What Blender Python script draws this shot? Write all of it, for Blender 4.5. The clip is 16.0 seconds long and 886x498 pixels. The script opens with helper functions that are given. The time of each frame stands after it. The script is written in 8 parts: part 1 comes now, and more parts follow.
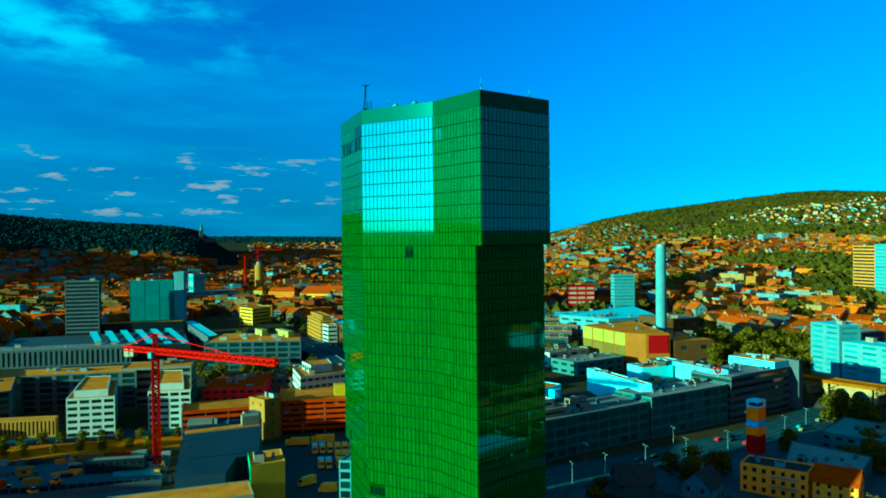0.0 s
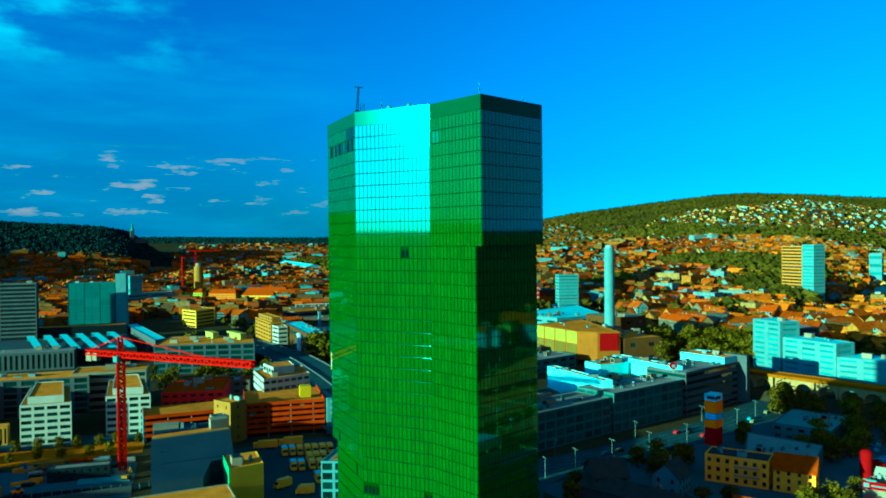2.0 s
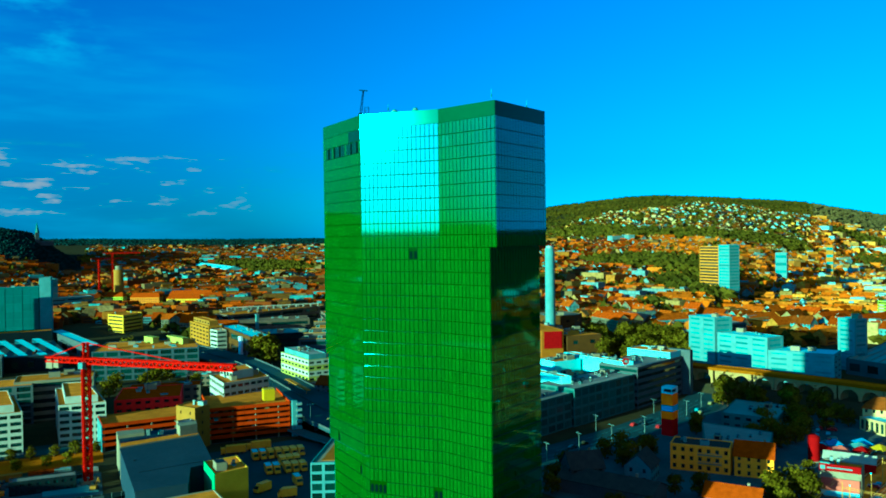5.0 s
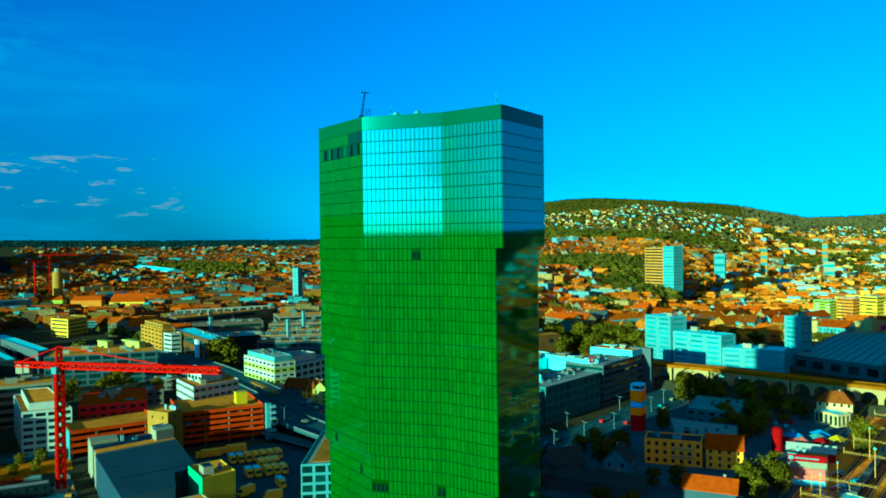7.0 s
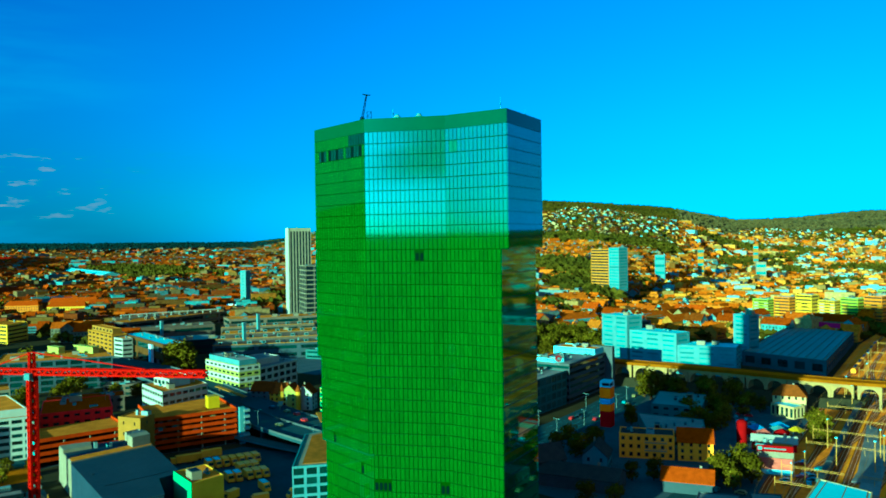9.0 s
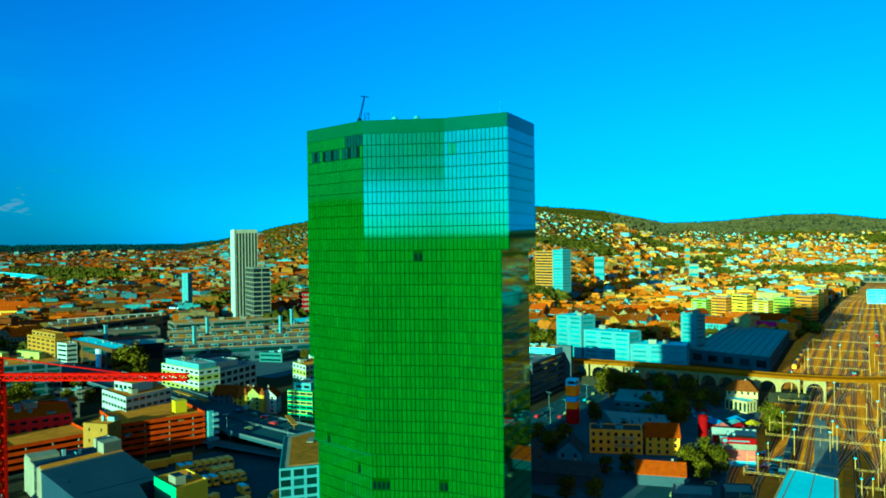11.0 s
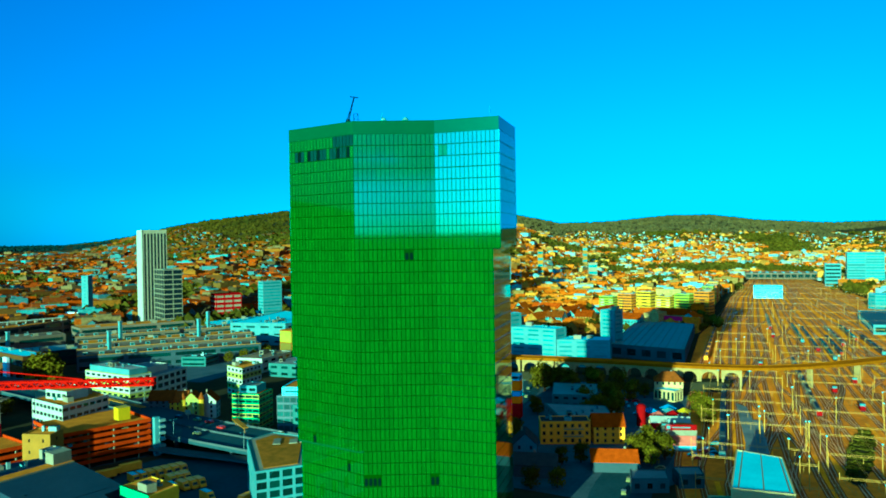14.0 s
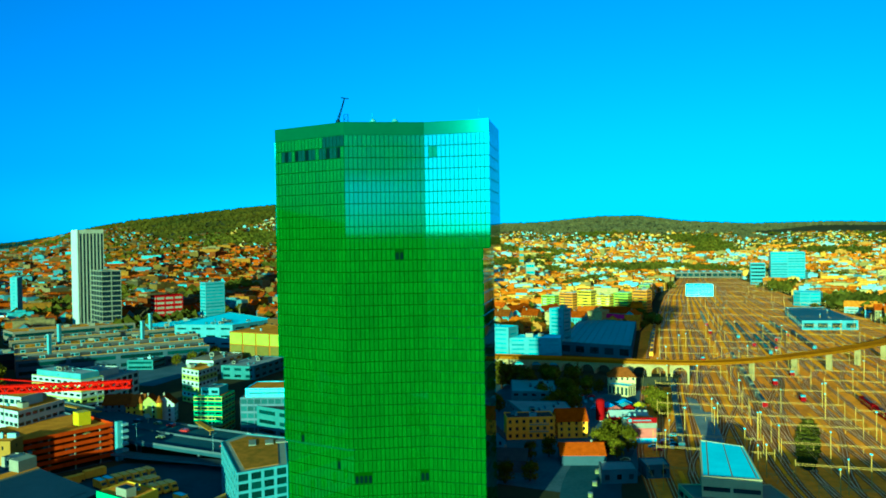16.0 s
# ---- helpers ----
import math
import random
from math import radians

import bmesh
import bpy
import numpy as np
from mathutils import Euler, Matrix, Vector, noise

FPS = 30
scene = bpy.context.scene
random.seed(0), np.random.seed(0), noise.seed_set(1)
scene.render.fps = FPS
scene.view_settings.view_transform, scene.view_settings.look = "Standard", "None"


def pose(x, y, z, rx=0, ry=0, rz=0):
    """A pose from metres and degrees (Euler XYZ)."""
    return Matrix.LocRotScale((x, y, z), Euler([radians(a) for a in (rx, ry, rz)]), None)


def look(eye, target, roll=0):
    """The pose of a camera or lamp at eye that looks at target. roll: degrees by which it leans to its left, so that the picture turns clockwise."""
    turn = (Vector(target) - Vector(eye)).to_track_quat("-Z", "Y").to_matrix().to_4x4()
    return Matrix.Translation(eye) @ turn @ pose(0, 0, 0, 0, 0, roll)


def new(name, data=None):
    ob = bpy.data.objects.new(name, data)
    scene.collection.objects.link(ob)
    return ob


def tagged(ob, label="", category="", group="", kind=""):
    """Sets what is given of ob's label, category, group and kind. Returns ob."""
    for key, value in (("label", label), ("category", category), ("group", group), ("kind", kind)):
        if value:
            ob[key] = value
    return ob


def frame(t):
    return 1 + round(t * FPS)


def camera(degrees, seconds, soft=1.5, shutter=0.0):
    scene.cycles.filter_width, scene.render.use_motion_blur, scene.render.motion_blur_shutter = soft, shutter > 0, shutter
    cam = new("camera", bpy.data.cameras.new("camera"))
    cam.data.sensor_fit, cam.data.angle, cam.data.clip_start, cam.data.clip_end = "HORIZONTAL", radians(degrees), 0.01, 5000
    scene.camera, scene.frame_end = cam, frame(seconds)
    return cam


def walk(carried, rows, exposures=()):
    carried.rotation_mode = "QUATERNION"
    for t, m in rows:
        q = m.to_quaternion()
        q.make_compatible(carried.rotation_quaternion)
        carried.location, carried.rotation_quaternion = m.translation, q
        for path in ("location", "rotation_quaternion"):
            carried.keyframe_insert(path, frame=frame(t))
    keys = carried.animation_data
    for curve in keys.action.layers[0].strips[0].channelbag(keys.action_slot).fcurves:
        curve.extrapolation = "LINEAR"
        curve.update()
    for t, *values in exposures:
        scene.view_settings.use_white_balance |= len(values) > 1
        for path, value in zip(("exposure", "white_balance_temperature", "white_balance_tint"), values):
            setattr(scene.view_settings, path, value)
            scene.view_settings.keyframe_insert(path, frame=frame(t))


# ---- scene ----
cam = camera(60.5, 16.0, soft=1.8)
PATH = [
    (0, (0.067, -0.456, 92.779), (0.884, 1.37, 92.75), -0.6),
    (0.5, (-3.943, 0.507, 92.835), (-3.084, 2.313, 92.806), -0.5),
    (1, (-7.951, 1.501, 92.894), (-7.046, 3.284, 92.865), -0.5),
    (1.5, (-11.943, 2.597, 92.935), (-11.0, 4.361, 92.906), -0.6),
    (2, (-15.898, 3.796, 92.988), (-14.924, 5.542, 92.959), -0.6),
    (2.5, (-19.893, 5.088, 93.064), (-18.888, 6.816, 93.035), -0.6),
    (3, (-23.874, 6.485, 93.144), (-22.838, 8.196, 93.115), -0.6),
    (3.5, (-27.83, 7.966, 93.211), (-26.761, 9.657, 93.183), -0.5),
    (4, (-31.767, 9.577, 93.281), (-30.665, 11.246, 93.253), -0.6),
    (6.5, (-51.251, 19.094, 93.388), (-49.989, 20.645, 93.361), -0.7),
    (7, (-55.155, 21.201, 93.377), (-53.861, 22.726, 93.351), -0.7),
    (7.5, (-59.096, 23.413, 93.386), (-57.771, 24.911, 93.359), -0.7),
    (8, (-63.018, 25.781, 93.379), (-61.663, 27.251, 93.354), -0.7),
    (8.5, (-66.856, 28.329, 93.362), (-65.471, 29.771, 93.338), -0.7),
    (9, (-70.593, 31.04, 93.354), (-69.177, 32.452, 93.331), -0.8),
    (11.5, (-88.65, 45.006, 93.061), (-87.089, 46.256, 93.042), -0.8),
    (12, (-92.149, 48.012, 93.055), (-90.562, 49.229, 93.035), -0.9),
    (12.5, (-95.554, 51.172, 93.081), (-93.939, 52.353, 93.061), -0.8),
    (13, (-98.787, 54.468, 93.12), (-97.144, 55.607, 93.1), -0.9),
    (13.5, (-101.92, 57.781, 93.164), (-100.249, 58.879, 93.143), -0.8),
    (14, (-105.009, 61.096, 93.215), (-103.311, 62.153, 93.193), -0.9),
    (14.5, (-108.073, 64.349, 93.28), (-106.351, 65.366, 93.258), -0.9),
    (15, (-111.073, 67.491, 93.315), (-109.329, 68.469, 93.292), -0.8),
    (15.5, (-113.951, 70.524, 93.331), (-112.185, 71.464, 93.306), -0.9),
    (16, (-116.771, 73.52, 93.336), (-114.985, 74.42, 93.312), -0.9),
]
walk(cam, [(t, look(eye, target, roll)) for t, eye, target, roll in PATH], [(0.0, 1.6, 4000, -62), (16.0, 1.6, 4000, -62)])

# ---- sky, sun and exposure ----
SUN = Vector((-0.983, -0.099, 0.151)).normalized()
SUN_ELEVATION = math.asin(SUN.z)
SUN_AZIMUTH = math.atan2(SUN.x, SUN.y) % math.tau


def make_world():
    world = bpy.data.worlds.new("world")
    scene.world = world
    world.use_nodes = True
    nt = world.node_tree
    nt.nodes.clear()
    out = nt.nodes.new("ShaderNodeOutputWorld")
    bg = nt.nodes.new("ShaderNodeBackground")
    bg.inputs["Strength"].default_value = 0.065
    sky = nt.nodes.new("ShaderNodeTexSky")
    sky.sky_type = "NISHITA"
    sky.sun_disc = False
    sky.sun_elevation = SUN_ELEVATION
    sky.sun_rotation = SUN_AZIMUTH
    sky.altitude = 400
    sky.air_density = 1.0
    sky.dust_density = 1.3
    sky.ozone_density = 1.5
    tint = nt.nodes.new("ShaderNodeMix")
    tint.data_type, tint.blend_type = "RGBA", "MULTIPLY"
    tint.inputs["Factor"].default_value = 1.0
    nt.links.new(sky.outputs["Color"], tint.inputs["A"])
    east = nt.nodes.new("ShaderNodeVectorMath")
    east.operation = "DOT_PRODUCT"
    east.inputs[1].default_value = (1.0, 0.0, -0.25)
    hue = nt.nodes.new("ShaderNodeValToRGB")
    els = hue.color_ramp.elements
    els[0].position, els[0].color = 0.0, (0.12, 0.86, 2.5, 1)
    els[1].position, els[1].color = 1.0, (0.2, 0.62, 1.42, 1)
    els.new(0.22).color = (0.12, 0.55, 1.2, 1)
    els.new(0.42).color = (0.2, 0.45, 1.15, 1)
    els.new(0.55).color = (0.15, 0.39, 1.1, 1)
    side = nt.nodes.new("ShaderNodeMapRange")
    side.inputs["From Min"].default_value = -1.0
    side.inputs["From Max"].default_value = 1.0
    nt.links.new(east.outputs["Value"], side.inputs["Value"])
    nt.links.new(side.outputs["Result"], hue.inputs["Fac"])
    nt.links.new(hue.outputs["Color"], tint.inputs["B"])
    # brighter haze low in the eastern sky
    # clouds over the north-western sky: a veil, puffs above, small warm flecks near the ridge
    co = nt.nodes.new("ShaderNodeTexCoord")
    nt.links.new(co.outputs["Generated"], east.inputs[0])
    dot = nt.nodes.new("ShaderNodeVectorMath")
    dot.operation = "DOT_PRODUCT"
    dot.inputs[1].default_value = (-0.20, 0.98, 0.0)
    nt.links.new(co.outputs["Generated"], dot.inputs[0])
    sep = nt.nodes.new("ShaderNodeSeparateXYZ")
    nt.links.new(co.outputs["Generated"], sep.inputs["Vector"])

    def span(value, lo, hi, smooth=True):
        n = nt.nodes.new("ShaderNodeMapRange")
        n.interpolation_type = "SMOOTHSTEP" if smooth else "LINEAR"
        n.inputs["From Min"].default_value = lo
        n.inputs["From Max"].default_value = hi
        nt.links.new(value, n.inputs["Value"])
        return n.outputs["Result"]

    def times(p, q):
        n = nt.nodes.new("ShaderNodeMath")
        n.operation = "MULTIPLY"
        for k, v in enumerate((p, q)):
            if isinstance(v, float):
                n.inputs[k].default_value = v
            else:
                nt.links.new(v, n.inputs[k])
        return n.outputs["Value"]

    def puffs(scale, location, size, lo, hi):
        mapping = nt.nodes.new("ShaderNodeMapping")
        mapping.inputs["Scale"].default_value = scale
        mapping.inputs["Location"].default_value = location
        nt.links.new(co.outputs["Generated"], mapping.inputs["Vector"])
        n = nt.nodes.new("ShaderNodeTexNoise")
        n.inputs["Scale"].default_value = size
        n.inputs["Detail"].default_value = 6
        n.inputs["Roughness"].default_value = 0.55
        nt.links.new(mapping.outputs["Vector"], n.inputs["Vector"])
        return span(n.outputs["Fac"], lo, hi)

    def layer(below, fac, colour):
        n = nt.nodes.new("ShaderNodeMix")
        n.data_type = "RGBA"
        nt.links.new(fac, n.inputs["Factor"])
        nt.links.new(below, n.inputs["A"])
        n.inputs["B"].default_value = (*colour, 1)
        return n.outputs["Result"]

    north = span(dot.outputs["Value"], 0.74, 0.96)
    far_north = span(dot.outputs["Value"], 0.86, 0.95)
    low = span(sep.outputs["Z"], 0.30, 0.04)
    high = span(sep.outputs["Z"], 0.18, 0.24)
    haze = times(span(sep.outputs["Z"], 0.10, 0.0), span(east.outputs["Value"], 0.25, 0.85))
    colour = layer(tint.outputs["Result"], times(haze, 0.85), (0.2, 4.0, 10.0))
    colour = layer(colour, times(times(north, low), 0.75), (0.0, 0.95, 2.3))
    colour = layer(colour, times(times(north, 0.45), puffs((1.5, 1.5, 9.0), (0.4, 0.1, 0.2), 1.5, 0.46, 0.74)), (0.1, 2.3, 4.2))
    colour = layer(colour, times(times(far_north, high), puffs((3.0, 3.0, 8.0), (0.15, 0.3, 0.0), 1.9, 0.45, 0.62)), (0.3, 3.0, 4.6))
    low_band = times(span(sep.outputs["Z"], 0.125, 0.095), span(sep.outputs["Z"], 0.02, 0.04))
    colour = layer(colour, times(times(north, low_band), puffs((13.0, 13.0, 52.0), (0.2, 0.5, 0.3), 1.7, 0.52, 0.70)), (2.3, 1.7, 2.3))
    # overhead sky, out of view, recoloured to set the tint of shaded surfaces
    colour = layer(colour, times(span(sep.outputs["Z"], 0.45, 0.8), 0.9), (0.2, 0.95, 1.65))
    # unseen south-eastern sky dulled for the dark reflection in the tower's east face
    south = nt.nodes.new("ShaderNodeVectorMath")
    south.operation = "DOT_PRODUCT"
    south.inputs[1].default_value = (0.4, -0.92, 0.0)
    nt.links.new(co.outputs["Generated"], south.inputs[0])
    colour = layer(colour, times(span(south.outputs["Value"], 0.58, 0.8), 0.8), (0.0, 0.7, 0.9))
    # red added to the unseen sun-side sky to warm shaded walls
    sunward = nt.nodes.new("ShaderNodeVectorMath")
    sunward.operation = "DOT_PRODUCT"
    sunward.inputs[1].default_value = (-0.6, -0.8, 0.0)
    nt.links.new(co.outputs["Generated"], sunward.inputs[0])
    red_fill = nt.nodes.new("ShaderNodeMix")
    red_fill.data_type, red_fill.blend_type = "RGBA", "ADD"
    nt.links.new(span(sunward.outputs["Value"], 0.05, 0.85), red_fill.inputs["Factor"])
    nt.links.new(colour, red_fill.inputs["A"])
    red_fill.inputs["B"].default_value = (2.2, 0.3, 0.0, 1)

    def shade(below, fac, colour):
        n = nt.nodes.new("ShaderNodeMix")
        n.data_type, n.blend_type = "RGBA", "MULTIPLY"
        nt.links.new(fac, n.inputs["Factor"])
        nt.links.new(below, n.inputs["A"])
        n.inputs["B"].default_value = (*colour, 1)
        return n.outputs["Result"]

    def facing(x, y):
        n = nt.nodes.new("ShaderNodeVectorMath")
        n.operation = "DOT_PRODUCT"
        n.inputs[1].default_value = (x, y, 0.0)
        nt.links.new(co.outputs["Generated"], n.inputs[0])
        return n.outputs["Value"]

    # unseen western sky yellowed for tower reflections; one dark cloud south of the sun
    sky_now = shade(red_fill.outputs["Result"], span(facing(-0.67, 0.74), 0.87, 0.96), (1.0, 0.75, 0.3))
    sky_now = shade(sky_now, times(span(facing(-1.0, 0.0), 0.5, 0.85), span(sep.outputs["Z"], 0.05, 0.0)), (1.0, 0.85, 0.65))
    cloud = times(span(facing(-0.88, -0.475), 0.965, 0.985), times(span(sep.outputs["Z"], 0.065, 0.095), span(sep.outputs["Z"], 0.22, 0.16)))
    sky_now = shade(sky_now, times(cloud, puffs((3.0, 3.0, 26.0), (0.1, 0.4, 0.2), 1.6, 0.25, 0.5)), (0.1, 0.25, 0.28))
    nt.links.new(sky_now, bg.inputs["Color"])
    nt.links.new(bg.outputs["Background"], out.inputs["Surface"])


make_world()
sun_data = bpy.data.lights.new("sun", "SUN")
sun_data.energy = 5.0
sun_data.angle = radians(0.6)
sun_data.color = (1.0, 0.88, 0.63)
sun = new("sun", sun_data)
sun.matrix_world = look(SUN * 400, (0, 0, 0))

# ---- materials ----


def mat(name, c1, c2=None, rough=0.8, scale=0.4, metal=0.0, bump=0.0, rand=0.0, island=0.0, spec=0.06):
    """Two-scale mottled paint, stone or metal: large stains and fine grain in world metres."""
    m = bpy.data.materials.new(name)
    m.use_nodes = True
    nt = m.node_tree
    b = nt.nodes["Principled BSDF"]
    b.inputs["Roughness"].default_value = rough
    b.inputs["Metallic"].default_value = metal
    b.inputs["Specular IOR Level"].default_value = spec
    c2 = c2 or tuple(v * 0.6 for v in c1)
    geo = nt.nodes.new("ShaderNodeNewGeometry")
    big = nt.nodes.new("ShaderNodeTexNoise")
    big.inputs["Scale"].default_value = scale
    big.inputs["Detail"].default_value = 4
    fine = nt.nodes.new("ShaderNodeTexNoise")
    fine.inputs["Scale"].default_value = scale * 9
    fine.inputs["Detail"].default_value = 2
    for n in (big, fine):
        nt.links.new(geo.outputs["Position"], n.inputs["Vector"])
    add = nt.nodes.new("ShaderNodeMath")
    add.operation = "MULTIPLY_ADD"
    add.inputs[1].default_value = 0.4
    nt.links.new(fine.outputs["Fac"], add.inputs[0])
    half = nt.nodes.new("ShaderNodeMath")
    half.operation = "MULTIPLY"
    half.inputs[1].default_value = 0.6
    nt.links.new(big.outputs["Fac"], half.inputs[0])
    nt.links.new(half.outputs["Value"], add.inputs[2])
    ramp = nt.nodes.new("ShaderNodeValToRGB")
    ramp.color_ramp.elements[0].position = 0.36
    ramp.color_ramp.elements[1].position = 0.64
    ramp.color_ramp.elements[0].color = (*c2, 1)
    ramp.color_ramp.elements[1].color = (*c1, 1)
    nt.links.new(add.outputs["Value"], ramp.inputs["Fac"])
    last = ramp.outputs["Color"]
    for amount, source in ((rand, "object"), (island, "island")):
        if amount:
            node = nt.nodes.new("ShaderNodeObjectInfo") if source == "object" else geo
            val = node.outputs["Random"] if source == "object" else geo.outputs["Random Per Island"]
            rng = nt.nodes.new("ShaderNodeMapRange")
            rng.inputs["To Min"].default_value = 1 - amount
            rng.inputs["To Max"].default_value = 1 + amount
            nt.links.new(val, rng.inputs["Value"])
            mul = nt.nodes.new("ShaderNodeVectorMath")
            mul.operation = "SCALE"
            nt.links.new(last, mul.inputs[0])
            nt.links.new(rng.outputs["Result"], mul.inputs["Scale"])
            last = mul.outputs["Vector"]
    nt.links.new(last, b.inputs["Base Color"])
    if bump:
        bm = nt.nodes.new("ShaderNodeBump")
        bm.inputs["Strength"].default_value = bump
        bm.inputs["Distance"].default_value = 0.1
        nt.links.new(fine.outputs["Fac"], bm.inputs["Height"])
        nt.links.new(bm.outputs["Normal"], b.inputs["Normal"])
    return m


def palette(name, colours, rough=0.85, source="island", spec=0.04):
    """One of several paints, picked at random for each house."""
    m = bpy.data.materials.new(name)
    m.use_nodes = True
    nt = m.node_tree
    b = nt.nodes["Principled BSDF"]
    b.inputs["Roughness"].default_value = rough
    b.inputs["Specular IOR Level"].default_value = spec
    if source == "island":
        val = nt.nodes.new("ShaderNodeNewGeometry").outputs["Random Per Island"]
    else:
        val = nt.nodes.new("ShaderNodeObjectInfo").outputs["Random"]
    ramp = nt.nodes.new("ShaderNodeValToRGB")
    ramp.color_ramp.interpolation = "CONSTANT"
    els = ramp.color_ramp.elements
    while len(els) < len(colours):
        els.new(0.5)
    for i, c in enumerate(colours):
        els[i].position = i / len(colours)
        els[i].color = (*c, 1)
    nt.links.new(val, ramp.inputs["Fac"])
    geo = nt.nodes.new("ShaderNodeNewGeometry")
    noi = nt.nodes.new("ShaderNodeTexNoise")
    noi.inputs["Scale"].default_value = 0.35
    noi.inputs["Detail"].default_value = 5
    nt.links.new(geo.outputs["Position"], noi.inputs["Vector"])
    rng = nt.nodes.new("ShaderNodeMapRange")
    rng.inputs["From Min"].default_value = 0.3
    rng.inputs["From Max"].default_value = 0.7
    rng.inputs["To Min"].default_value = 0.65
    rng.inputs["To Max"].default_value = 1.25
    nt.links.new(noi.outputs["Fac"], rng.inputs["Value"])
    mul = nt.nodes.new("ShaderNodeVectorMath")
    mul.operation = "SCALE"
    nt.links.new(ramp.outputs["Color"], mul.inputs[0])
    nt.links.new(rng.outputs["Result"], mul.inputs["Scale"])
    nt.links.new(mul.outputs["Vector"], b.inputs["Base Color"])
    return m


def glass_mat(name, base, ior=1.6, rough=0.05, rand=0.15, island=0.0, wave=0.0):
    """Coated facade glass: tinted body under a sharp reflection."""
    m = mat(name, base, tuple(v * 0.8 for v in base), rough=rough, scale=0.08, rand=rand, island=island, spec=0.5)
    b = m.node_tree.nodes["Principled BSDF"]
    b.inputs["IOR"].default_value = ior
    if wave:
        nt = m.node_tree
        geo = nt.nodes.new("ShaderNodeNewGeometry")
        noi = nt.nodes.new("ShaderNodeTexNoise")
        noi.inputs["Scale"].default_value = 0.9
        nt.links.new(geo.outputs["Position"], noi.inputs["Vector"])
        bm = nt.nodes.new("ShaderNodeBump")
        bm.inputs["Strength"].default_value = wave
        bm.inputs["Distance"].default_value = 0.02
        nt.links.new(noi.outputs["Fac"], bm.inputs["Height"])
        nt.links.new(bm.outputs["Normal"], b.inputs["Normal"])
    return m


def tinted(m, colour):
    m.node_tree.nodes["Principled BSDF"].inputs["Specular Tint"].default_value = (*colour, 1)
    return m


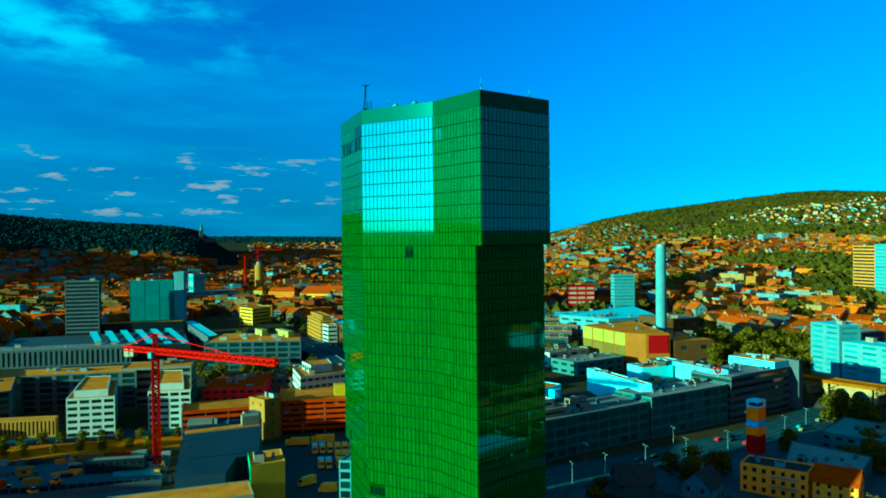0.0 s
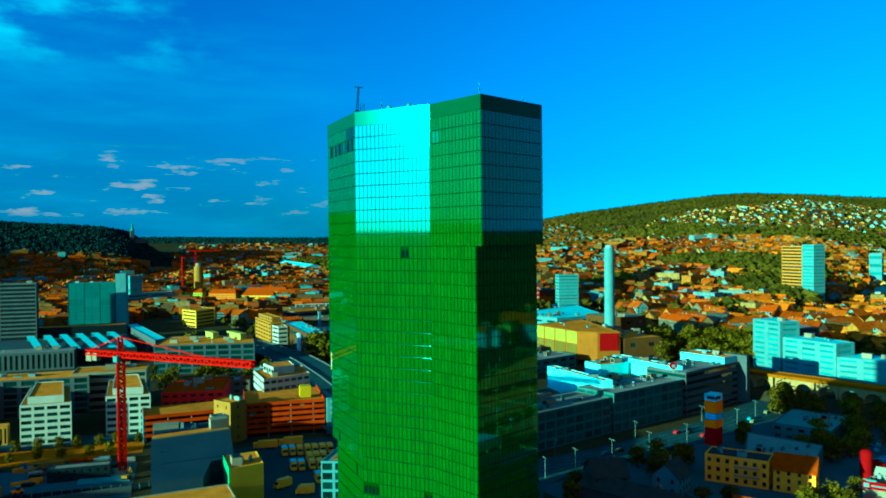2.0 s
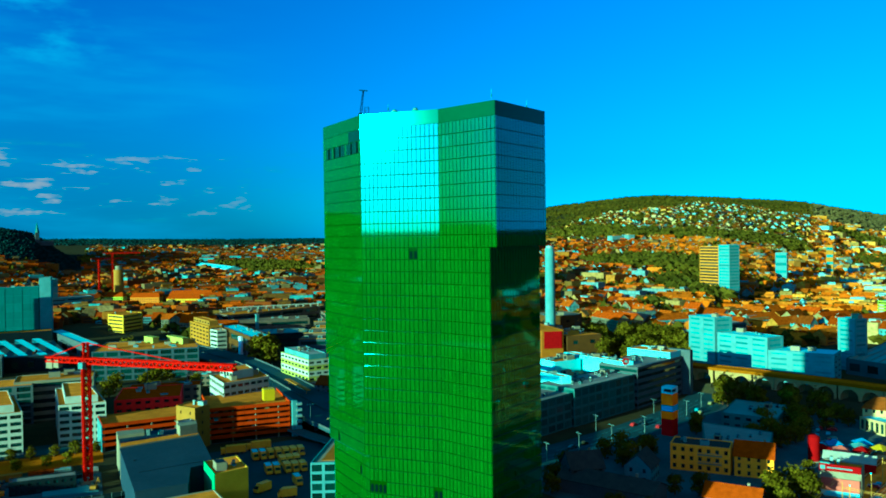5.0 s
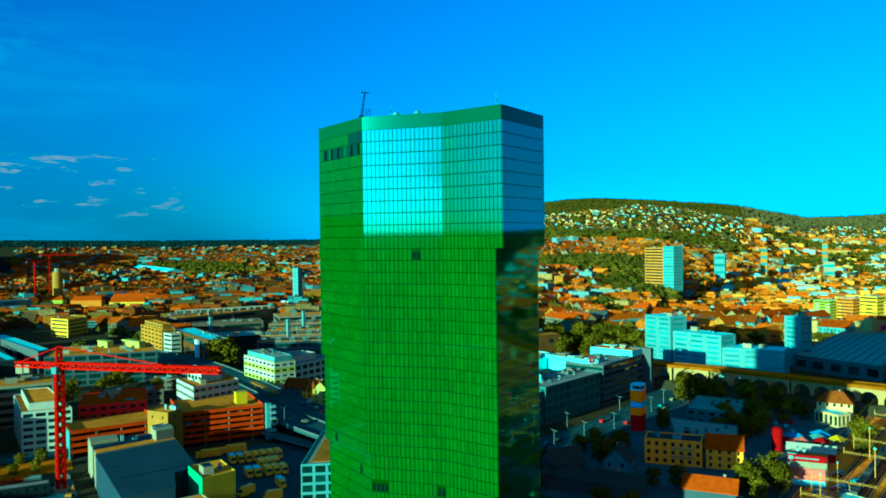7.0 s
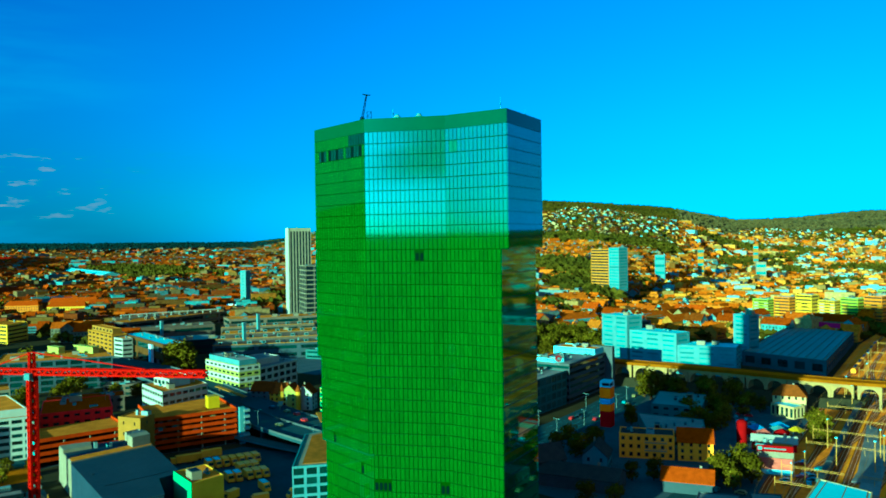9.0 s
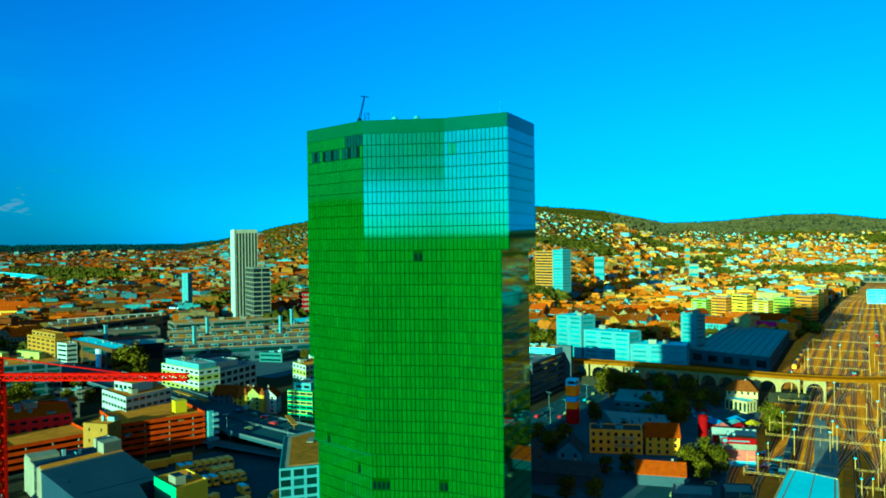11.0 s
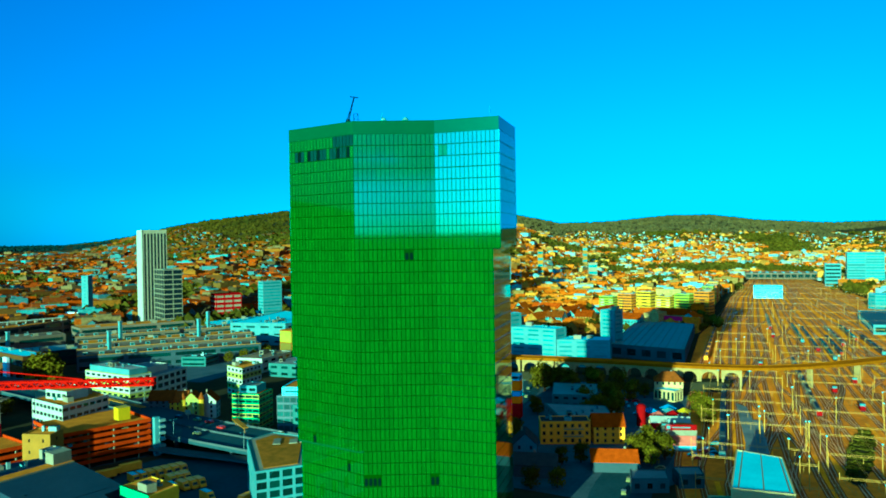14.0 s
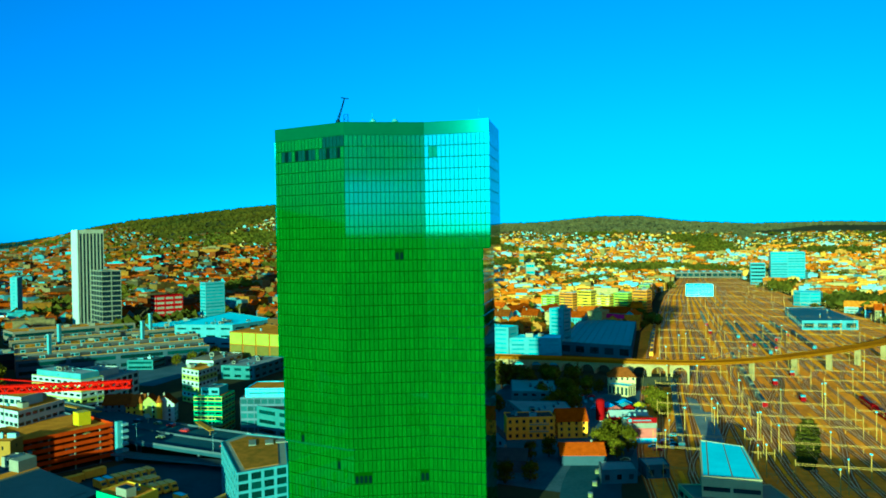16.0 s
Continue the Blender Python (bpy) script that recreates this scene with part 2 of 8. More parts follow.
M = dict(
    tower_glass=tinted(glass_mat("tower_glass", (0.004, 0.074, 0.002), ior=2.15, rough=0.042, rand=0.08, island=0.1, wave=0.02), (0.16, 0.92, 1.0)),
    tower_gap=tinted(mat("tower_gap", (0.001, 0.03, 0.0), (0.001, 0.024, 0.0), rough=0.07, scale=0.2, spec=0.3), (0.1, 0.92, 0.97)),
    tower_crown=tinted(mat("tower_crown", (0.0, 0.05, 0.016), (0.0, 0.043, 0.014), rough=0.12, scale=0.08, spec=0.16), (0.1, 1.0, 0.9)),
    open_dark=mat("open_dark", (0.002, 0.008, 0.008), rough=0.9, spec=0.0),
    louvre=mat("dark_louvre", (0.002, 0.02, 0.018), (0.002, 0.03, 0.022), rough=0.15, scale=0.6, spec=0.3),
    lit_blind=mat("lit_blind", (0.01, 0.11, 0.07), rough=0.6),
    white=mat("white_render", (0.115, 0.205, 0.2), (0.085, 0.16, 0.155), scale=0.25, bump=0.1, rand=0.08),
    cream=mat("cream_render", (0.42, 0.33, 0.12), (0.34, 0.27, 0.1), scale=0.25, bump=0.1, rand=0.1),
    pale=mat("pale_concrete", (0.2, 0.19, 0.11), (0.15, 0.14, 0.085), scale=0.2, bump=0.15, rand=0.1),
    concrete=mat("grey_concrete", (0.07, 0.085, 0.08), (0.05, 0.063, 0.06), scale=0.15, bump=0.2, rand=0.15, spec=0.0),
    yellow=mat("yellow_render", (0.27, 0.135, 0.007), (0.21, 0.105, 0.006), scale=0.25, bump=0.1),
    green_panel=mat("green_panel", (0.031, 0.26, 0.0992), (0.0248, 0.205, 0.0744), scale=0.2),
    orange=mat("orange_panel", (0.3, 0.028, 0), (0.22, 0.02, 0), scale=0.2, rand=0.1, spec=0.0),
    brick=mat("red_brick", (0.55, 0.006, 0.012), (0.4, 0.004, 0.008), scale=0.5, bump=0.2),
    tile=mat("roof_tile", (0.24, 0.038, 0), (0.15, 0.024, 0), rough=0.9, scale=0.5, bump=0.3, rand=0.35, spec=0.0),
    old_tile=mat("old_roof_tile", (0.15, 0.042, 0.004), (0.085, 0.028, 0.004), rough=0.9, scale=0.5, bump=0.3, rand=0.3, spec=0.0),
    brown_roof=mat("gravel_roof", (0.52, 0.2, 0.014), (0.31, 0.12, 0.01), rough=0.95, scale=0.22, bump=0.3, rand=0.2, spec=0.0),
    grey_roof=mat("grey_roof", (0.22, 0.22, 0.18), (0.15, 0.155, 0.13), rough=0.9, scale=0.15, bump=0.2, rand=0.2, spec=0.0),
    metal_roof=mat("blue_metal_roof", (0.19, 0.215, 0.16), (0.145, 0.17, 0.13), rough=0.6, scale=0.1, spec=0.12),
    white_roof=mat("white_roof", (0.3, 0.62, 0.62), (0.25, 0.5, 0.52), rough=0.6, scale=0.15),
    window=glass_mat("window_glass", (0.01, 0.025, 0.02), ior=1.5, rough=0.06, rand=0.5),
    slate=mat("slate_panel", (0.07, 0.13, 0.11), (0.05, 0.1, 0.085), rough=0.6, scale=0.2, spec=0.0),
    hall_wall=mat("hall_wall", (0.045, 0.062, 0.066), (0.034, 0.05, 0.054), rough=0.7, scale=0.08),
    hall_roof=mat("hall_roof", (0.026, 0.04, 0.055), (0.019, 0.031, 0.044), rough=0.8, scale=0.06, bump=0.1, spec=0.02),
    hall_side=mat("hall_side", (0.088, 0.115, 0.118), (0.066, 0.09, 0.094), rough=0.7, scale=0.08),
    roof_garden=mat("roof_garden", (0.3, 0.12, 0.012), (0.12, 0.07, 0.008), rough=0.95, scale=0.3, bump=0.4, spec=0.0),
    ochre=mat("ochre_render", (0.85, 0.34, 0.012), (0.7, 0.28, 0.01), scale=0.25, bump=0.1),
    dull_ochre=mat("dull_ochre", (0.24, 0.13, 0.012), (0.18, 0.1, 0.01), scale=0.25, bump=0.1),
    deep_red=mat("deep_red_panel", (0.3, 0.0, 0.004), (0.24, 0, 0.004), scale=0.3, spec=0.0),
    sky_blue=mat("sky_blue_panel", (0.08, 0.42, 0.6), (0.07, 0.36, 0.52), scale=0.3),
    bright_white=mat("bright_white_panel", (0.5, 0.62, 0.62), (0.42, 0.54, 0.54), scale=0.3),
    plant_panel=mat("plant_panel", (0.13, 0.105, 0.014), (0.1, 0.08, 0.01), rough=0.5, scale=0.15, rand=0.2),
    shed_roof=mat("shed_roof", (0.2, 0.15, 0.08), (0.11, 0.085, 0.05), rough=0.9, scale=0.12, bump=0.2, rand=0.3, spec=0.0),
    pale_glass=glass_mat("pale_glass", (0.07, 0.17, 0.17), ior=1.45, rough=0.15, rand=0.4),
    shed_wall=mat("shed_wall", (0.11, 0.09, 0.055), (0.075, 0.065, 0.042), scale=0.2, bump=0.2, rand=0.2),
    sunlit_roofs=palette("sunlit_roofs", [(0.36, 0.085, 0), (0.26, 0.06, 0), (0.4, 0.13, 0.005), (0.17, 0.045, 0.001), (0.3, 0.1, 0.004)], spec=0.0),
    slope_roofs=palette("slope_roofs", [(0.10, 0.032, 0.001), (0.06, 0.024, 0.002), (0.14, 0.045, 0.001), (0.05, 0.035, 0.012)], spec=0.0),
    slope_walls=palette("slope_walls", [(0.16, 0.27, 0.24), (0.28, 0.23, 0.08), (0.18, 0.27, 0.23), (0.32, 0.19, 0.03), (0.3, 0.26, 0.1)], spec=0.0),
    slate_glass=glass_mat("slate_glass", (0.03, 0.07, 0.06), ior=1.4, rough=0.2, rand=0.4),
    plant_wall=mat("plant_wall", (0.2, 0.08, 0.003), (0.15, 0.06, 0.003), scale=0.25),
    brown_panel=mat("brown_panel", (0.07, 0.036, 0.006), (0.05, 0.026, 0.005), scale=0.25),
    off_white=mat("off_white_render", (0.34, 0.36, 0.27), (0.28, 0.3, 0.22), scale=0.25, bump=0.1),
    dark_roof=mat("dark_roof", (0.05, 0.05, 0.04), (0.03, 0.032, 0.03), rough=0.9, scale=0.4, spec=0.0),
    lime_render=mat("lime_render", (0.3, 0.31, 0.05), (0.24, 0.25, 0.04), scale=0.25),
    flat_orange=mat("flat_orange", (0.34, 0.15, 0.008), (0.27, 0.12, 0.007), scale=0.25),
    flats_lime=mat("flats_lime", (0.3, 0.34, 0.02), (0.24, 0.28, 0.016), scale=0.25),
    flats_yellow=mat("flats_yellow", (0.46, 0.3, 0.012), (0.37, 0.24, 0.01), scale=0.25),
    flats_orange=mat("flats_orange", (0.42, 0.15, 0.004), (0.33, 0.12, 0.004), scale=0.25),
    depot_roof=mat("depot_roof", (0.055, 0.075, 0.06), (0.04, 0.055, 0.045), rough=0.6, scale=0.1, spec=0.1),
    teal_glass=glass_mat("teal_glass", (0.02, 0.10, 0.095), ior=1.5, rough=0.1, rand=0.15),
    amber=mat("amber_panel", (1.0, 0.2, 0.0), (0.85, 0.16, 0.0), scale=0.3, spec=0.0),
    teal_panel=mat("teal_panel", (0.03, 0.12, 0.11), (0.025, 0.1, 0.09), scale=0.2),
    # eastern house walls brightened and warmed for front light and haze
    sunlit_east_walls=palette("sunlit_east_walls", [(0.234, 0.299, 0.221), (0.39, 0.221, 0.026), (0.195, 0.286, 0.247), (0.39, 0.182, 0.013), (0.286, 0.221, 0.065), (0.182, 0.299, 0.286), (0.26, 0.117, 0.013), (0.169, 0.117, 0.026)], spec=0.0),
    # distance haze put into the colour of the eastern hill woods
    hazy_leaf=mat("hazy_woods", (0.085, 0.068, 0.018), (0.05, 0.045, 0.016), rough=0.95, scale=0.006, island=0.18, spec=0.0),
    rust=mat("rusty_steel", (0.2, 0.075, 0), (0.13, 0.045, 0), rough=0.8, scale=0.3, spec=0.0),
    dark=mat("dark_panel", (0.00744, 0.0124, 0.0136), (0.00496, 0.00806, 0.00992), rough=0.5, scale=0.2),
    steel=mat("galvanised_steel", (0.2, 0.28, 0.24), (0.15, 0.2, 0.18), rough=0.45, scale=1.0, metal=0.2),
    mast=mat("mast_steel", (0.42, 0.25, 0.035), (0.31, 0.18, 0.028), rough=0.6, scale=1.0),
    crane=mat("crane_red", (0.3, 0, 0), (0.24, 0, 0), rough=0.5, scale=0.5, spec=0.0),
    red=mat("signal_red", (0.17, 0, 0.002), (0.14, 0, 0.002), rough=0.5, spec=0.0),
    poster_red=mat("poster_red", (0.3, 0.006, 0.08), (0.25, 0.005, 0.066), rough=0.6, spec=0.0),
    sign_yellow=mat("sign_yellow", (0.372, 0.26, 0), (0.31, 0.223, 0), rough=0.5),
    sign_blue=mat("sign_blue", (0.0124, 0.217, 0.434), rough=0.5),
    pink=mat("poster_pink", (0.341, 0.0992, 0.062), (0.279, 0.0744, 0.0496), rough=0.6),
    asphalt=mat("asphalt", (0.036, 0.06, 0.064), (0.024, 0.044, 0.048), rough=0.9, scale=0.06, bump=0.2, spec=0.02),
    paving=mat("yard_paving", (0.075, 0.095, 0.1), (0.045, 0.065, 0.07), rough=0.9, scale=0.08, spec=0.0),
    ground=mat("city_ground", (0.045, 0.038, 0.015), (0.028, 0.028, 0.014), rough=0.95, scale=0.02, spec=0.0),
    ballast=mat("track_ballast", (0.93, 0.285, 0.013), (0.53, 0.158, 0.011), rough=0.95, scale=0.03, bump=0.3, spec=0.0),
    sleeper=mat("track_bed", (0.33, 0.105, 0.016), (0.16, 0.052, 0.014), rough=0.95, scale=0.3, spec=0.0),
    rail=mat("rail_steel", (0.95, 0.48, 0.12), (0.75, 0.37, 0.09), rough=0.4, metal=0.3, scale=1.0),
    walkway=mat("gravel_walkway", (0.95, 0.36, 0.01), (0.75, 0.24, 0.0), rough=0.95, scale=0.2, spec=0.0),
    dirt=mat("bare_earth", (0.4, 0.13, 0), (0.24, 0.075, 0.002), rough=0.95, scale=0.1, bump=0.3, spec=0.0),
    stone=mat("viaduct_stone", (0.28, 0.2, 0.06), (0.2, 0.15, 0.05), rough=0.9, scale=0.4, bump=0.4),
    leaf=mat("leaf", (0.09, 0.069, 0.002), (0.047, 0.041, 0.002), rough=0.8, scale=0.25, rand=0.3, island=0.4, spec=0.0),
    wood=mat("bark", (0.07, 0.04, 0.02), rough=0.9, scale=2.0),
    far_leaf=mat("far_woods", (0.066, 0.052, 0.003), (0.03, 0.029, 0.003), rough=0.95, scale=0.01, island=0.45, spec=0.0),
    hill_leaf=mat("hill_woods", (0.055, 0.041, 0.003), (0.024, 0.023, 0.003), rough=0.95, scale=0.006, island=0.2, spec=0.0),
    # blue shift of distance haze put into the dark ridge colour
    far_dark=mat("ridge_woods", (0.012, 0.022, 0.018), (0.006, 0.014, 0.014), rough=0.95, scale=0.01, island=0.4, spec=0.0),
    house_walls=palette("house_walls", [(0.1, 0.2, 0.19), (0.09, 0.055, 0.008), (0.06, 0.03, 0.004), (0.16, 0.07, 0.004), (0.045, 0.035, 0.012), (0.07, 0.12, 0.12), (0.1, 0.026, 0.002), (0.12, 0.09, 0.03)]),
    sunlit_walls=palette("sunlit_walls", [(0.13, 0.18, 0.15), (0.2, 0.1, 0.012), (0.12, 0.17, 0.15), (0.22, 0.1, 0.008), (0.13, 0.08, 0.018), (0.12, 0.18, 0.17), (0.2, 0.14, 0.035), (0.17, 0.075, 0.008)]),
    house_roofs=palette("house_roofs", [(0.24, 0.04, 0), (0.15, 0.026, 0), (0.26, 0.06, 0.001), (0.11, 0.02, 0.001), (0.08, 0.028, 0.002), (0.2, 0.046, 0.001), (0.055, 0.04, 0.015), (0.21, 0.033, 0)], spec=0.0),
    near_walls=palette("near_walls", [(0.11, 0.21, 0.19), (0.18, 0.15, 0.05), (0.24, 0.13, 0.012), (0.1, 0.1, 0.055), (0.12, 0.2, 0.18)], source="object"),
    near_roofs=palette("near_roofs", [(0.23, 0.038, 0), (0.14, 0.025, 0), (0.24, 0.055, 0.001), (0.1, 0.028, 0.002)], spec=0.0, source="object"),
    cloth=mat("van_paint", (0.8, 0.4, 0.02), (0.65, 0.32, 0.015), rough=0.4, scale=0.5),
    car=palette("car_paint", [(0.031, 0.248, 0.279), (0.0124, 0.0186, 0.0248), (0.248, 0.0124, 0.0124), (0.062, 0.0868, 0.093), (0.186, 0.186, 0.062)], rough=0.3, source="object", spec=0.5),
)

# ---- building kit ----
EYES = Vector((-50.0, 30.0))


def mesh_of(name, verts, faces, mats, index=None):
    me = bpy.data.meshes.new(name)
    me.from_pydata([tuple(v) for v in verts], [], faces)
    for m in mats:
        me.materials.append(M[m])
    if index is not None:
        me.polygons.foreach_set("material_index", index)
    me.update()
    return me


def part(name, me, parent, label="", at=None, kind=""):
    ob = new(name, me)
    ob.parent = parent
    if at is not None:
        ob.matrix_basis = at
    return tagged(ob, label, kind=kind)


def thing(name, label, category, at=None, group="", kind=""):
    ob = new(name)
    ob.empty_display_size = 0.5
    if at is not None:
        ob.matrix_basis = at
    return tagged(ob, label, category, group, kind)


class Geo:
    """Vertices and faces gathered piece by piece, each face with its material."""

    def __init__(self):
        self.v, self.f, self.i = [], [], []

    def face(self, pts, i=0):
        n = len(self.v)
        self.v.extend(pts)
        self.f.append(tuple(range(n, n + len(pts))))
        self.i.append(i)

    def box(self, c, s, rz=0.0, i=0):
        """Box with centre c, size s, turned rz degrees."""
        co, si = math.cos(radians(rz)), math.sin(radians(rz))
        n = len(self.v)
        for dz in (-0.5, 0.5):
            for dx, dy in ((-0.5, -0.5), (0.5, -0.5), (0.5, 0.5), (-0.5, 0.5)):
                x, y = dx * s[0], dy * s[1]
                self.v.append((c[0] + x * co - y * si, c[1] + x * si + y * co, c[2] + dz * s[2]))
        for q in ((3, 2, 1, 0), (4, 5, 6, 7), (0, 1, 5, 4), (1, 2, 6, 5), (2, 3, 7, 6), (3, 0, 4, 7)):
            self.f.append(tuple(n + k for k in q))
            self.i.append(i)

    def beam(self, a, b, w, i=0, sides=4):
        """Bar of width w from a to b."""
        a, b = Vector(a), Vector(b)
        d = (b - a).normalized()
        u = d.cross(Vector((0, 0, 1)) if abs(d.z) < 0.95 else Vector((1, 0, 0))).normalized()
        v = d.cross(u)
        n = len(self.v)
        for p in (a, b):
            for k in range(sides):
                t = math.tau * (k + 0.5) / sides
                self.v.append(tuple(p + (u * math.cos(t) + v * math.sin(t)) * w * 0.5 * (1.414 if sides == 4 else 1)))
        for k in range(sides):
            self.f.append((n + k, n + (k + 1) % sides, n + sides + (k + 1) % sides, n + sides + k))
            self.i.append(i)
        self.f.append(tuple(n + sides - 1 - k for k in range(sides)))
        self.f.append(tuple(n + sides + k for k in range(sides)))
        self.i += [i, i]

    def cone(self, c, r0, r1, h, sides=10, i=0):
        n = len(self.v)
        for r, z in ((r0, c[2]), (r1, c[2] + h)):
            for k in range(sides):
                t = math.tau * k / sides
                self.v.append((c[0] + r * math.cos(t), c[1] + r * math.sin(t), z))
        for k in range(sides):
            self.f.append((n + k, n + (k + 1) % sides, n + sides + (k + 1) % sides, n + sides + k))
            self.i.append(i)
        self.f.append(tuple(n + sides + k for k in range(sides)))
        self.i.append(i)

    def prism(self, poly, z0, z1, i=0, top=None, floor=False):
        n = len(poly)
        for k in range(n):
            p, q = poly[k], poly[(k + 1) % n]
            self.face([(*p, z0), (*q, z0), (*q, z1), (*p, z1)], i)
        self.face([(*p, z1) for p in poly], i if top is None else top)
        if floor:
            self.face([(*p, z0) for p in reversed(poly)], i)

    def mesh(self, name, *mats):
        return mesh_of(name, self.v, self.f, mats, self.i if len(mats) > 1 else None)


def ccw(poly):
    a = sum(p[0] * q[1] - q[0] * p[1] for p, q in zip(poly, poly[1:] + poly[:1]))
    return [tuple(map(float, p)) for p in (poly if a > 0 else poly[::-1])]


def inset(poly, d):
    """The polygon (counter-clockwise) with every side moved inwards by d."""
    out, n = [], len(poly)
    for k in range(n):
        a, b, c = Vector(poly[k - 1]), Vector(poly[k]), Vector(poly[(k + 1) % n])
        u, v = (b - a).normalized(), (c - b).normalized()
        nu, nv = Vector((-u.y, u.x)), Vector((-v.y, v.x))
        bis = nu + nv
        out.append(tuple(b + bis * (d / max(0.3, bis.dot(nu)))))
    return out


def rect(cx, cy, w, d, rz=0.0):
    co, si = math.cos(radians(rz)), math.sin(radians(rz))
    return [(cx + x * co - y * si, cy + x * si + y * co) for x, y in ((-w / 2, -d / 2), (w / 2, -d / 2), (w / 2, d / 2), (-w / 2, d / 2))]


PANES = {}


def pane_mesh(w, h, material):
    key = (round(w, 2), round(h, 2), material)
    if key not in PANES:
        g = Geo()
        g.box((0, 0, 0), (w, 0.06, h))
        g.box((0, -0.05, 0), (0.07, 0.08, h), i=1)
        PANES[key] = g.mesh("window", material, "dark")
    return PANES[key]


def storeys(owner, poly, z0, z1, floors, bay, win, wall, pane="window", depth=0.3, all_sides=False, parapet=0.35, roof="grey_roof", roof_label="", name="wall", sill=0.5, wall2=None):
    """Walls with recessed windows round a plan, and a flat roof behind a parapet, as parts of owner. win: the window's share of its bay and storey."""
    poly = ccw(poly)
    g = Geo()
    fh = (z1 - z0) / floors
    spots = []
    mid = Vector((sum(p[0] for p in poly) / len(poly), sum(p[1] for p in poly) / len(poly)))
    for k in range(len(poly)):
        p, q = Vector(poly[k]), Vector(poly[(k + 1) % len(poly)])
        u, length = (q - p).normalized(), (q - p).length
        nrm = Vector((u.y, -u.x))
        seen = all_sides or nrm.dot(EYES - (p + q) / 2) > 0 or nrm.dot(Vector((-115.0, 75.0)) - (p + q) / 2) > 0

        def at(s, z, inw=0.0):
            c = p + u * s - nrm * inw
            return (c.x, c.y, z)

        if not seen or length < 2.5:
            g.face([at(0, z0), at(length, z0), at(length, z1), at(0, z1)])
        else:
            n = max(1, round(length / bay))
            bw = length / n
            w, h = bw * win[0], fh * win[1]
            for f in range(floors):
                zb = z0 + f * fh
                wz0 = zb + (fh - h) * sill
                for b in range(n):
                    s0, s1 = b * bw, (b + 1) * bw
                    a0, a1 = s0 + (bw - w) / 2, s1 - (bw - w) / 2
                    i = 1 if wall2 and f % 2 else 0
                    g.face([at(s0, zb), at(s1, zb), at(s1, wz0), at(s0, wz0)], i)
                    g.face([at(s0, wz0 + h), at(s1, wz0 + h), at(s1, zb + fh), at(s0, zb + fh)], i)
                    g.face([at(s0, wz0), at(a0, wz0), at(a0, wz0 + h), at(s0, wz0 + h)], i)
                    g.face([at(a1, wz0), at(s1, wz0), at(s1, wz0 + h), at(a1, wz0 + h)], i)
                    ring = [(a0, wz0), (a1, wz0), (a1, wz0 + h), (a0, wz0 + h)]
                    for (x0, y0), (x1, y1) in zip(ring, ring[1:] + ring[:1]):
                        g.face([at(x0, y0), at(x1, y1), at(x1, y1, depth), at(x0, y0, depth)], i)
                    c = p + u * (a0 + a1) / 2 - nrm * depth
                    spots.append((c.x, c.y, wz0 + h / 2, math.degrees(math.atan2(u.y, u.x)), w, h))
    inner = inset(poly, 0.4)
    n = len(poly)
    for k in range(n):
        p, q, a, b = poly[k], poly[(k + 1) % n], inner[k], inner[(k + 1) % n]
        zt = z1 + parapet
        g.face([(*p, z1), (*q, z1), (*q, zt), (*p, zt)])
        g.face([(*p, zt), (*q, zt), (*b, zt), (*a, zt)])
        g.face([(*b, z1 - 0.1), (*a, z1 - 0.1), (*a, zt), (*b, zt)])
    part(name, g.mesh(name, wall, wall2 or wall), owner)
    for x, y, z, r, w, h in spots:
        part("window", pane_mesh(w, h, pane), owner, at=pose(x, y, z, 0, 0, r))
    r = Geo()
    r.face([(*p, z1) for p in inner])
    part("roof", r.mesh("roof", roof), owner, roof_label)


UNIT = {}


def roof_units(owner, poly, z, count, seed, big=1.0):
    """Air handlers, vents and lift heads on a flat roof."""
    rng = random.Random(seed)
    if not UNIT:
        for k, (s, m) in enumerate((((3, 2, 1.6), "steel"), ((1.5, 1.5, 1.1), "white"), ((5, 3.2, 2.6), "pale"), ((1, 1, 2.0), "steel"), ((4, 1.2, 0.8), "white"))):
            g = Geo()
            g.box((0, 0, s[2] / 2), s)
            g.box((0, 0, s[2] + 0.06), (s[0] * 0.8, s[1] * 0.8, 0.12), i=1)
            g.box((-s[0] * 0.5 - 0.03, 0, s[2] * 0.5), (0.06, s[1] * 0.7, s[2] * 0.6), i=1)
            UNIT[k] = g.mesh("roof_unit", m, "dark")
    poly = ccw(poly)
    o, e1, e2 = Vector(poly[0]), Vector(poly[1]) - Vector(poly[0]), Vector(poly[-1]) - Vector(poly[0])
    rz = math.degrees(math.atan2(e1.y, e1.x))
    for _ in range(count):
        c = o + e1 * rng.uniform(0.12, 0.88) + e2 * rng.uniform(0.15, 0.85)
        m = pose(c.x, c.y, z, 0, 0, rz) @ Matrix.Scale(big * rng.uniform(0.8, 1.2), 4)
        part("roof_unit", UNIT[rng.randrange(5)], owner, at=m)


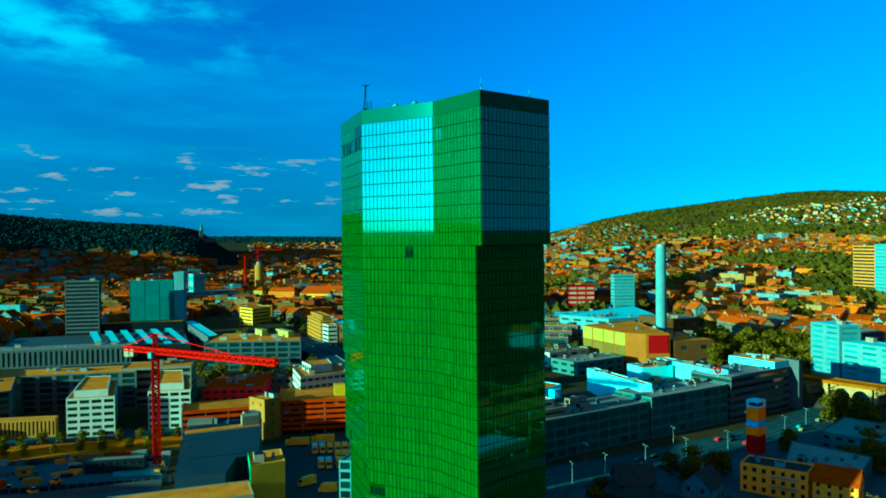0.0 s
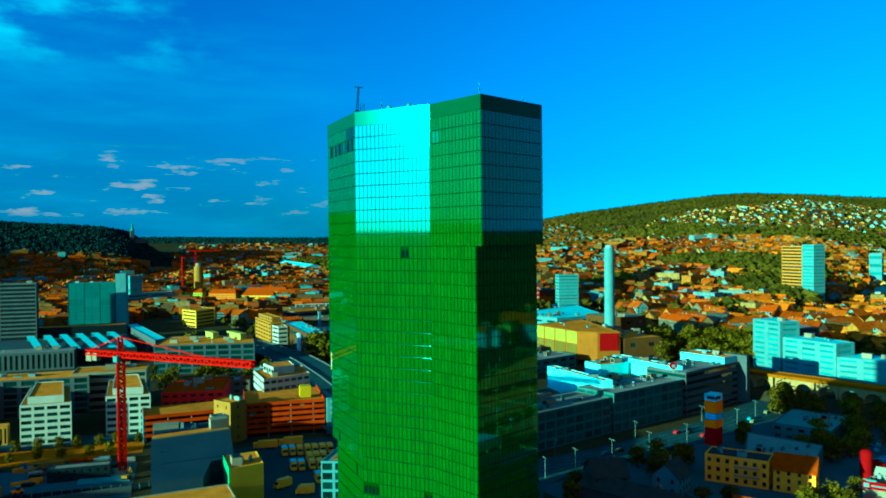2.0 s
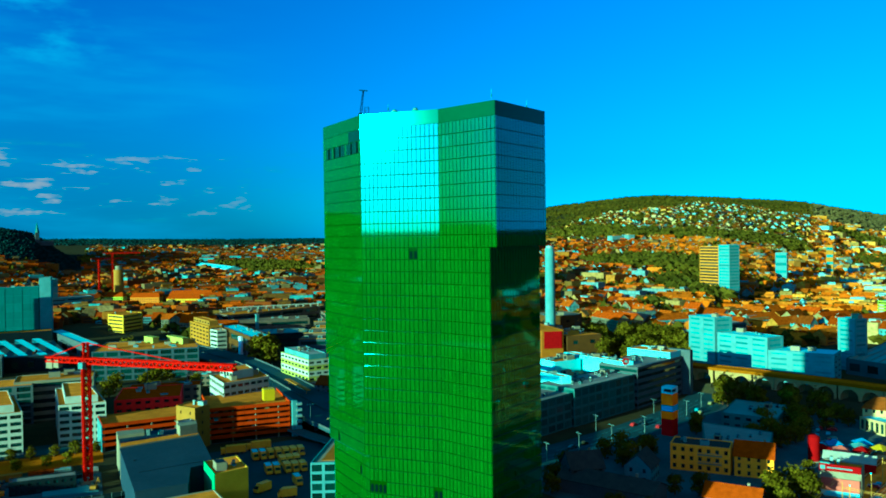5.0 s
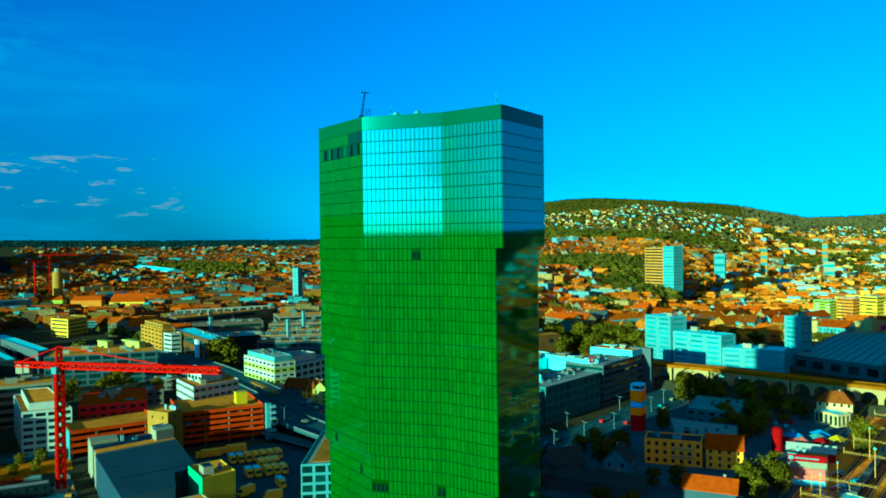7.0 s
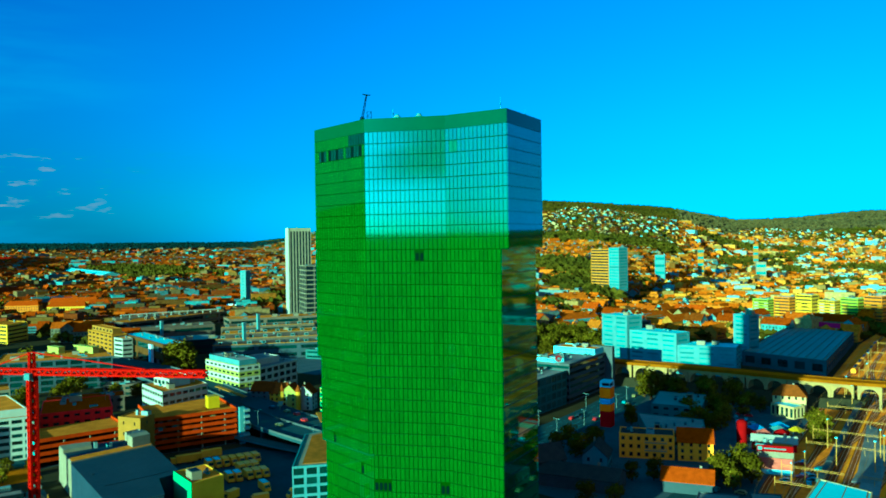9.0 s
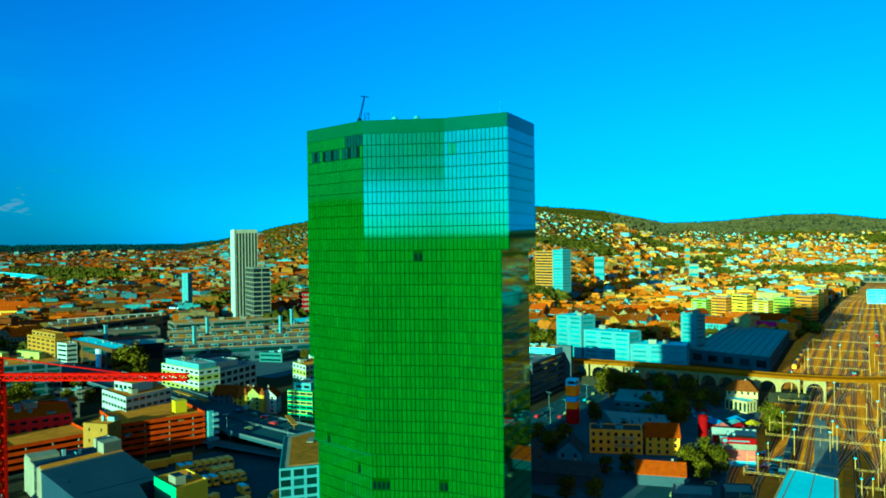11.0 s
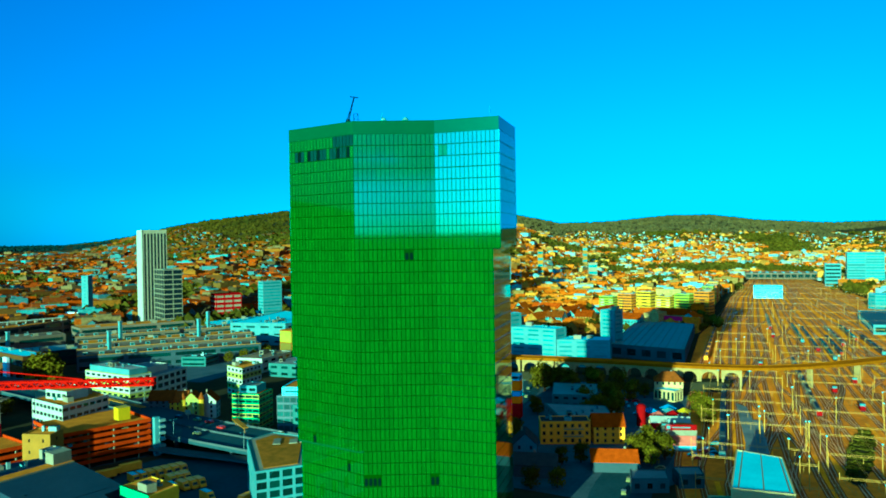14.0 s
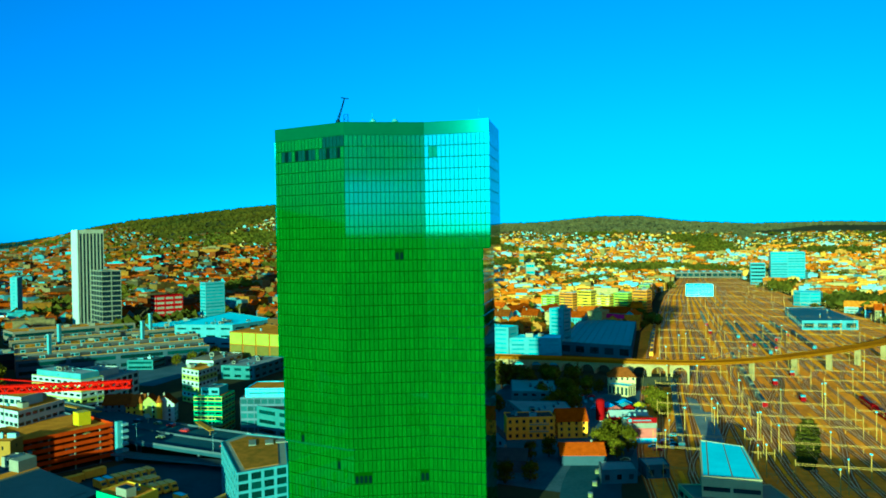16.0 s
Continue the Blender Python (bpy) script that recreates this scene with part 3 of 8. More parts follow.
def block(name, label, category, poly, h, floors, bay, win, wall, roof="grey_roof", units=0, group="", z0=0.0, **kw):
    """A flat-roofed building on one plan."""
    cx, cy = sum(p[0] for p in poly) / len(poly), sum(p[1] for p in poly) / len(poly)
    ob = thing(name, label, category, pose(cx, cy, z0), group)
    local = ccw([(p[0] - cx, p[1] - cy) for p in poly])
    # plans are kept in world directions, so that the sides seen can be told from the plan
    global EYES
    keep, EYES = EYES, EYES - Vector((cx, cy))
    storeys(ob, local, 0, h, floors, bay, win, wall, roof=roof, **kw)
    EYES = keep
    if units:
        roof_units(ob, local, h, units, len(name) * 7 + int(cx))
    return ob


def gable_meshes(w, d, h, rh, over=0.5, hip=0.0, wall="near_walls", roof="near_roofs", panes=False):
    """Walls and roof of a house with its ridge along x."""
    g = Geo()
    x, y = w / 2, d / 2
    g.face([(-x, -y, 0), (x, -y, 0), (x, -y, h), (-x, -y, h)])
    g.face([(x, y, 0), (-x, y, 0), (-x, y, h), (x, y, h)])
    if panes:
        for f in range(int(h // 3)):
            z = 1.0 + f * 3.0
            for k in range(int(w // 3)):
                c = (k + 0.5) * w / int(w // 3) - x
                g.face([(c - 0.6, -y - 0.03, z), (c + 0.6, -y - 0.03, z), (c + 0.6, -y - 0.03, z + 1.5), (c - 0.6, -y - 0.03, z + 1.5)], 1)
                g.face([(c + 0.6, y + 0.03, z), (c - 0.6, y + 0.03, z), (c - 0.6, y + 0.03, z + 1.5), (c + 0.6, y + 0.03, z + 1.5)], 1)
            for k in range(int(d // 3.5)):
                c = (k + 0.5) * d / int(d // 3.5) - y
                for sg in (1, -1):
                    q = [(sg * (x + 0.03), c - 0.6 * sg, z), (sg * (x + 0.03), c + 0.6 * sg, z), (sg * (x + 0.03), c + 0.6 * sg, z + 1.5), (sg * (x + 0.03), c - 0.6 * sg, z + 1.5)]
                    g.face(q, 1)
    hx = x - hip
    for s in (1, -1):
        pts = [(s * x, -s * y, 0), (s * x, s * y, 0), (s * x, s * y, h)]
        pts += [(s * x, -s * y, h)] if hip else [(s * x, 0, h + rh), (s * x, -s * y, h)]
        g.face(pts)
    r = Geo()
    k = over * rh / y
    for s in (1, -1):
        lo, hi = h - k, h + rh
        a, b = (-(x + over) * s, -(y + over) * s, lo), ((x + over) * s, -(y + over) * s, lo)
        c, e = ((hx + (0 if hip else over)) * s, 0, hi), (-(hx + (0 if hip else over)) * s, 0, hi)
        r.face([a, b, c, e])
        r.face([(p[0], p[1], p[2] - 0.25) for p in (e, c, b, a)])
        r.face([a, (a[0], a[1], lo - 0.25), (b[0], b[1], lo - 0.25), b])
        if hip:
            r.face([(x * s + over * s, -(y + over) * s, lo), (x * s + over * s, (y + over) * s, lo), (hx * s, 0, hi)])
        else:
            r.face([b, (b[0], b[1], lo - 0.25), (c[0], 0, hi - 0.25), c])
            r.face([e, (e[0], 0, hi - 0.25), (a[0], a[1], lo - 0.25), a])
    r.box((hx * 0.5, y * 0.3, h + rh * 0.9), (0.9, 0.7, 1.8), i=1)
    return g.mesh("wall", wall, "dark"), r.mesh("roof", roof, "pale")


def house_windows(owner, w, d, h, floors):
    n, m = max(2, round(w / 3.2)), max(2, round(d / 4))
    fh = h / floors
    me = pane_mesh(1.1, 1.5, "window")
    here, turn = owner.matrix_basis.translation.to_2d(), owner.matrix_basis.to_3x3()
    for side in ((0, -1), (0, 1), (-1, 0), (1, 0)):
        out = (turn @ Vector((*side, 0))).to_2d()
        if all(out.dot(Vector(e) - here) < 0 for e in ((0, 0), (-50, 30), (-115, 75))):
            continue
        for f in range(floors):
            z = f * fh + fh * 0.55
            for k in range(m if side[0] else n):
                if side[0]:
                    at = pose(side[0] * (w / 2 + 0.02), (k + 0.5) * d / m - d / 2, z, 0, 0, 90 * side[0])
                else:
                    at = pose((k + 0.5) * w / n - w / 2, side[1] * (d / 2 + 0.02), z, 0, 0, 0 if side[1] < 0 else 180)
                part("window", me, owner, at=at)


# ---- terrain ----
CREST = [(-40, 0.6), (9, 0.2), (12, 0.2), (20, 0.08), (31, 0.05), (33, 0.25), (35, 0.6), (37.4, 1.2), (40, 1.65), (43.3, 2.05), (47, 2.45), (50, 2.75), (52, 2.8), (55.6, 2.6), (60, 2.2), (62, 1.95), (66, 1.1), (70, 1.2), (74, 1.55), (77, 1.5), (80, 1.1), (84, 0.8), (90, 0.78), (95, 0.6), (130, 0.5)]
REACH = [(-40, 4600), (31, 4600), (36, 3100), (62, 3100), (67, 3700), (130, 3900)]
RIDGE = [(-45, 1.2), (-20, 1.9), (-6, 1.8), (-2.8, 1.47), (0.7, 1.16), (4.3, 0.99), (6.2, 0.82), (7.6, 0.5), (8.6, -0.3), (10.5, -1.6), (12, -2.3)]
CENTRE = (-50.0, 30.0)


def table(rows, x):
    return float(np.interp(x, [r[0] for r in rows], [r[1] for r in rows]))


def polar(x, y):
    dx, dy = x - CENTRE[0], y - CENTRE[1]
    return math.degrees(math.atan2(dx, dy)), math.hypot(dx, dy)


def height(x, y):
    """The lie of the land: a flat valley floor, hills all round it."""
    a, r = polar(x, y)
    a = a if a > -130 else a + 360
    start = table([(56, 800), (66, 1500), (72, 1900), (92, 1900), (120, 1200)], a)
    if r < start:
        return 0.0
    rc = table(REACH, min(a, 130))
    top = 93 + math.tan(radians(table(CREST, max(-40, min(a, 130))))) * rc
    t = min(1.0, (r - start) / (rc - start))
    z = top * (0.45 * t + 0.55 * t * t * (3 - 2 * t))
    if r > rc:
        z -= (r - rc) * 0.06
    # hill out of view, added to shade the north-western town
    z += 175 * math.exp(-(((x + 900) / 480) ** 2 + ((y - 1600) / 620) ** 2))
    if -60 < a < 12:
        peak = 93 + math.tan(radians(table(RIDGE, a))) * 2300
        z = max(z, peak * math.exp(-(((r - 2300) / 620) ** 2)))
    return z + 2.5 * noise.noise((x * 0.004, y * 0.004, 0.3)) * min(1, (r - start) / 600)


def make_ground():
    g = Geo()
    radii = [0, 120, 260, 420, 600, 800] + [800 + 75 * k for k in range(1, 56)]
    steps = 240
    verts = [(CENTRE[0], CENTRE[1], -0.05)]
    for r in radii[1:]:
        for k in range(steps):
            t = math.tau * k / steps
            x, y = CENTRE[0] + r * math.sin(t), CENTRE[1] + r * math.cos(t)
            verts.append((x, y, height(x, y) - 0.05))
    faces = [(0, 1 + (k + 1) % steps, 1 + k) for k in range(steps)]
    for j in range(len(radii) - 2):
        a, b = 1 + j * steps, 1 + (j + 1) * steps
        faces += [(a + k, a + (k + 1) % steps, b + (k + 1) % steps, b + k) for k in range(steps)]
    me = mesh_of("ground", verts, faces, ["ground"])
    me.polygons.foreach_set("use_smooth", [True] * len(me.polygons))
    tagged(new("ground", me), "dark mottled city ground rising into wooded hills", "ground", kind="structure")


make_ground()


def sheet(name, poly, z, material, label, category="ground"):
    g = Geo()
    g.face([(*p, z) for p in ccw(poly)])
    return tagged(new(name, g.mesh(name, material)), label, category, kind="structure")


def ribbon(pts, width, z, g, i=0, thick=0.0):
    """A flat strip along a line of points; z a number or one for each point."""
    left, right = [], []
    for k, p in enumerate(pts):
        a, b = Vector(pts[max(0, k - 1)]), Vector(pts[min(len(pts) - 1, k + 1)])
        u = (b - a).normalized()
        n = Vector((-u.y, u.x)) * width / 2
        zz = z[k] if isinstance(z, list) else z
        left.append((p[0] + n.x, p[1] + n.y, zz))
        right.append((p[0] - n.x, p[1] - n.y, zz))
    for k in range(len(pts) - 1):
        g.face([right[k], right[k + 1], left[k + 1], left[k]], i)
        if thick:
            dn = lambda p: (p[0], p[1], p[2] - thick)
            g.face([dn(right[k]), dn(right[k + 1]), right[k + 1], right[k]], i)
            g.face([left[k], left[k + 1], dn(left[k + 1]), dn(left[k])], i)
            g.face([dn(left[k]), dn(left[k + 1]), dn(right[k + 1]), dn(right[k])], i)


def curve(pts, step=10.0):
    """Points along a smooth line through pts."""
    out = []
    n = len(pts)
    for k in range(n - 1):
        p0, p1, p2, p3 = (Vector(pts[max(0, min(n - 1, k + d))]) for d in (-1, 0, 1, 2))
        m = max(1, int((p2 - p1).length / step))
        for j in range(m):
            t = j / m
            out.append(tuple(0.5 * (2 * p1 + (p2 - p0) * t + (2 * p0 - 5 * p1 + 4 * p2 - p3) * t * t + (3 * p1 - p0 - 3 * p2 + p3) * t ** 3)))
    out.append(tuple(map(float, pts[-1])))
    return out

# ---- the glass tower ----
TL, TL2, TM, TC, TR = (66.2, 222.1), (64.2, 195.8), (76.8, 176.6), (80.9, 158.2), (103.7, 164.5)
BACK = [(109.0, 180.0), (108.0, 212.0), (90.0, 232.0)]
TOP, CROWN, STEP_HIGH, STEP_MID, STEP_LOW = 127.4, 123.7, 90.9, 58.7, 33.7


def shift(p, q, d):
    """The point d metres from p towards q."""
    v = (Vector(q) - Vector(p)).normalized() * d
    return (p[0] + v.x, p[1] + v.y)


def make_tower():
    ob = thing("office_tower", "tall green glass office tower with stepped overhangs", "skyscraper", pose(85, 190, 0))
    o = (85.0, 190.0)
    loc = lambda p: (p[0] - o[0], p[1] - o[1])
    tc2 = shift(TC, TM, 2.2)
    nd = (Vector(TR) - Vector(TC)).normalized()
    tr2 = (TR[0] - nd.y * 2.2, TR[1] + nd.x * 2.2)
    tl2b = shift(TL, TL2, 2.0)
    l2c, tlc = shift(TL2, TM, 1.5), (tl2b[0] + 1.5, tl2b[1])
    rings = [  # plan from TL anticlockwise, with its bottom and top
        ([TL, TL2, TM, TC, TR] + BACK, STEP_HIGH, CROWN, 10),
        ([TL, TL2, TM, tc2, tr2] + BACK, STEP_MID, STEP_HIGH, 10),
        ([tl2b, TL2, TM, tc2, tr2] + BACK, STEP_LOW, STEP_MID, 8),
        ([tlc, l2c, TM, tc2, tr2] + BACK, 0.0, STEP_LOW, 10),
    ]
    rows = []
    for poly, z0, z1, nf in rings:
        poly = [loc(p) for p in poly]
        core = Geo()
        core.prism(inset(poly, 0.14), z0 + 0.02, z1, floor=True)
        part("core", core.mesh("core", "tower_gap"), ob, "dark green frame between the panes")
        for e in range(len(poly)):
            p, q = Vector(poly[e]), Vector(poly[(e + 1) % len(poly)])
            u = (q - p).normalized()
            n = max(1, round((q - p).length / 1.3))
            w = (q - p).length / n
            fh = (z1 - z0) / nf
            for f in range(nf):
                for b in range(n):
                    c = p + u * (b + 0.5) * w
                    rows.append((e, f, b, z0 + fh * (f + 0.5), c, u, w, fh))
    crown = Geo()
    top = [loc(p) for p in rings[0][0]]
    inner = inset(top, 0.6)
    crown.prism(top, CROWN, TOP, top=None)
    crown.f.pop(), crown.i.pop()
    for k in range(len(top)):
        a, b, c, d = top[k], top[(k + 1) % len(top)], inner[(k + 1) % len(top)], inner[k]
        crown.face([(*a, TOP), (*b, TOP), (*c, TOP), (*d, TOP)])
        crown.face([(*c, TOP - 2.5), (*d, TOP - 2.5), (*d, TOP), (*c, TOP)])
    part("crown", crown.mesh("crown", "tower_crown"), ob, "opaque green glass parapet band")
    r = Geo()
    r.face([(*p, TOP - 2.5) for p in inner])
    part("roof", r.mesh("roof", "grey_roof"), ob)
    # open vents and a dark restaurant floor, by face, place along it and height
    odd = [(1, 1.0, 24.4), (1, 2.4, 24.4), (1, 3.7, 24.4), (1, 19.1, 25.3), (1, 20.5, 25.3), (1, 14.2, 90.0), (1, 15.4, 90.0), (0, 7.0, 36.0), (0, 20.1, 28.2)]
    blind = [(2, 2.2, 118.8), (2, 3.4, 118.8)]
    rest, panes = Geo(), {}
    lengths = {}
    count = 0
    for e, f, b, z, c, u, w, fh in rows:
        s = (b + 0.5) * w
        rz = math.degrees(math.atan2(u.y, u.x))
        pw, ph = w - 0.19, fh - 0.27
        near = lambda spots: any(e == k and abs(s - d) < 0.75 and abs(z - zz) < fh * 0.52 for k, d, zz in spots)
        kind = "tower_glass"
        if near(odd):
            kind = "open_dark"
        elif near(blind):
            kind = "lit_blind"
        elif e == 0 and abs(z - 118.8) < fh * 0.5 and b % 7 != 5 and b > 1:
            kind = "louvre" if b % 3 else "open_dark"
        elif e == 0 and abs(z - 122.1) < fh * 0.5 and b > 13:
            kind = "louvre"
        special = kind != "tower_glass"
        if special or (e in (1, 2) and z > 91 and count < 290):
            key = (round(pw, 3), round(ph, 3), kind, z < 100)
            if key not in panes:
                g = Geo()
                if kind == "open_dark" and z < 100:
                    # a tilted casement: narrow dark slot, glass above it
                    g.box((0, 0, -ph * 0.12), (pw * 0.72, 0.16, ph * 0.66))
                else:
                    g.box((0, 0, 0), (pw, 0.16, ph))
                panes[key] = g.mesh("glass_pane", kind)
            off = 0.12 if kind == "open_dark" else 0.0
            x, y = c.x - u.y * off, c.y + u.x * off
            part("glass_pane", panes[key], ob, at=pose(x, y, z, 0, 0, rz), label={"open_dark": "open dark vent window", "lit_blind": "pane with pale blind"}.get(kind, ""))
            count += not special
        else:
            rest.box((c.x, c.y, z), (pw, 0.16, ph), rz)
    part("glass_panes", rest.mesh("glass_panes", "tower_glass"), ob, "green reflecting window panes", kind="stuff")
    ledge = Geo()
    a, b, c, d = (loc(p) for p in (tl2b, TL2, l2c, tlc))
    ledge.prism([a, b, c, d], STEP_LOW - 0.3, STEP_LOW + 0.1, floor=True)
    part("ledge", ledge.mesh("ledge", "tower_crown"), ob, "projecting edge of the overhang")


make_tower()


def make_roof_crane():
    ob = thing("maintenance_crane", "dark steel facade maintenance crane on the roof", "crane", pose(66.3, 199.1, TOP - 2.5))
    g = Geo()
    g.box((0, 0, 1.3), (1.9, 1.9, 2.6))
    g.cone((0, 0, 2.6), 0.8, 0.6, 1.0, 10)
    part("base", g.mesh("base", "dark"), ob)
    foot, tip = Vector((0, 0, 3.2)), Vector((-0.64, -2.75, 9.3))
    g = Geo()
    for s in (-0.32, 0.32):
        g.beam(foot + Vector((s, 0, 0)), tip + Vector((s * 0.4, 0, 0)), 0.15)
    for k in range(7):
        p, q = foot.lerp(tip, k / 7), foot.lerp(tip, (k + 1) / 7)
        g.beam(p + Vector((-0.3, 0, 0)), q + Vector((0.3, 0, 0)), 0.08)
    part("jib", g.mesh("jib", "dark"), ob)
    g = Geo()
    g.beam(tip + Vector((-0.9, 0.6, 0.25)), tip + Vector((0.8, -0.9, 0.0)), 0.26)
    part("jib_head", g.mesh("jib_head", "dark"), ob)
    g = Geo()
    g.beam((0, 0.5, 3.4), tip, 0.06)
    part("stay_cable", g.mesh("stay_cable", "dark"), ob)
    g = Geo()
    for x, y in ((0.2, -1.9), (0.9, -2.9)):
        g.beam((x, y, 0), (x, y, 5.0), 0.12)
    for z0, z1 in ((5.0, 5.0), (3.4, 5.0), (3.4, 3.4)):
        g.beam((0.2, -1.9, z0), (0.9, -2.9, z1), 0.09)
    part("cradle_frame", g.mesh("cradle_frame", "dark"), ob)


make_roof_crane()
for x, y, h in ((69.2, 189.2, 5.0), (83.0, 162.0, 6.0), (99.0, 166.5, 5.2)):
    a = thing("roof_antenna", "thin pale antenna mast on the tower roof", "antenna", pose(x, y, TOP - 2.5), "antennas on the tower roof")
    g = Geo()
    g.beam((0, 0, 0), (0, 0, h), 0.07, sides=6)
    part("mast", g.mesh("mast", "steel"), a)
    g = Geo()
    g.box((0, 0, h * 0.72), (0.3, 0.15, 0.8))
    part("dipole", g.mesh("dipole", "white"), a)
for x, y in ((75.6, 185.6), (72.3, 191.0)):
    a = thing("ventilation_hood", "white rounded ventilation hood on the tower roof", "vent", pose(x, y, TOP - 2.5), "hoods on the tower roof")
    g = Geo()
    g.cone((0, 0, 0), 0.8, 0.8, 3.0, 10)
    part("shaft", g.mesh("shaft", "white"), a)
    g = Geo()
    g.cone((0, 0, 3.0), 1.2, 0.5, 1.0, 10)
    part("cap", g.mesh("cap", "white"), a)

# ---- the red tower crane ----


def lattice(g, a, b, w, bays):
    """Square lattice beam from a to b."""
    a, b = Vector(a), Vector(b)
    d = (b - a).normalized()
    u = d.cross(Vector((0, 0, 1)) if abs(d.z) < 0.9 else Vector((1, 0, 0))).normalized() * w / 2
    v = d.cross(u).normalized() * w / 2
    cs = [u + v, u - v, -u - v, -u + v]
    for c in cs:
        g.beam(a + c, b + c, w * 0.33)
    for k in range(bays):
        p, q = a + (b - a) * k / bays, a + (b - a) * (k + 1) / bays
        for j in range(4):
            s = (k + j) % 2
            g.beam(p + cs[j if s else (j + 1) % 4], q + cs[(j + 1) % 4 if s else j], w * 0.25)


def make_crane():
    x0, y0 = 19.0, 333.0
    ob = thing("tower_crane", "red lattice tower crane on a building site", "crane", pose(x0, y0, 0))
    d = Vector((38.1, -58.0)).normalized()
    g = Geo()
    lattice(g, (0, 0, 0), (0, 0, 46.5), 2.4, 24)
    part("mast", g.mesh("mast", "crane"), ob)
    g = Geo()
    lattice(g, (0, 0, 47.6), (d.x * 69.4, d.y * 69.4, 48.2), 1.9, 38)
    part("jib", g.mesh("jib", "crane"), ob)
    g = Geo()
    lattice(g, (0, 0, 47.6), (-d.x * 20, -d.y * 20, 47.4), 1.7, 10)
    part("counter_jib", g.mesh("counter_jib", "crane"), ob)
    g = Geo()
    lattice(g, (0, 0, 46.5), (0, 0, 54.6), 1.6, 5)
    part("apex", g.mesh("apex", "crane"), ob)
    g = Geo()
    g.box((-d.x * 18, -d.y * 18, 45.6), (3.2, 2.0, 3.4), math.degrees(math.atan2(d.y, d.x)))
    g.box((-d.x * 14.5, -d.y * 14.5, 45.8), (2.6, 2.0, 3.0), math.degrees(math.atan2(d.y, d.x)))
    part("counterweight", g.mesh("counterweight", "pale"), ob, "pale concrete counterweight blocks")
    g = Geo()
    g.box((d.y * 1.9, -d.x * 1.9, 46.0), (2.2, 1.8, 2.4), math.degrees(math.atan2(d.y, d.x)))
    part("cab", g.mesh("cab", "white"), ob)
    for end in ((d.x * 46, d.y * 46, 49.3), (-d.x * 18, -d.y * 18, 48.4)):
        g = Geo()
        g.beam((0, 0, 54.6), end, 0.34)
        part("tie_bar", g.mesh("tie_bar", "crane"), ob)
    g = Geo()
    g.box((d.x * 30, d.y * 30, 46.5), (2, 1.4, 0.8), math.degrees(math.atan2(d.y, d.x)))
    g.beam((d.x * 30, d.y * 30, 46), (d.x * 30, d.y * 30, 38), 0.12)
    part("trolley", g.mesh("trolley", "dark"), ob)
    g = Geo()
    g.box((0, 0, 0.6), (6, 6, 1.2))
    part("foundation", g.mesh("foundation", "pale"), ob)


make_crane()

# ---- buildings round the tower ----
PUNCH, RIBBON = (0.66, 0.5), (0.97, 0.5)
for poly, lab in (([(-17, 398), (4, 394), (6, 440), (-12, 444)], "white six-storey office block with brown gravel roof"), ([(19, 399), (38.5, 394), (42, 440), (25, 446)], "white office block on columns with stepped top storey")):
    b = block("office_block", lab, "office building", poly, 18.5, 6, 5.0, (0.8, 0.52), "off_white", "brown_roof", 0, "white office blocks")
    cx, cy = sum(p[0] for p in poly) / 4, sum(p[1] for p in poly) / 4
    storeys(b, inset(ccw([(p[0] - cx, p[1] - cy) for p in poly]), 3.0), 18.6, 21.6, 1, 5.0, (0.6, 0.5), "off_white", roof="brown_roof", name="top_storey")
block("finned_wing", "low yellow wing with upright fins", "office building", [(-84, 421), (-22, 405), (-21, 411), (-83, 427)], 8.5, 1, 1.8, (0.45, 0.8), "dull_ochre", "brown_roof", 0)
block("courtyard_block", "grey office block round a deep courtyard", "office building", [(-75, 415), (-42, 425), (-44, 470), (-80, 460)], 20, 6, 9.0, (0.74, 0.72), "concrete", "brown_roof", 6)
block("courtyard_block", "grey office block round a deep courtyard", "office building", [(-42, 468), (16, 455), (18, 480), (-44, 492)], 20, 6, 9.0, (0.74, 0.72), "concrete", "brown_roof", 6)
block("terraced_office", "pale office block with ribbon windows and terraces", "office building", [(8, 462), (45, 455), (50, 476), (12, 484)], 21, 5, 30, RIBBON, "pale", "brown_roof", 3)


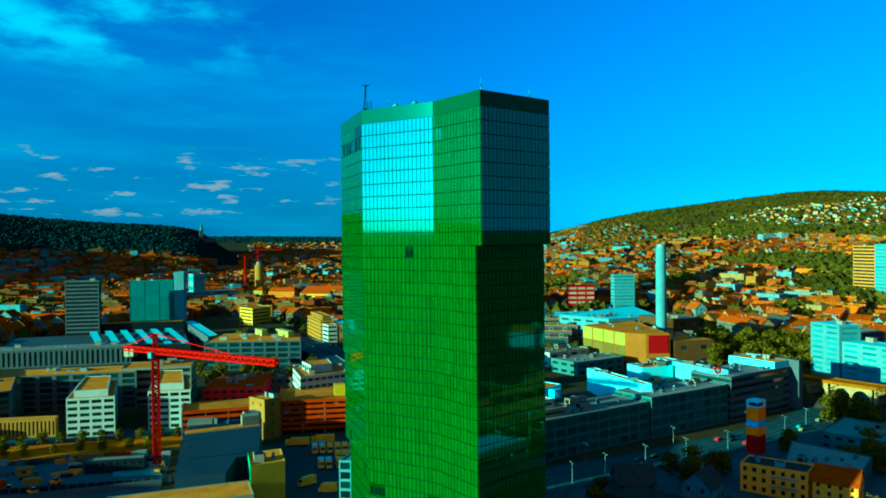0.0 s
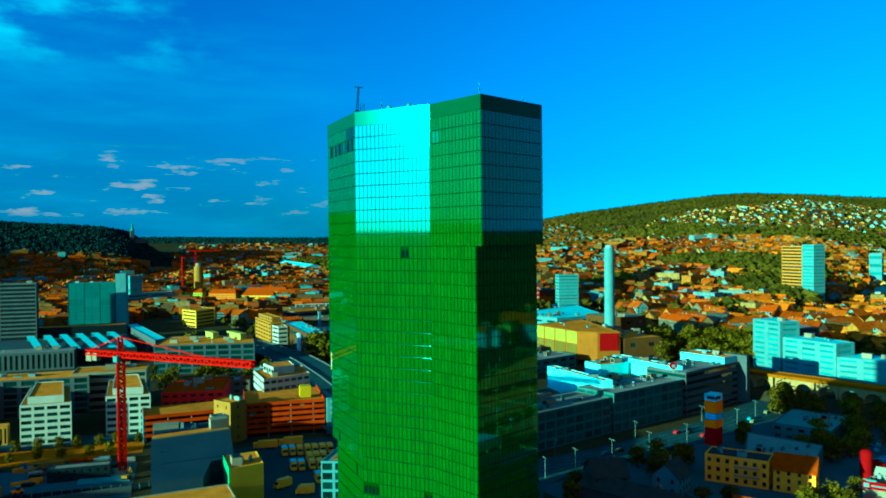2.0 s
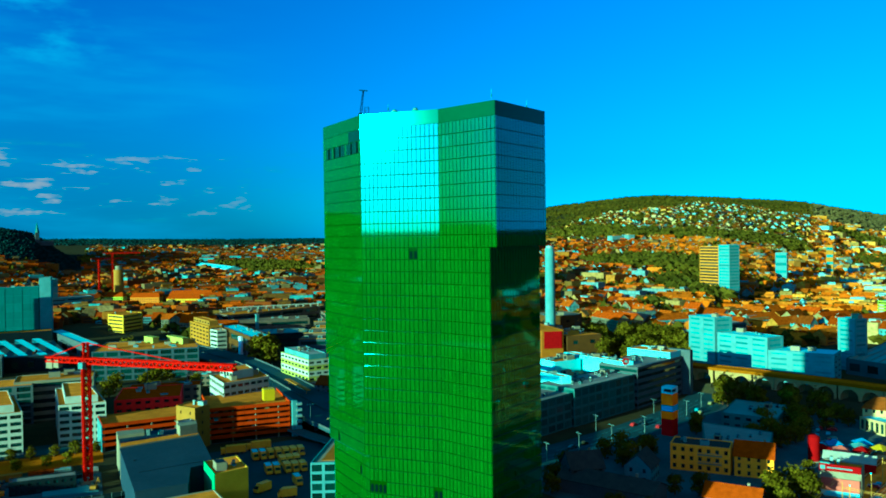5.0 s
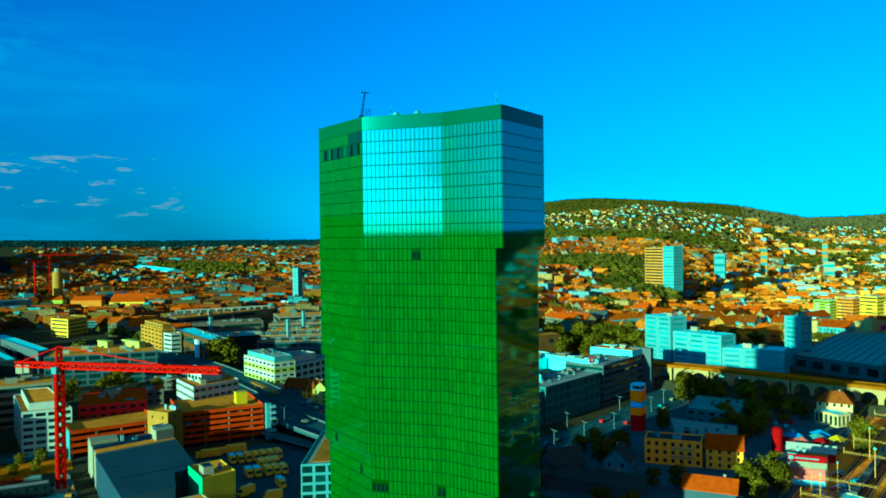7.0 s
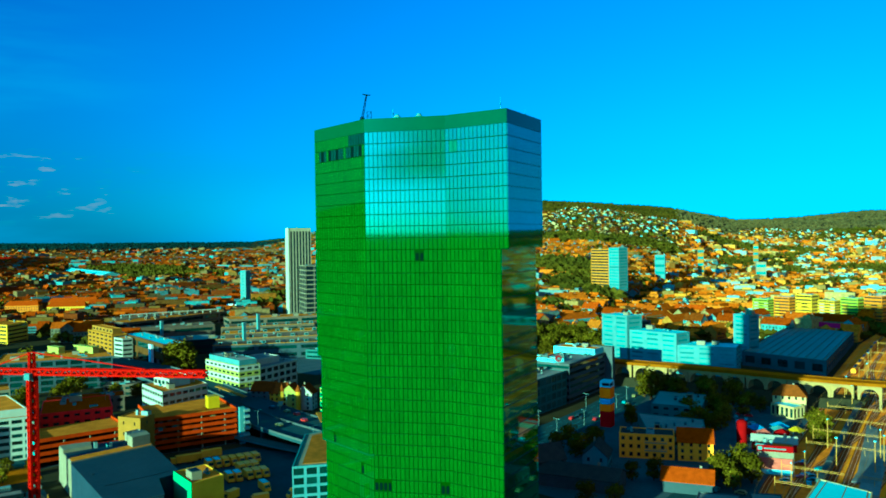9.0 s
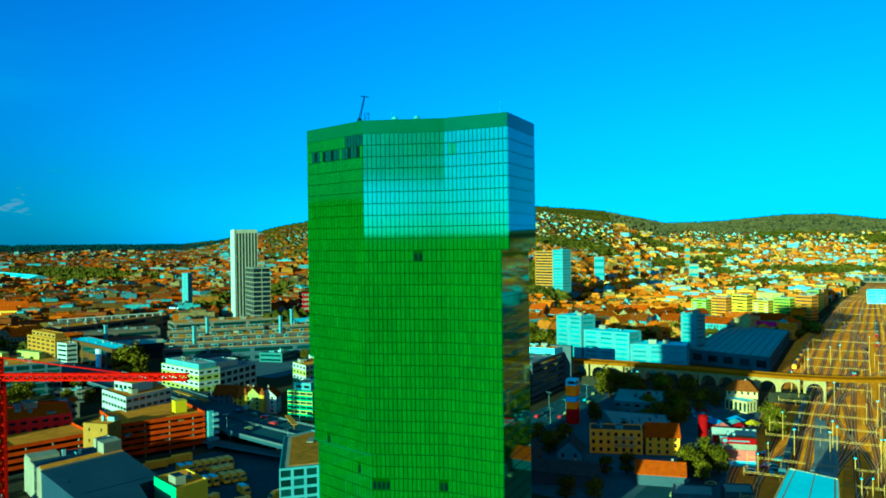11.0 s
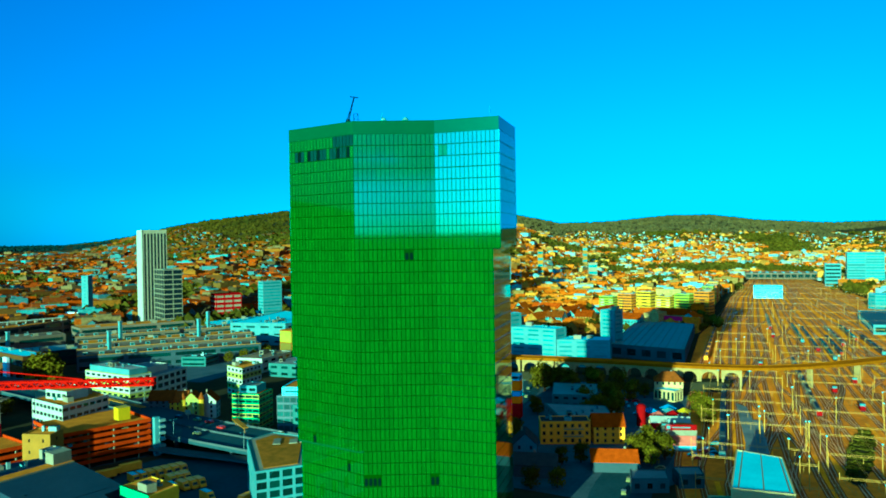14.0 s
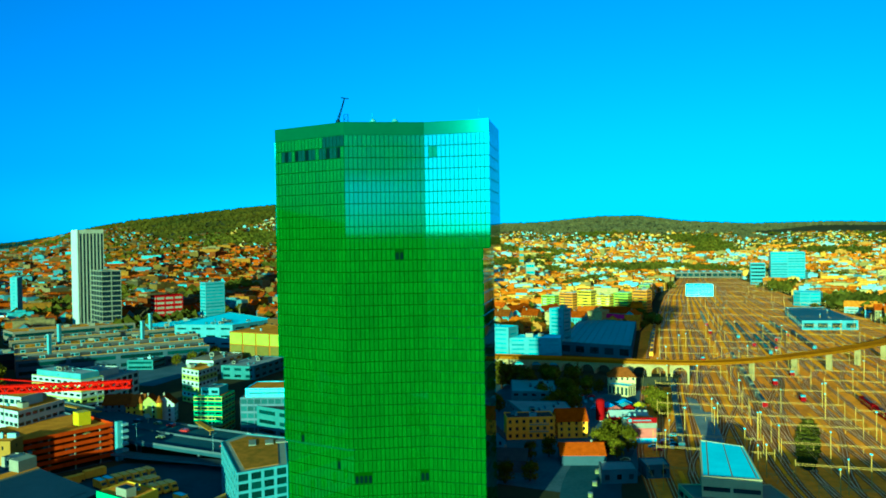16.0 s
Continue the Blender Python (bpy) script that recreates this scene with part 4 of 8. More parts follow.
def make_hall():
    ob = thing("warehouse_hall", "large grey hall with blue metal roof", "warehouse", pose(42, 315, 0))
    o = (42.0, 315.0)
    loc = lambda ps: ccw([(p[0] - o[0], p[1] - o[1]) for p in ps])
    main = [(29, 324.5), (20.8, 268), (37, 266), (43, 283), (51.5, 284), (60, 325.5)]
    strip = [(30.2, 330.5), (29.1, 324.8), (60.1, 325.8), (61.3, 331.5)]
    rear = [(33.5, 351), (30.3, 330.8), (61.4, 331.8), (63.6, 341.5)]
    g = Geo()
    g.prism(loc(main), 0, 13.1)
    part("wall", g.mesh("wall", "hall_roof"), ob)
    g = Geo()
    g.prism(inset(loc(main), -0.2), 13.1, 13.5, floor=True)
    part("roof", g.mesh("roof", "hall_roof"), ob, "plain blue-grey sheet roof")
    g = Geo()
    g.box((-4.0, -27.0, 13.54), (22, 0.5, 0.1), -1)
    part("roof_gutter", g.mesh("roof_gutter", "dark"), ob, "thin dark gutter across the roof")
    g = Geo()
    g.box((-12.5, -10.6, 13.6), (0.8, 0.8, 0.25))
    part("roof_hatch", g.mesh("roof_hatch", "dark"), ob)
    for poly, h, top in ((strip, 13.9, "brown_roof"), (rear, 13.2, "hall_roof")):
        g = Geo()
        g.prism(loc(poly), 0, h)
        part("wall", g.mesh("wall", "pale"), ob, "pale end wall")
        g = Geo()
        g.prism(inset(loc(poly), 0.3), h, h + 0.15)
        part("roof", g.mesh("roof", top), ob)
    g = Geo()
    g.prism(loc([(33.2, 349.5), (31.8, 341), (42, 340), (43.5, 347)]), 13.3, 14.6)
    part("roof_box", g.mesh("roof_box", "pale"), ob)
    g = Geo()
    g.prism(loc([(53, 332.5), (52.6, 326.8), (59.8, 327.2), (60.6, 332.8)]), 13.9, 18.0)
    part("lift_head", g.mesh("lift_head", "pale"), ob, "pale lift head on the roof")
    roof_units(ob, inset(loc(rear), 5), 13.35, 3, 3)


make_hall()
# block out of view, added only to cast shade over the building site
block("site_neighbour", "plain unseen concrete block added to shade the building site", "office building", [(-178, 262), (-160, 260), (-152, 352), (-170, 354)], 27, 2, 46, (0.9, 0.5), "concrete", "grey_roof", 0)
block("lift_house", "pale concrete lift house with flat roof", "building", [(56, 333.5), (62, 334.5), (61, 341), (55, 340)], 3.2, 1, 5, (0.25, 0.5), "pale", "grey_roof", z0=13.95)
b = block("small_block", "mint and cream rendered block with bare roof", "building", [(47, 280), (45, 263), (57, 264), (59, 280)], 15.2, 4, 40, (0.02, 0.02), "flats_yellow", "brown_roof", 4)
g = Geo()
g.face([(-5.1, 8.3, 2), (-7.1, -8.7, 2), (-7.1, -8.7, 15.8), (-5.1, 8.3, 15.8)])
part("end_wall", g.mesh("end_wall", "green_panel"), b, "mint green end wall")


def make_garage(name, label, front, depth, z1, levels, end=False):
    """Open parking decks: orange parapets, dark slots between them, cars inside."""
    p, q = Vector(front[0]), Vector(front[1])
    u = (q - p).normalized()
    inw = Vector((-u.y, u.x))
    cx, cy = (p + q) / 2 + inw * depth / 2
    ob = thing(name, label, "parking garage", pose(cx, cy, 0))
    loc = lambda v: (v.x - cx, v.y - cy)
    plan = [loc(p), loc(q), loc(q + inw * depth), loc(p + inw * depth)]
    fh = z1 / levels
    for k in range(levels + 1):
        g = Geo()
        g.prism(inset(plan, 0.3), k * fh - (0.25 if k else 0.0) + 0.02, k * fh + 0.1, floor=True)
        part("deck", g.mesh("deck", "brown_roof" if k == levels else "concrete"), ob)
    rz = math.degrees(math.atan2(u.y, u.x))
    length = (q - p).length
    n = max(4, round(length / 5.2))
    me, side = Geo(), Geo()
    me.box((0, 0, 0), (length / n - 0.1, 0.25, 1.55))
    nside = max(3, round(depth / 5.2))
    side.box((0, 0, 0), (depth / nside - 0.1, 0.25, 1.55))
    me, side = me.mesh("parapet_panel", "orange"), side.mesh("parapet_panel", "orange")
    for k in range(1, levels + 1):
        for j in range(n):
            c = p + u * (j + 0.5) * length / n
            part("parapet_panel", me, ob, at=pose(*loc(c), k * fh + 0.45, 0, 0, rz))
        for j in range(nside):
            for e, sg in ((p, 1), (q, -1)):
                c = e + inw * (j + 0.5) * depth / nside
                part("parapet_panel", side, ob, at=pose(*loc(c), k * fh + 0.45, 0, 0, rz + 90))
    col = Geo()
    col.box((0, 0, z1 / 2), (0.5, 0.5, z1))
    col = col.mesh("column", "pale")
    for j in range(0, n + 1, 2):
        for e in (0.6, depth * 0.5, depth - 0.6):
            c = p + u * (min(max(j * length / n, 0.6), length - 0.6)) + inw * e
            part("column", col, ob, at=pose(*loc(c), 0))
    if end:
        g = Geo()
        c = loc(p + inw * depth / 2 - u * 0.4)
        g.box((*c, z1 / 2 + 0.4), (0.35, depth + 0.4, z1 + 0.8), rz)
        part("end_wall", g.mesh("end_wall", "white"), ob, "pale sunlit end wall")
    return u, inw


gu, gi = make_garage("parking_garage", "open orange-red multi-storey car park", [(75, 358), (111, 349.5)], 36, 15.4, 6)
make_garage("parking_garage", "lower orange-red parking deck beside a hall", [(33, 375), (69, 371)], 26, 11.3, 4, True)
st = thing("spiral_stair", "white concrete stair tower at the car park end", "stair tower", pose(112.6, 347.8, 0))
g = Geo()
g.box((0, 0, 8.5), (2.4, 2.4, 17), -13)
part("shaft", g.mesh("shaft", "white"), st)
for k in range(6):
    g = Geo()
    g.box((1.6, -1.2, 1.5 + k * 2.8), (2.6, 3.2, 1.1), -13)
    part("landing", g.mesh("landing", "steel"), st)
block("stair_block", "ochre concrete stair block between parking decks", "building", [(62, 364), (67, 353), (75, 357), (71, 369)], 18.5, 4, 8, (0.12, 0.3), "dull_ochre", "brown_roof", 2)
s = thing("sign_cube", "yellow illuminated advertising cube on the car park roof", "sign", pose(105.5, 362, 15.3))
g = Geo()
g.box((0, 0, 3.4), (5.2, 5.2, 5.6), -13)
part("box", g.mesh("box", "sign_yellow"), s)
g = Geo()
for dx in (-1.8, 1.8):
    for dy in (-1.8, 1.8):
        g.beam((dx, dy, 0), (dx, dy, 0.8), 0.25)
part("feet", g.mesh("feet", "steel"), s)
block("brick_block", "dark red brick building with many small windows", "building", [(47, 417), (77, 408), (88, 440), (58, 448)], 14, 4, 4.2, (0.55, 0.4), "brick", "tile", 5)
b = block("terraced_block", "white stepped office block with ribbon windows", "office building", [(94, 413), (91.3, 384.2), (117.3, 389), (122, 416)], 22, 6, 3.6, (0.8, 0.42), "off_white", "brown_roof", 5, "stepped white blocks")
storeys(b, ccw([(-8, 8), (-7, -7), (5, -5), (7, 10)]), 22.1, 26.0, 1, 4, (0.75, 0.5), "off_white", roof="brown_roof", name="top_storey")
b = block("window_block", "cream office block with banded window rows", "office building", [(163, 478), (162, 435.5), (176, 434.8), (182, 477)], 20, 6, 5.5, (0.66, 0.4), "lime_render", "grey_roof", 6, wall2="off_white")
storeys(b, ccw([(-6.5, 19), (-7.5, -19), (4, -19.5), (8, 18)]), 20.1, 23.0, 1, 30, (0.05, 0.1), "white", roof="grey_roof", name="top_storey")
roof_units(b, [(-3, -14), (2, -14), (4, 14), (-3, 14)], 23.0, 7, 77, 0.9)
b = block("stepped_wing", "stepped office wing with deep open window bays", "office building", [(176.5, 436), (210, 446), (206, 472), (182.5, 470)], 17, 4, 5.5, (0.74, 0.6), "off_white", "grey_roof", 5)
storeys(b, ccw([(-15, -10), (6, -5), (4, 10), (-11, 11)]), 17.1, 20.6, 1, 5.5, (0.74, 0.55), "off_white", roof="grey_roof", name="top_storey")
b = block("glass_office", "green glass office block with yellow spandrels", "office building", [(159.5, 351), (164, 337), (178.5, 342), (174, 356)], 18.5, 8, 3.6, (0.9, 0.5), "green_panel", "brown_roof", 2, wall2="lime_render")
storeys(b, ccw([(-6, 3), (-3, -6), (7, -2.5), (4.5, 6)]), 18.6, 22.0, 1, 5, (0.7, 0.4), "white", roof="pale", name="top_storey")
b = block("glass_office", "dark glass office block with white roof storey", "office building", [(169.2, 330), (183, 299), (205, 309), (192, 340)], 17.5, 5, 3.4, (0.9, 0.7), "hall_side", "brown_roof", 4, pane="slate_glass")
storeys(b, ccw([(-16, 9), (-3.5, -18), (13, -10), (2, 17)]), 17.6, 21.6, 1, 30, (0.9, 0.2), "white_roof", roof="brown_roof", name="top_storey")
block("balcony_block", "pale lime apartment block with flat roof", "apartment building", [(215.5, 416), (211.5, 399), (231, 403), (235, 420)], 19.5, 6, 4, (0.6, 0.45), "lime_render", "brown_roof", 4, wall2="off_white")


def make_corner_block():
    poly = [(97.8, 275.7), (111.4, 275.6), (112.8, 257.5), (84.9, 234.3), (70.5, 243.5)]
    ob = block("corner_block", "white-framed office block with planted brown roof", "office building", poly, 19.0, 6, 4.3, (0.78, 0.72), "white", "pale", 0, parapet=0.3)
    cx, cy = sum(p[0] for p in poly) / 5, sum(p[1] for p in poly) / 5
    local = ccw([(p[0] - cx, p[1] - cy) for p in poly])
    g = Geo()
    g.prism(inset(local, 3.0), 19.0, 19.18)
    part("planting", g.mesh("planting", "roof_garden"), ob, "brown planted roof bed")
    for x, y, w, d in ((6.0, 6.5, 7.5, 2.6), (9.5, 1.5, 6.0, 3.0), (12.2, -2.5, 3.0, 5.0)):
        g = Geo()
        g.prism(rect(x, y, w, d, 40), 19.18, 19.5)
        part("roof_slab", g.mesh("roof_slab", "pale"), ob, "bare pale roof slab")
    return ob


make_corner_block()


def gabled(name, label, cat, x, y, w, d, h, rh, rz, wall, roof, floors=3, windows=True, hip=0.0, group=""):
    ob = thing(name, label, cat, pose(x, y, 0, 0, 0, rz), group)
    a, r = gable_meshes(w, d, h, rh, 0.5, hip, wall, roof)
    part("wall", a, ob)
    part("roof", r, ob)
    if windows:
        house_windows(ob, w, d, h, floors)
    return ob


gabled("town_house", "grey town house with steep brown tiled roof", "house", 161.5, 405.5, 13, 11, 11, 4.2, -57, "concrete", "old_tile", 4, group="old houses by the bridge")
gabled("town_house", "yellow town house with steep brown tiled roof", "house", 166.0, 397.5, 8.5, 10, 10, 4.8, -57, "flats_yellow", "old_tile", 4, group="old houses by the bridge")
gabled("town_house", "lime town house with steep brown tiled roof", "house", 168.5, 390.5, 7.5, 10, 10, 4.8, 33, "lime_render", "old_tile", 4, group="old houses by the bridge")
gabled("town_house", "pale gabled town house with brown roof", "house", 175.5, 386.5, 8, 10, 9.6, 4.4, 33, "off_white", "old_tile", 4, group="old houses by the bridge")
for x, y in ((163.4, 392.2), (168.6, 384.2)):
    t = thing("turret", "small pointed brown tiled turret", "turret", pose(x, y, 0), "turrets on the old houses")
    g = Geo()
    g.cone((0, 0, 0), 1.4, 1.4, 11.0, 8)
    part("shaft", g.mesh("shaft", "flats_yellow"), t)
    g = Geo()
    g.cone((0, 0, 11.0), 1.8, 0.05, 3.8, 8)
    part("cap", g.mesh("cap", "old_tile"), t)

# unseen block, sized so that its shadow falls across the near rail yard
block("neighbour_block", "plain unseen concrete block added to shade the rail yard", "office building", [(10, 2), (26, 2), (26, 135), (10, 135)], 33, 2, 45, (0.9, 0.5), "concrete", "grey_roof", 0)

# ---- east of the tower: the shaded quarter ----
block("long_office", "long dark office block with ribbed glass front", "office building", [(165, 268), (227, 278), (223, 300), (161, 291)], 16.5, 4, 6.2, (0.86, 0.72), "slate", "grey_roof", 16, "long dark office row", pane="slate_glass")
block("long_office", "long dark office block with ribbed glass front", "office building", [(228, 277), (281, 284.5), (278, 306), (224, 299)], 18.5, 4, 6.2, (0.86, 0.72), "slate", "grey_roof", 14, "long dark office row", pane="slate_glass")
block("long_office", "long dark office block with ribbon windows", "office building", [(283, 284), (333, 293), (330, 318), (279, 308)], 22, 6, 50, (0.98, 0.45), "concrete", "grey_roof", 9, "long dark office row")
b = thing("sign_slab", "tall pale wall slab with a round red sign", "wall", pose(335.5, 296, 0))
g = Geo()
g.box((0, 0, 13), (3.5, 14, 26), 10)
part("slab", g.mesh("slab", "concrete"), b)
for poly, h in (([(233, 290.5), (238, 289), (240.5, 338), (235.5, 338.5)], 22), ([(282.9, 294), (289, 292), (289.5, 339), (283, 339.5)], 23.8), ([(322, 293), (318, 321), (333, 323), (337, 295)], 25.2), ([(262, 326), (281, 324), (282, 338), (263, 340)], 22)):
    block("roof_pavilion", "white rooftop storey with vents", "building", poly, h, 1, 40, (0.3, 0.04), "white_roof", "brown_roof", 6, "white upper storeys")
for poly, h, roof in (([(241.5, 308), (277, 313), (281, 323), (243, 338)], 15.5, "shed_roof"), ([(168, 294), (221, 303), (226, 324), (172, 322)], 13.5, "dark_roof"), ([(292, 310), (316, 318), (312, 338), (292, 338)], 19, "grey_roof")):
    block("court_building", "low infill building with grey roof behind the long offices", "office building", poly, h, 3, 12, (0.8, 0.4), "slate", roof, 9, "infill buildings")
block("stepped_building", "stepped pale roof storey on the long office", "building", [(165.5, 272), (181, 274.5), (179, 286), (163.5, 284)], 3.2, 1, 20, (0.8, 0.3), "pale", "pale", 1, z0=16.55)
block("stepped_building", "small stepped pale roof storey", "building", [(166.5, 275), (175, 276.3), (174, 283), (165.5, 282)], 3.4, 1, 20, (0.8, 0.3), "off_white", "pale", 0, z0=19.8)
s = thing("sign_cube", "small blue and white advertising cube on a roof", "sign", pose(178, 280, 19.8, 0, 0, 8))
g = Geo()
g.beam((0, 0, -0.1), (0, 0, 3.2), 0.3)
part("post", g.mesh("post", "steel"), s)
g = Geo()
g.box((0, 0, 5.0), (3.8, 3.8, 3.8))
part("box", g.mesh("box", "sky_blue"), s)
g = Geo()
g.box((0, -1.95, 5.0), (2.0, 0.1, 2.4))
part("lettering_bar", g.mesh("lettering_bar", "bright_white"), s)
s = thing("round_sign", "round red and white sign on a roof edge", "sign", pose(277.5, 287.5, 22.2))
g = Geo()
g.cone((0, 0, 0), 0.15, 0.15, 2.0, 6)
part("post", g.mesh("post", "steel"), s)
me = Geo()
me.cone((0, 0, 0), 1.9, 1.9, 0.35, 16)
part("disc", me.mesh("disc", "red"), s, at=pose(0, 0, 3.6, 90, 0, -30))
me = Geo()
me.cone((0, 0, 0), 0.9, 0.9, 0.2, 16)
part("centre", me.mesh("centre", "white"), s, at=pose(-0.05, -0.3, 3.6, 90, 0, -30))

# waste-to-energy plant with its chimney
PLANT = [(338, 491), (337.5, 437), (345, 425), (360, 418), (390, 498)]
PX, PY = sum(p[0] for p in PLANT) / 5, sum(p[1] for p in PLANT) / 5
wp = block("power_plant", "yellow panelled plant hall on columns", "industrial building", PLANT, 20.5, 1, 90, (0.02, 0.02), "plant_wall", "brown_roof", 5, z0=3.5)
for k in range(4):
    for z, h, m, lab in ((19.3, 8.4, "flats_lime", "tall bright lime facade panel"), (9.9, 8.6, "plant_panel", "dull yellow lower facade panel")):
        g = Geo()
        g.box((0, 0, 0), (0.5, 11.6, h))
        part("facade_panel", g.mesh("facade_panel", m), wp, lab, at=pose(337.6 - PX, 444.5 + k * 13.2 - PY, z - 3.5, 0, 0, -0.5))
    for x in (340, 352):
        g = Geo()
        g.box((0, 0, -1.75), (1.2, 1.2, 3.5))
        part("column", g.mesh("column", "concrete"), wp, at=pose(x - PX, 441 + k * 14 - PY, 0))
g = Geo()
g.box((0, 0, 0), (13.5, 0.5, 12.5), -25)
part("red_panel", g.mesh("red_panel", "red"), wp, "large bright red wall panel", at=pose(352.3 - PX, 421.0 - PY, 13.6))
g = Geo()
g.prism(inset(ccw([(x - PX, y - PY) for x, y in PLANT]), 5.0), -3.5, -0.05)
part("ground_floor", g.mesh("ground_floor", "dark"), wp, "dark recessed ground floor")
block("plant_forecourt", "low grey plant building with pale roof edges", "industrial building", rect(305, 438, 44, 26, 10), 9, 2, 9, (0.6, 0.4), "slate", "grey_roof", 8, "low plant buildings")
block("plant_forecourt", "low pale plant building beside the sheds", "industrial building", rect(306, 476, 40, 22, 12), 10, 2, 9, (0.6, 0.4), "off_white", "shed_roof", 6, "low plant buildings")
block("plant_annex", "low brown plant annex with pipes on its roof", "industrial building", [(363, 417), (392, 410), (399, 460), (388, 474)], 19, 2, 12, (0.3, 0.3), "brown_panel", "brown_roof", 8)
pw = block("plant_wing", "dark brown plant wing with flat roof", "industrial building", [(399.5, 477), (421, 466), (437, 473), (441, 500), (404, 508)], 27, 3, 12, (0.2, 0.2), "brown_panel", "pale", 6)
ch = thing("chimney", "tall slender white plant chimney", "chimney", pose(393, 466, 0))
g = Geo()
g.cone((0, 0, 0), 4.2, 3.9, 84, 20)
part("shaft", g.mesh("shaft", "white"), ch)
g = Geo()
g.cone((0, 0, 84), 3.2, 3.1, 2.0, 16)
part("flue", g.mesh("flue", "steel"), ch)
block("market_hall", "white low industrial hall with roof lights", "industrial building", [(446, 706), (404, 640), (486, 665), (560, 740)], 12, 2, 24, (0.7, 0.3), "white", "white_roof", 20, "white halls")
block("market_hall", "tall white industrial hall with a window band", "industrial building", [(404, 548), (458, 545), (500, 640), (388, 602)], 20, 3, 16, (0.6, 0.25), "white", "white_roof", 14, "white halls")

# houses in the tower's shade
b = block("yellow_block", "yellow rendered corner building with balconies", "apartment building", [(210, 206.5), (221, 186.8), (231, 192.4), (220, 212)], 10.0, 3, 3.4, (0.42, 0.5), "ochre", "dark_roof", 3)
for z in (3.6, 6.9):
    # balcony slab with its railing on the street side
    g = Geo()
    g.box((0, 0, 0), (9, 1.3, 0.25))
    slab = part("balcony", g.mesh("balcony", "pale"), b, at=pose(217.0 - 220.5, 193.2 - 199.4, z, 0, 0, -60.8))
    g = Geo()
    g.box((0, -0.6, 1.0), (9, 0.06, 0.08))
    for k in range(10):
        g.box((-4.4 + k * 0.98, -0.6, 0.5), (0.06, 0.06, 1.0))
    part("railing", g.mesh("railing", "steel"), slab)
gabled("corner_house", "orange-roofed end house beside the yellow building", "house", 230.5, 182.5, 14, 12, 8.2, 4.5, -60.8, "ochre", "tile", 3)
gabled("long_shed", "long shed with orange tiled roof", "shed", 191, 165.5, 18, 12, 4.6, 3.4, -66, "hall_wall", "tile", 1, windows=False)
gabled("long_shed", "long dark shed roof in the shade", "shed", 168, 200, 36, 14, 5, 3, -72, "concrete", "dark_roof", 1, windows=False)
gabled("gabled_house", "dark-roofed house with white gable", "house", 191, 205, 13, 10, 6.5, 4.6, 25, "white", "dark_roof", 2)
gabled("gabled_house", "small dark-roofed house with white gable", "house", 168, 214, 13, 11, 8, 5, -25, "concrete", "dark_roof", 3)
block("workshop", "low dark workshop with flat roof", "workshop", [(283, 233), (315, 246), (322, 221), (291, 209)], 7, 2, 5, (0.5, 0.4), "slate", "metal_roof", 4, "low workshops")
block("workshop", "low dark workshop with flat roof", "workshop", [(233, 207), (258, 226), (266, 196), (244, 184)], 7.5, 2, 5, (0.5, 0.4), "slate", "grey_roof", 7, "low workshops")
block("white_shed", "small pale roadside shed", "shed", [(165, 150), (172, 138), (182, 142), (176, 154)], 5, 1, 4, (0.4, 0.4), "concrete", "grey_roof", 0, "roadside sheds")
block("white_shed", "small pale roadside shed", "shed", [(178, 136), (183, 128), (192, 132), (187, 141)], 5, 1, 4, (0.4, 0.4), "concrete", "grey_roof", 0, "roadside sheds")
gabled("station_house", "yellow station house with brown hipped roof", "house", 342, 185, 16, 12, 10, 4.5, -72, "cream", "old_tile", 3, hip=4.5)
block("arcade_pavilion", "white arcade pavilion with tall openings", "pavilion", [(329.5, 190), (325.5, 177), (333.5, 174.5), (337.5, 187.5)], 6.0, 1, 2.6, (0.6, 0.75), "cream", "white_roof", 0)
gabled("market_tent", "pale green pitched market canopy", "canopy", 266, 163.5, 18, 8, 4.0, 2.0, -68, "deep_red", "off_white", 1, windows=False)
for k, (x, y, m) in enumerate(((283, 178, "sign_blue"), (287, 170, "white"), (290, 163, "sign_yellow"), (281, 166, "red"), (276, 172, "pink"), (294, 172, "sign_blue"), (272, 178, "red"))):
    t = thing("market_stall", "small coloured market stall with awning", "stall", pose(x, y, 0, 0, 0, 20 * k) @ Matrix.Scale(1.5, 4), "stalls on the terrace")
    if "stall_post" not in UNIT:
        g = Geo()
        g.beam((0, 0, 0), (0, 0, 2.4), 0.1)
        UNIT["stall_post"] = g.mesh("post", "steel")
    for dx in (-1.8, 1.8):
        for dy in (-1.4, 1.4):
            part("post", UNIT["stall_post"], t, at=pose(dx, dy, 0))
    g = Geo()
    g.cone((0, 0, 2.4), 3.1, 0.3, 1.3, 4)
    part("awning", g.mesh("awning", m), t)
    g = Geo()
    g.box((0, 0, 0.55), (3.2, 2.2, 1.1))
    part("counter", g.mesh("counter", "cream"), t)
c = thing("red_tank", "upright bright red cylindrical tank", "tank", pose(264, 177, 0))
g = Geo()
g.cone((0, 0, 0.4), 2.2, 2.2, 9.6, 18)
part("shell", g.mesh("shell", "red"), c)
g = Geo()
g.cone((0, 0, 10.0), 2.3, 1.2, 0.9, 18)
part("cap", g.mesh("cap", "red"), c)
g = Geo()
g.cone((0, 0, 0), 2.6, 2.6, 0.4, 18)
part("plinth", g.mesh("plinth", "pale"), c)
ps = block("poster_building", "small building with pink poster wall", "building", [(225, 154), (230.5, 142), (243, 147), (239, 160)], 9.2, 2, 30, (0.02, 0.02), "pale", "brown_roof", 3)
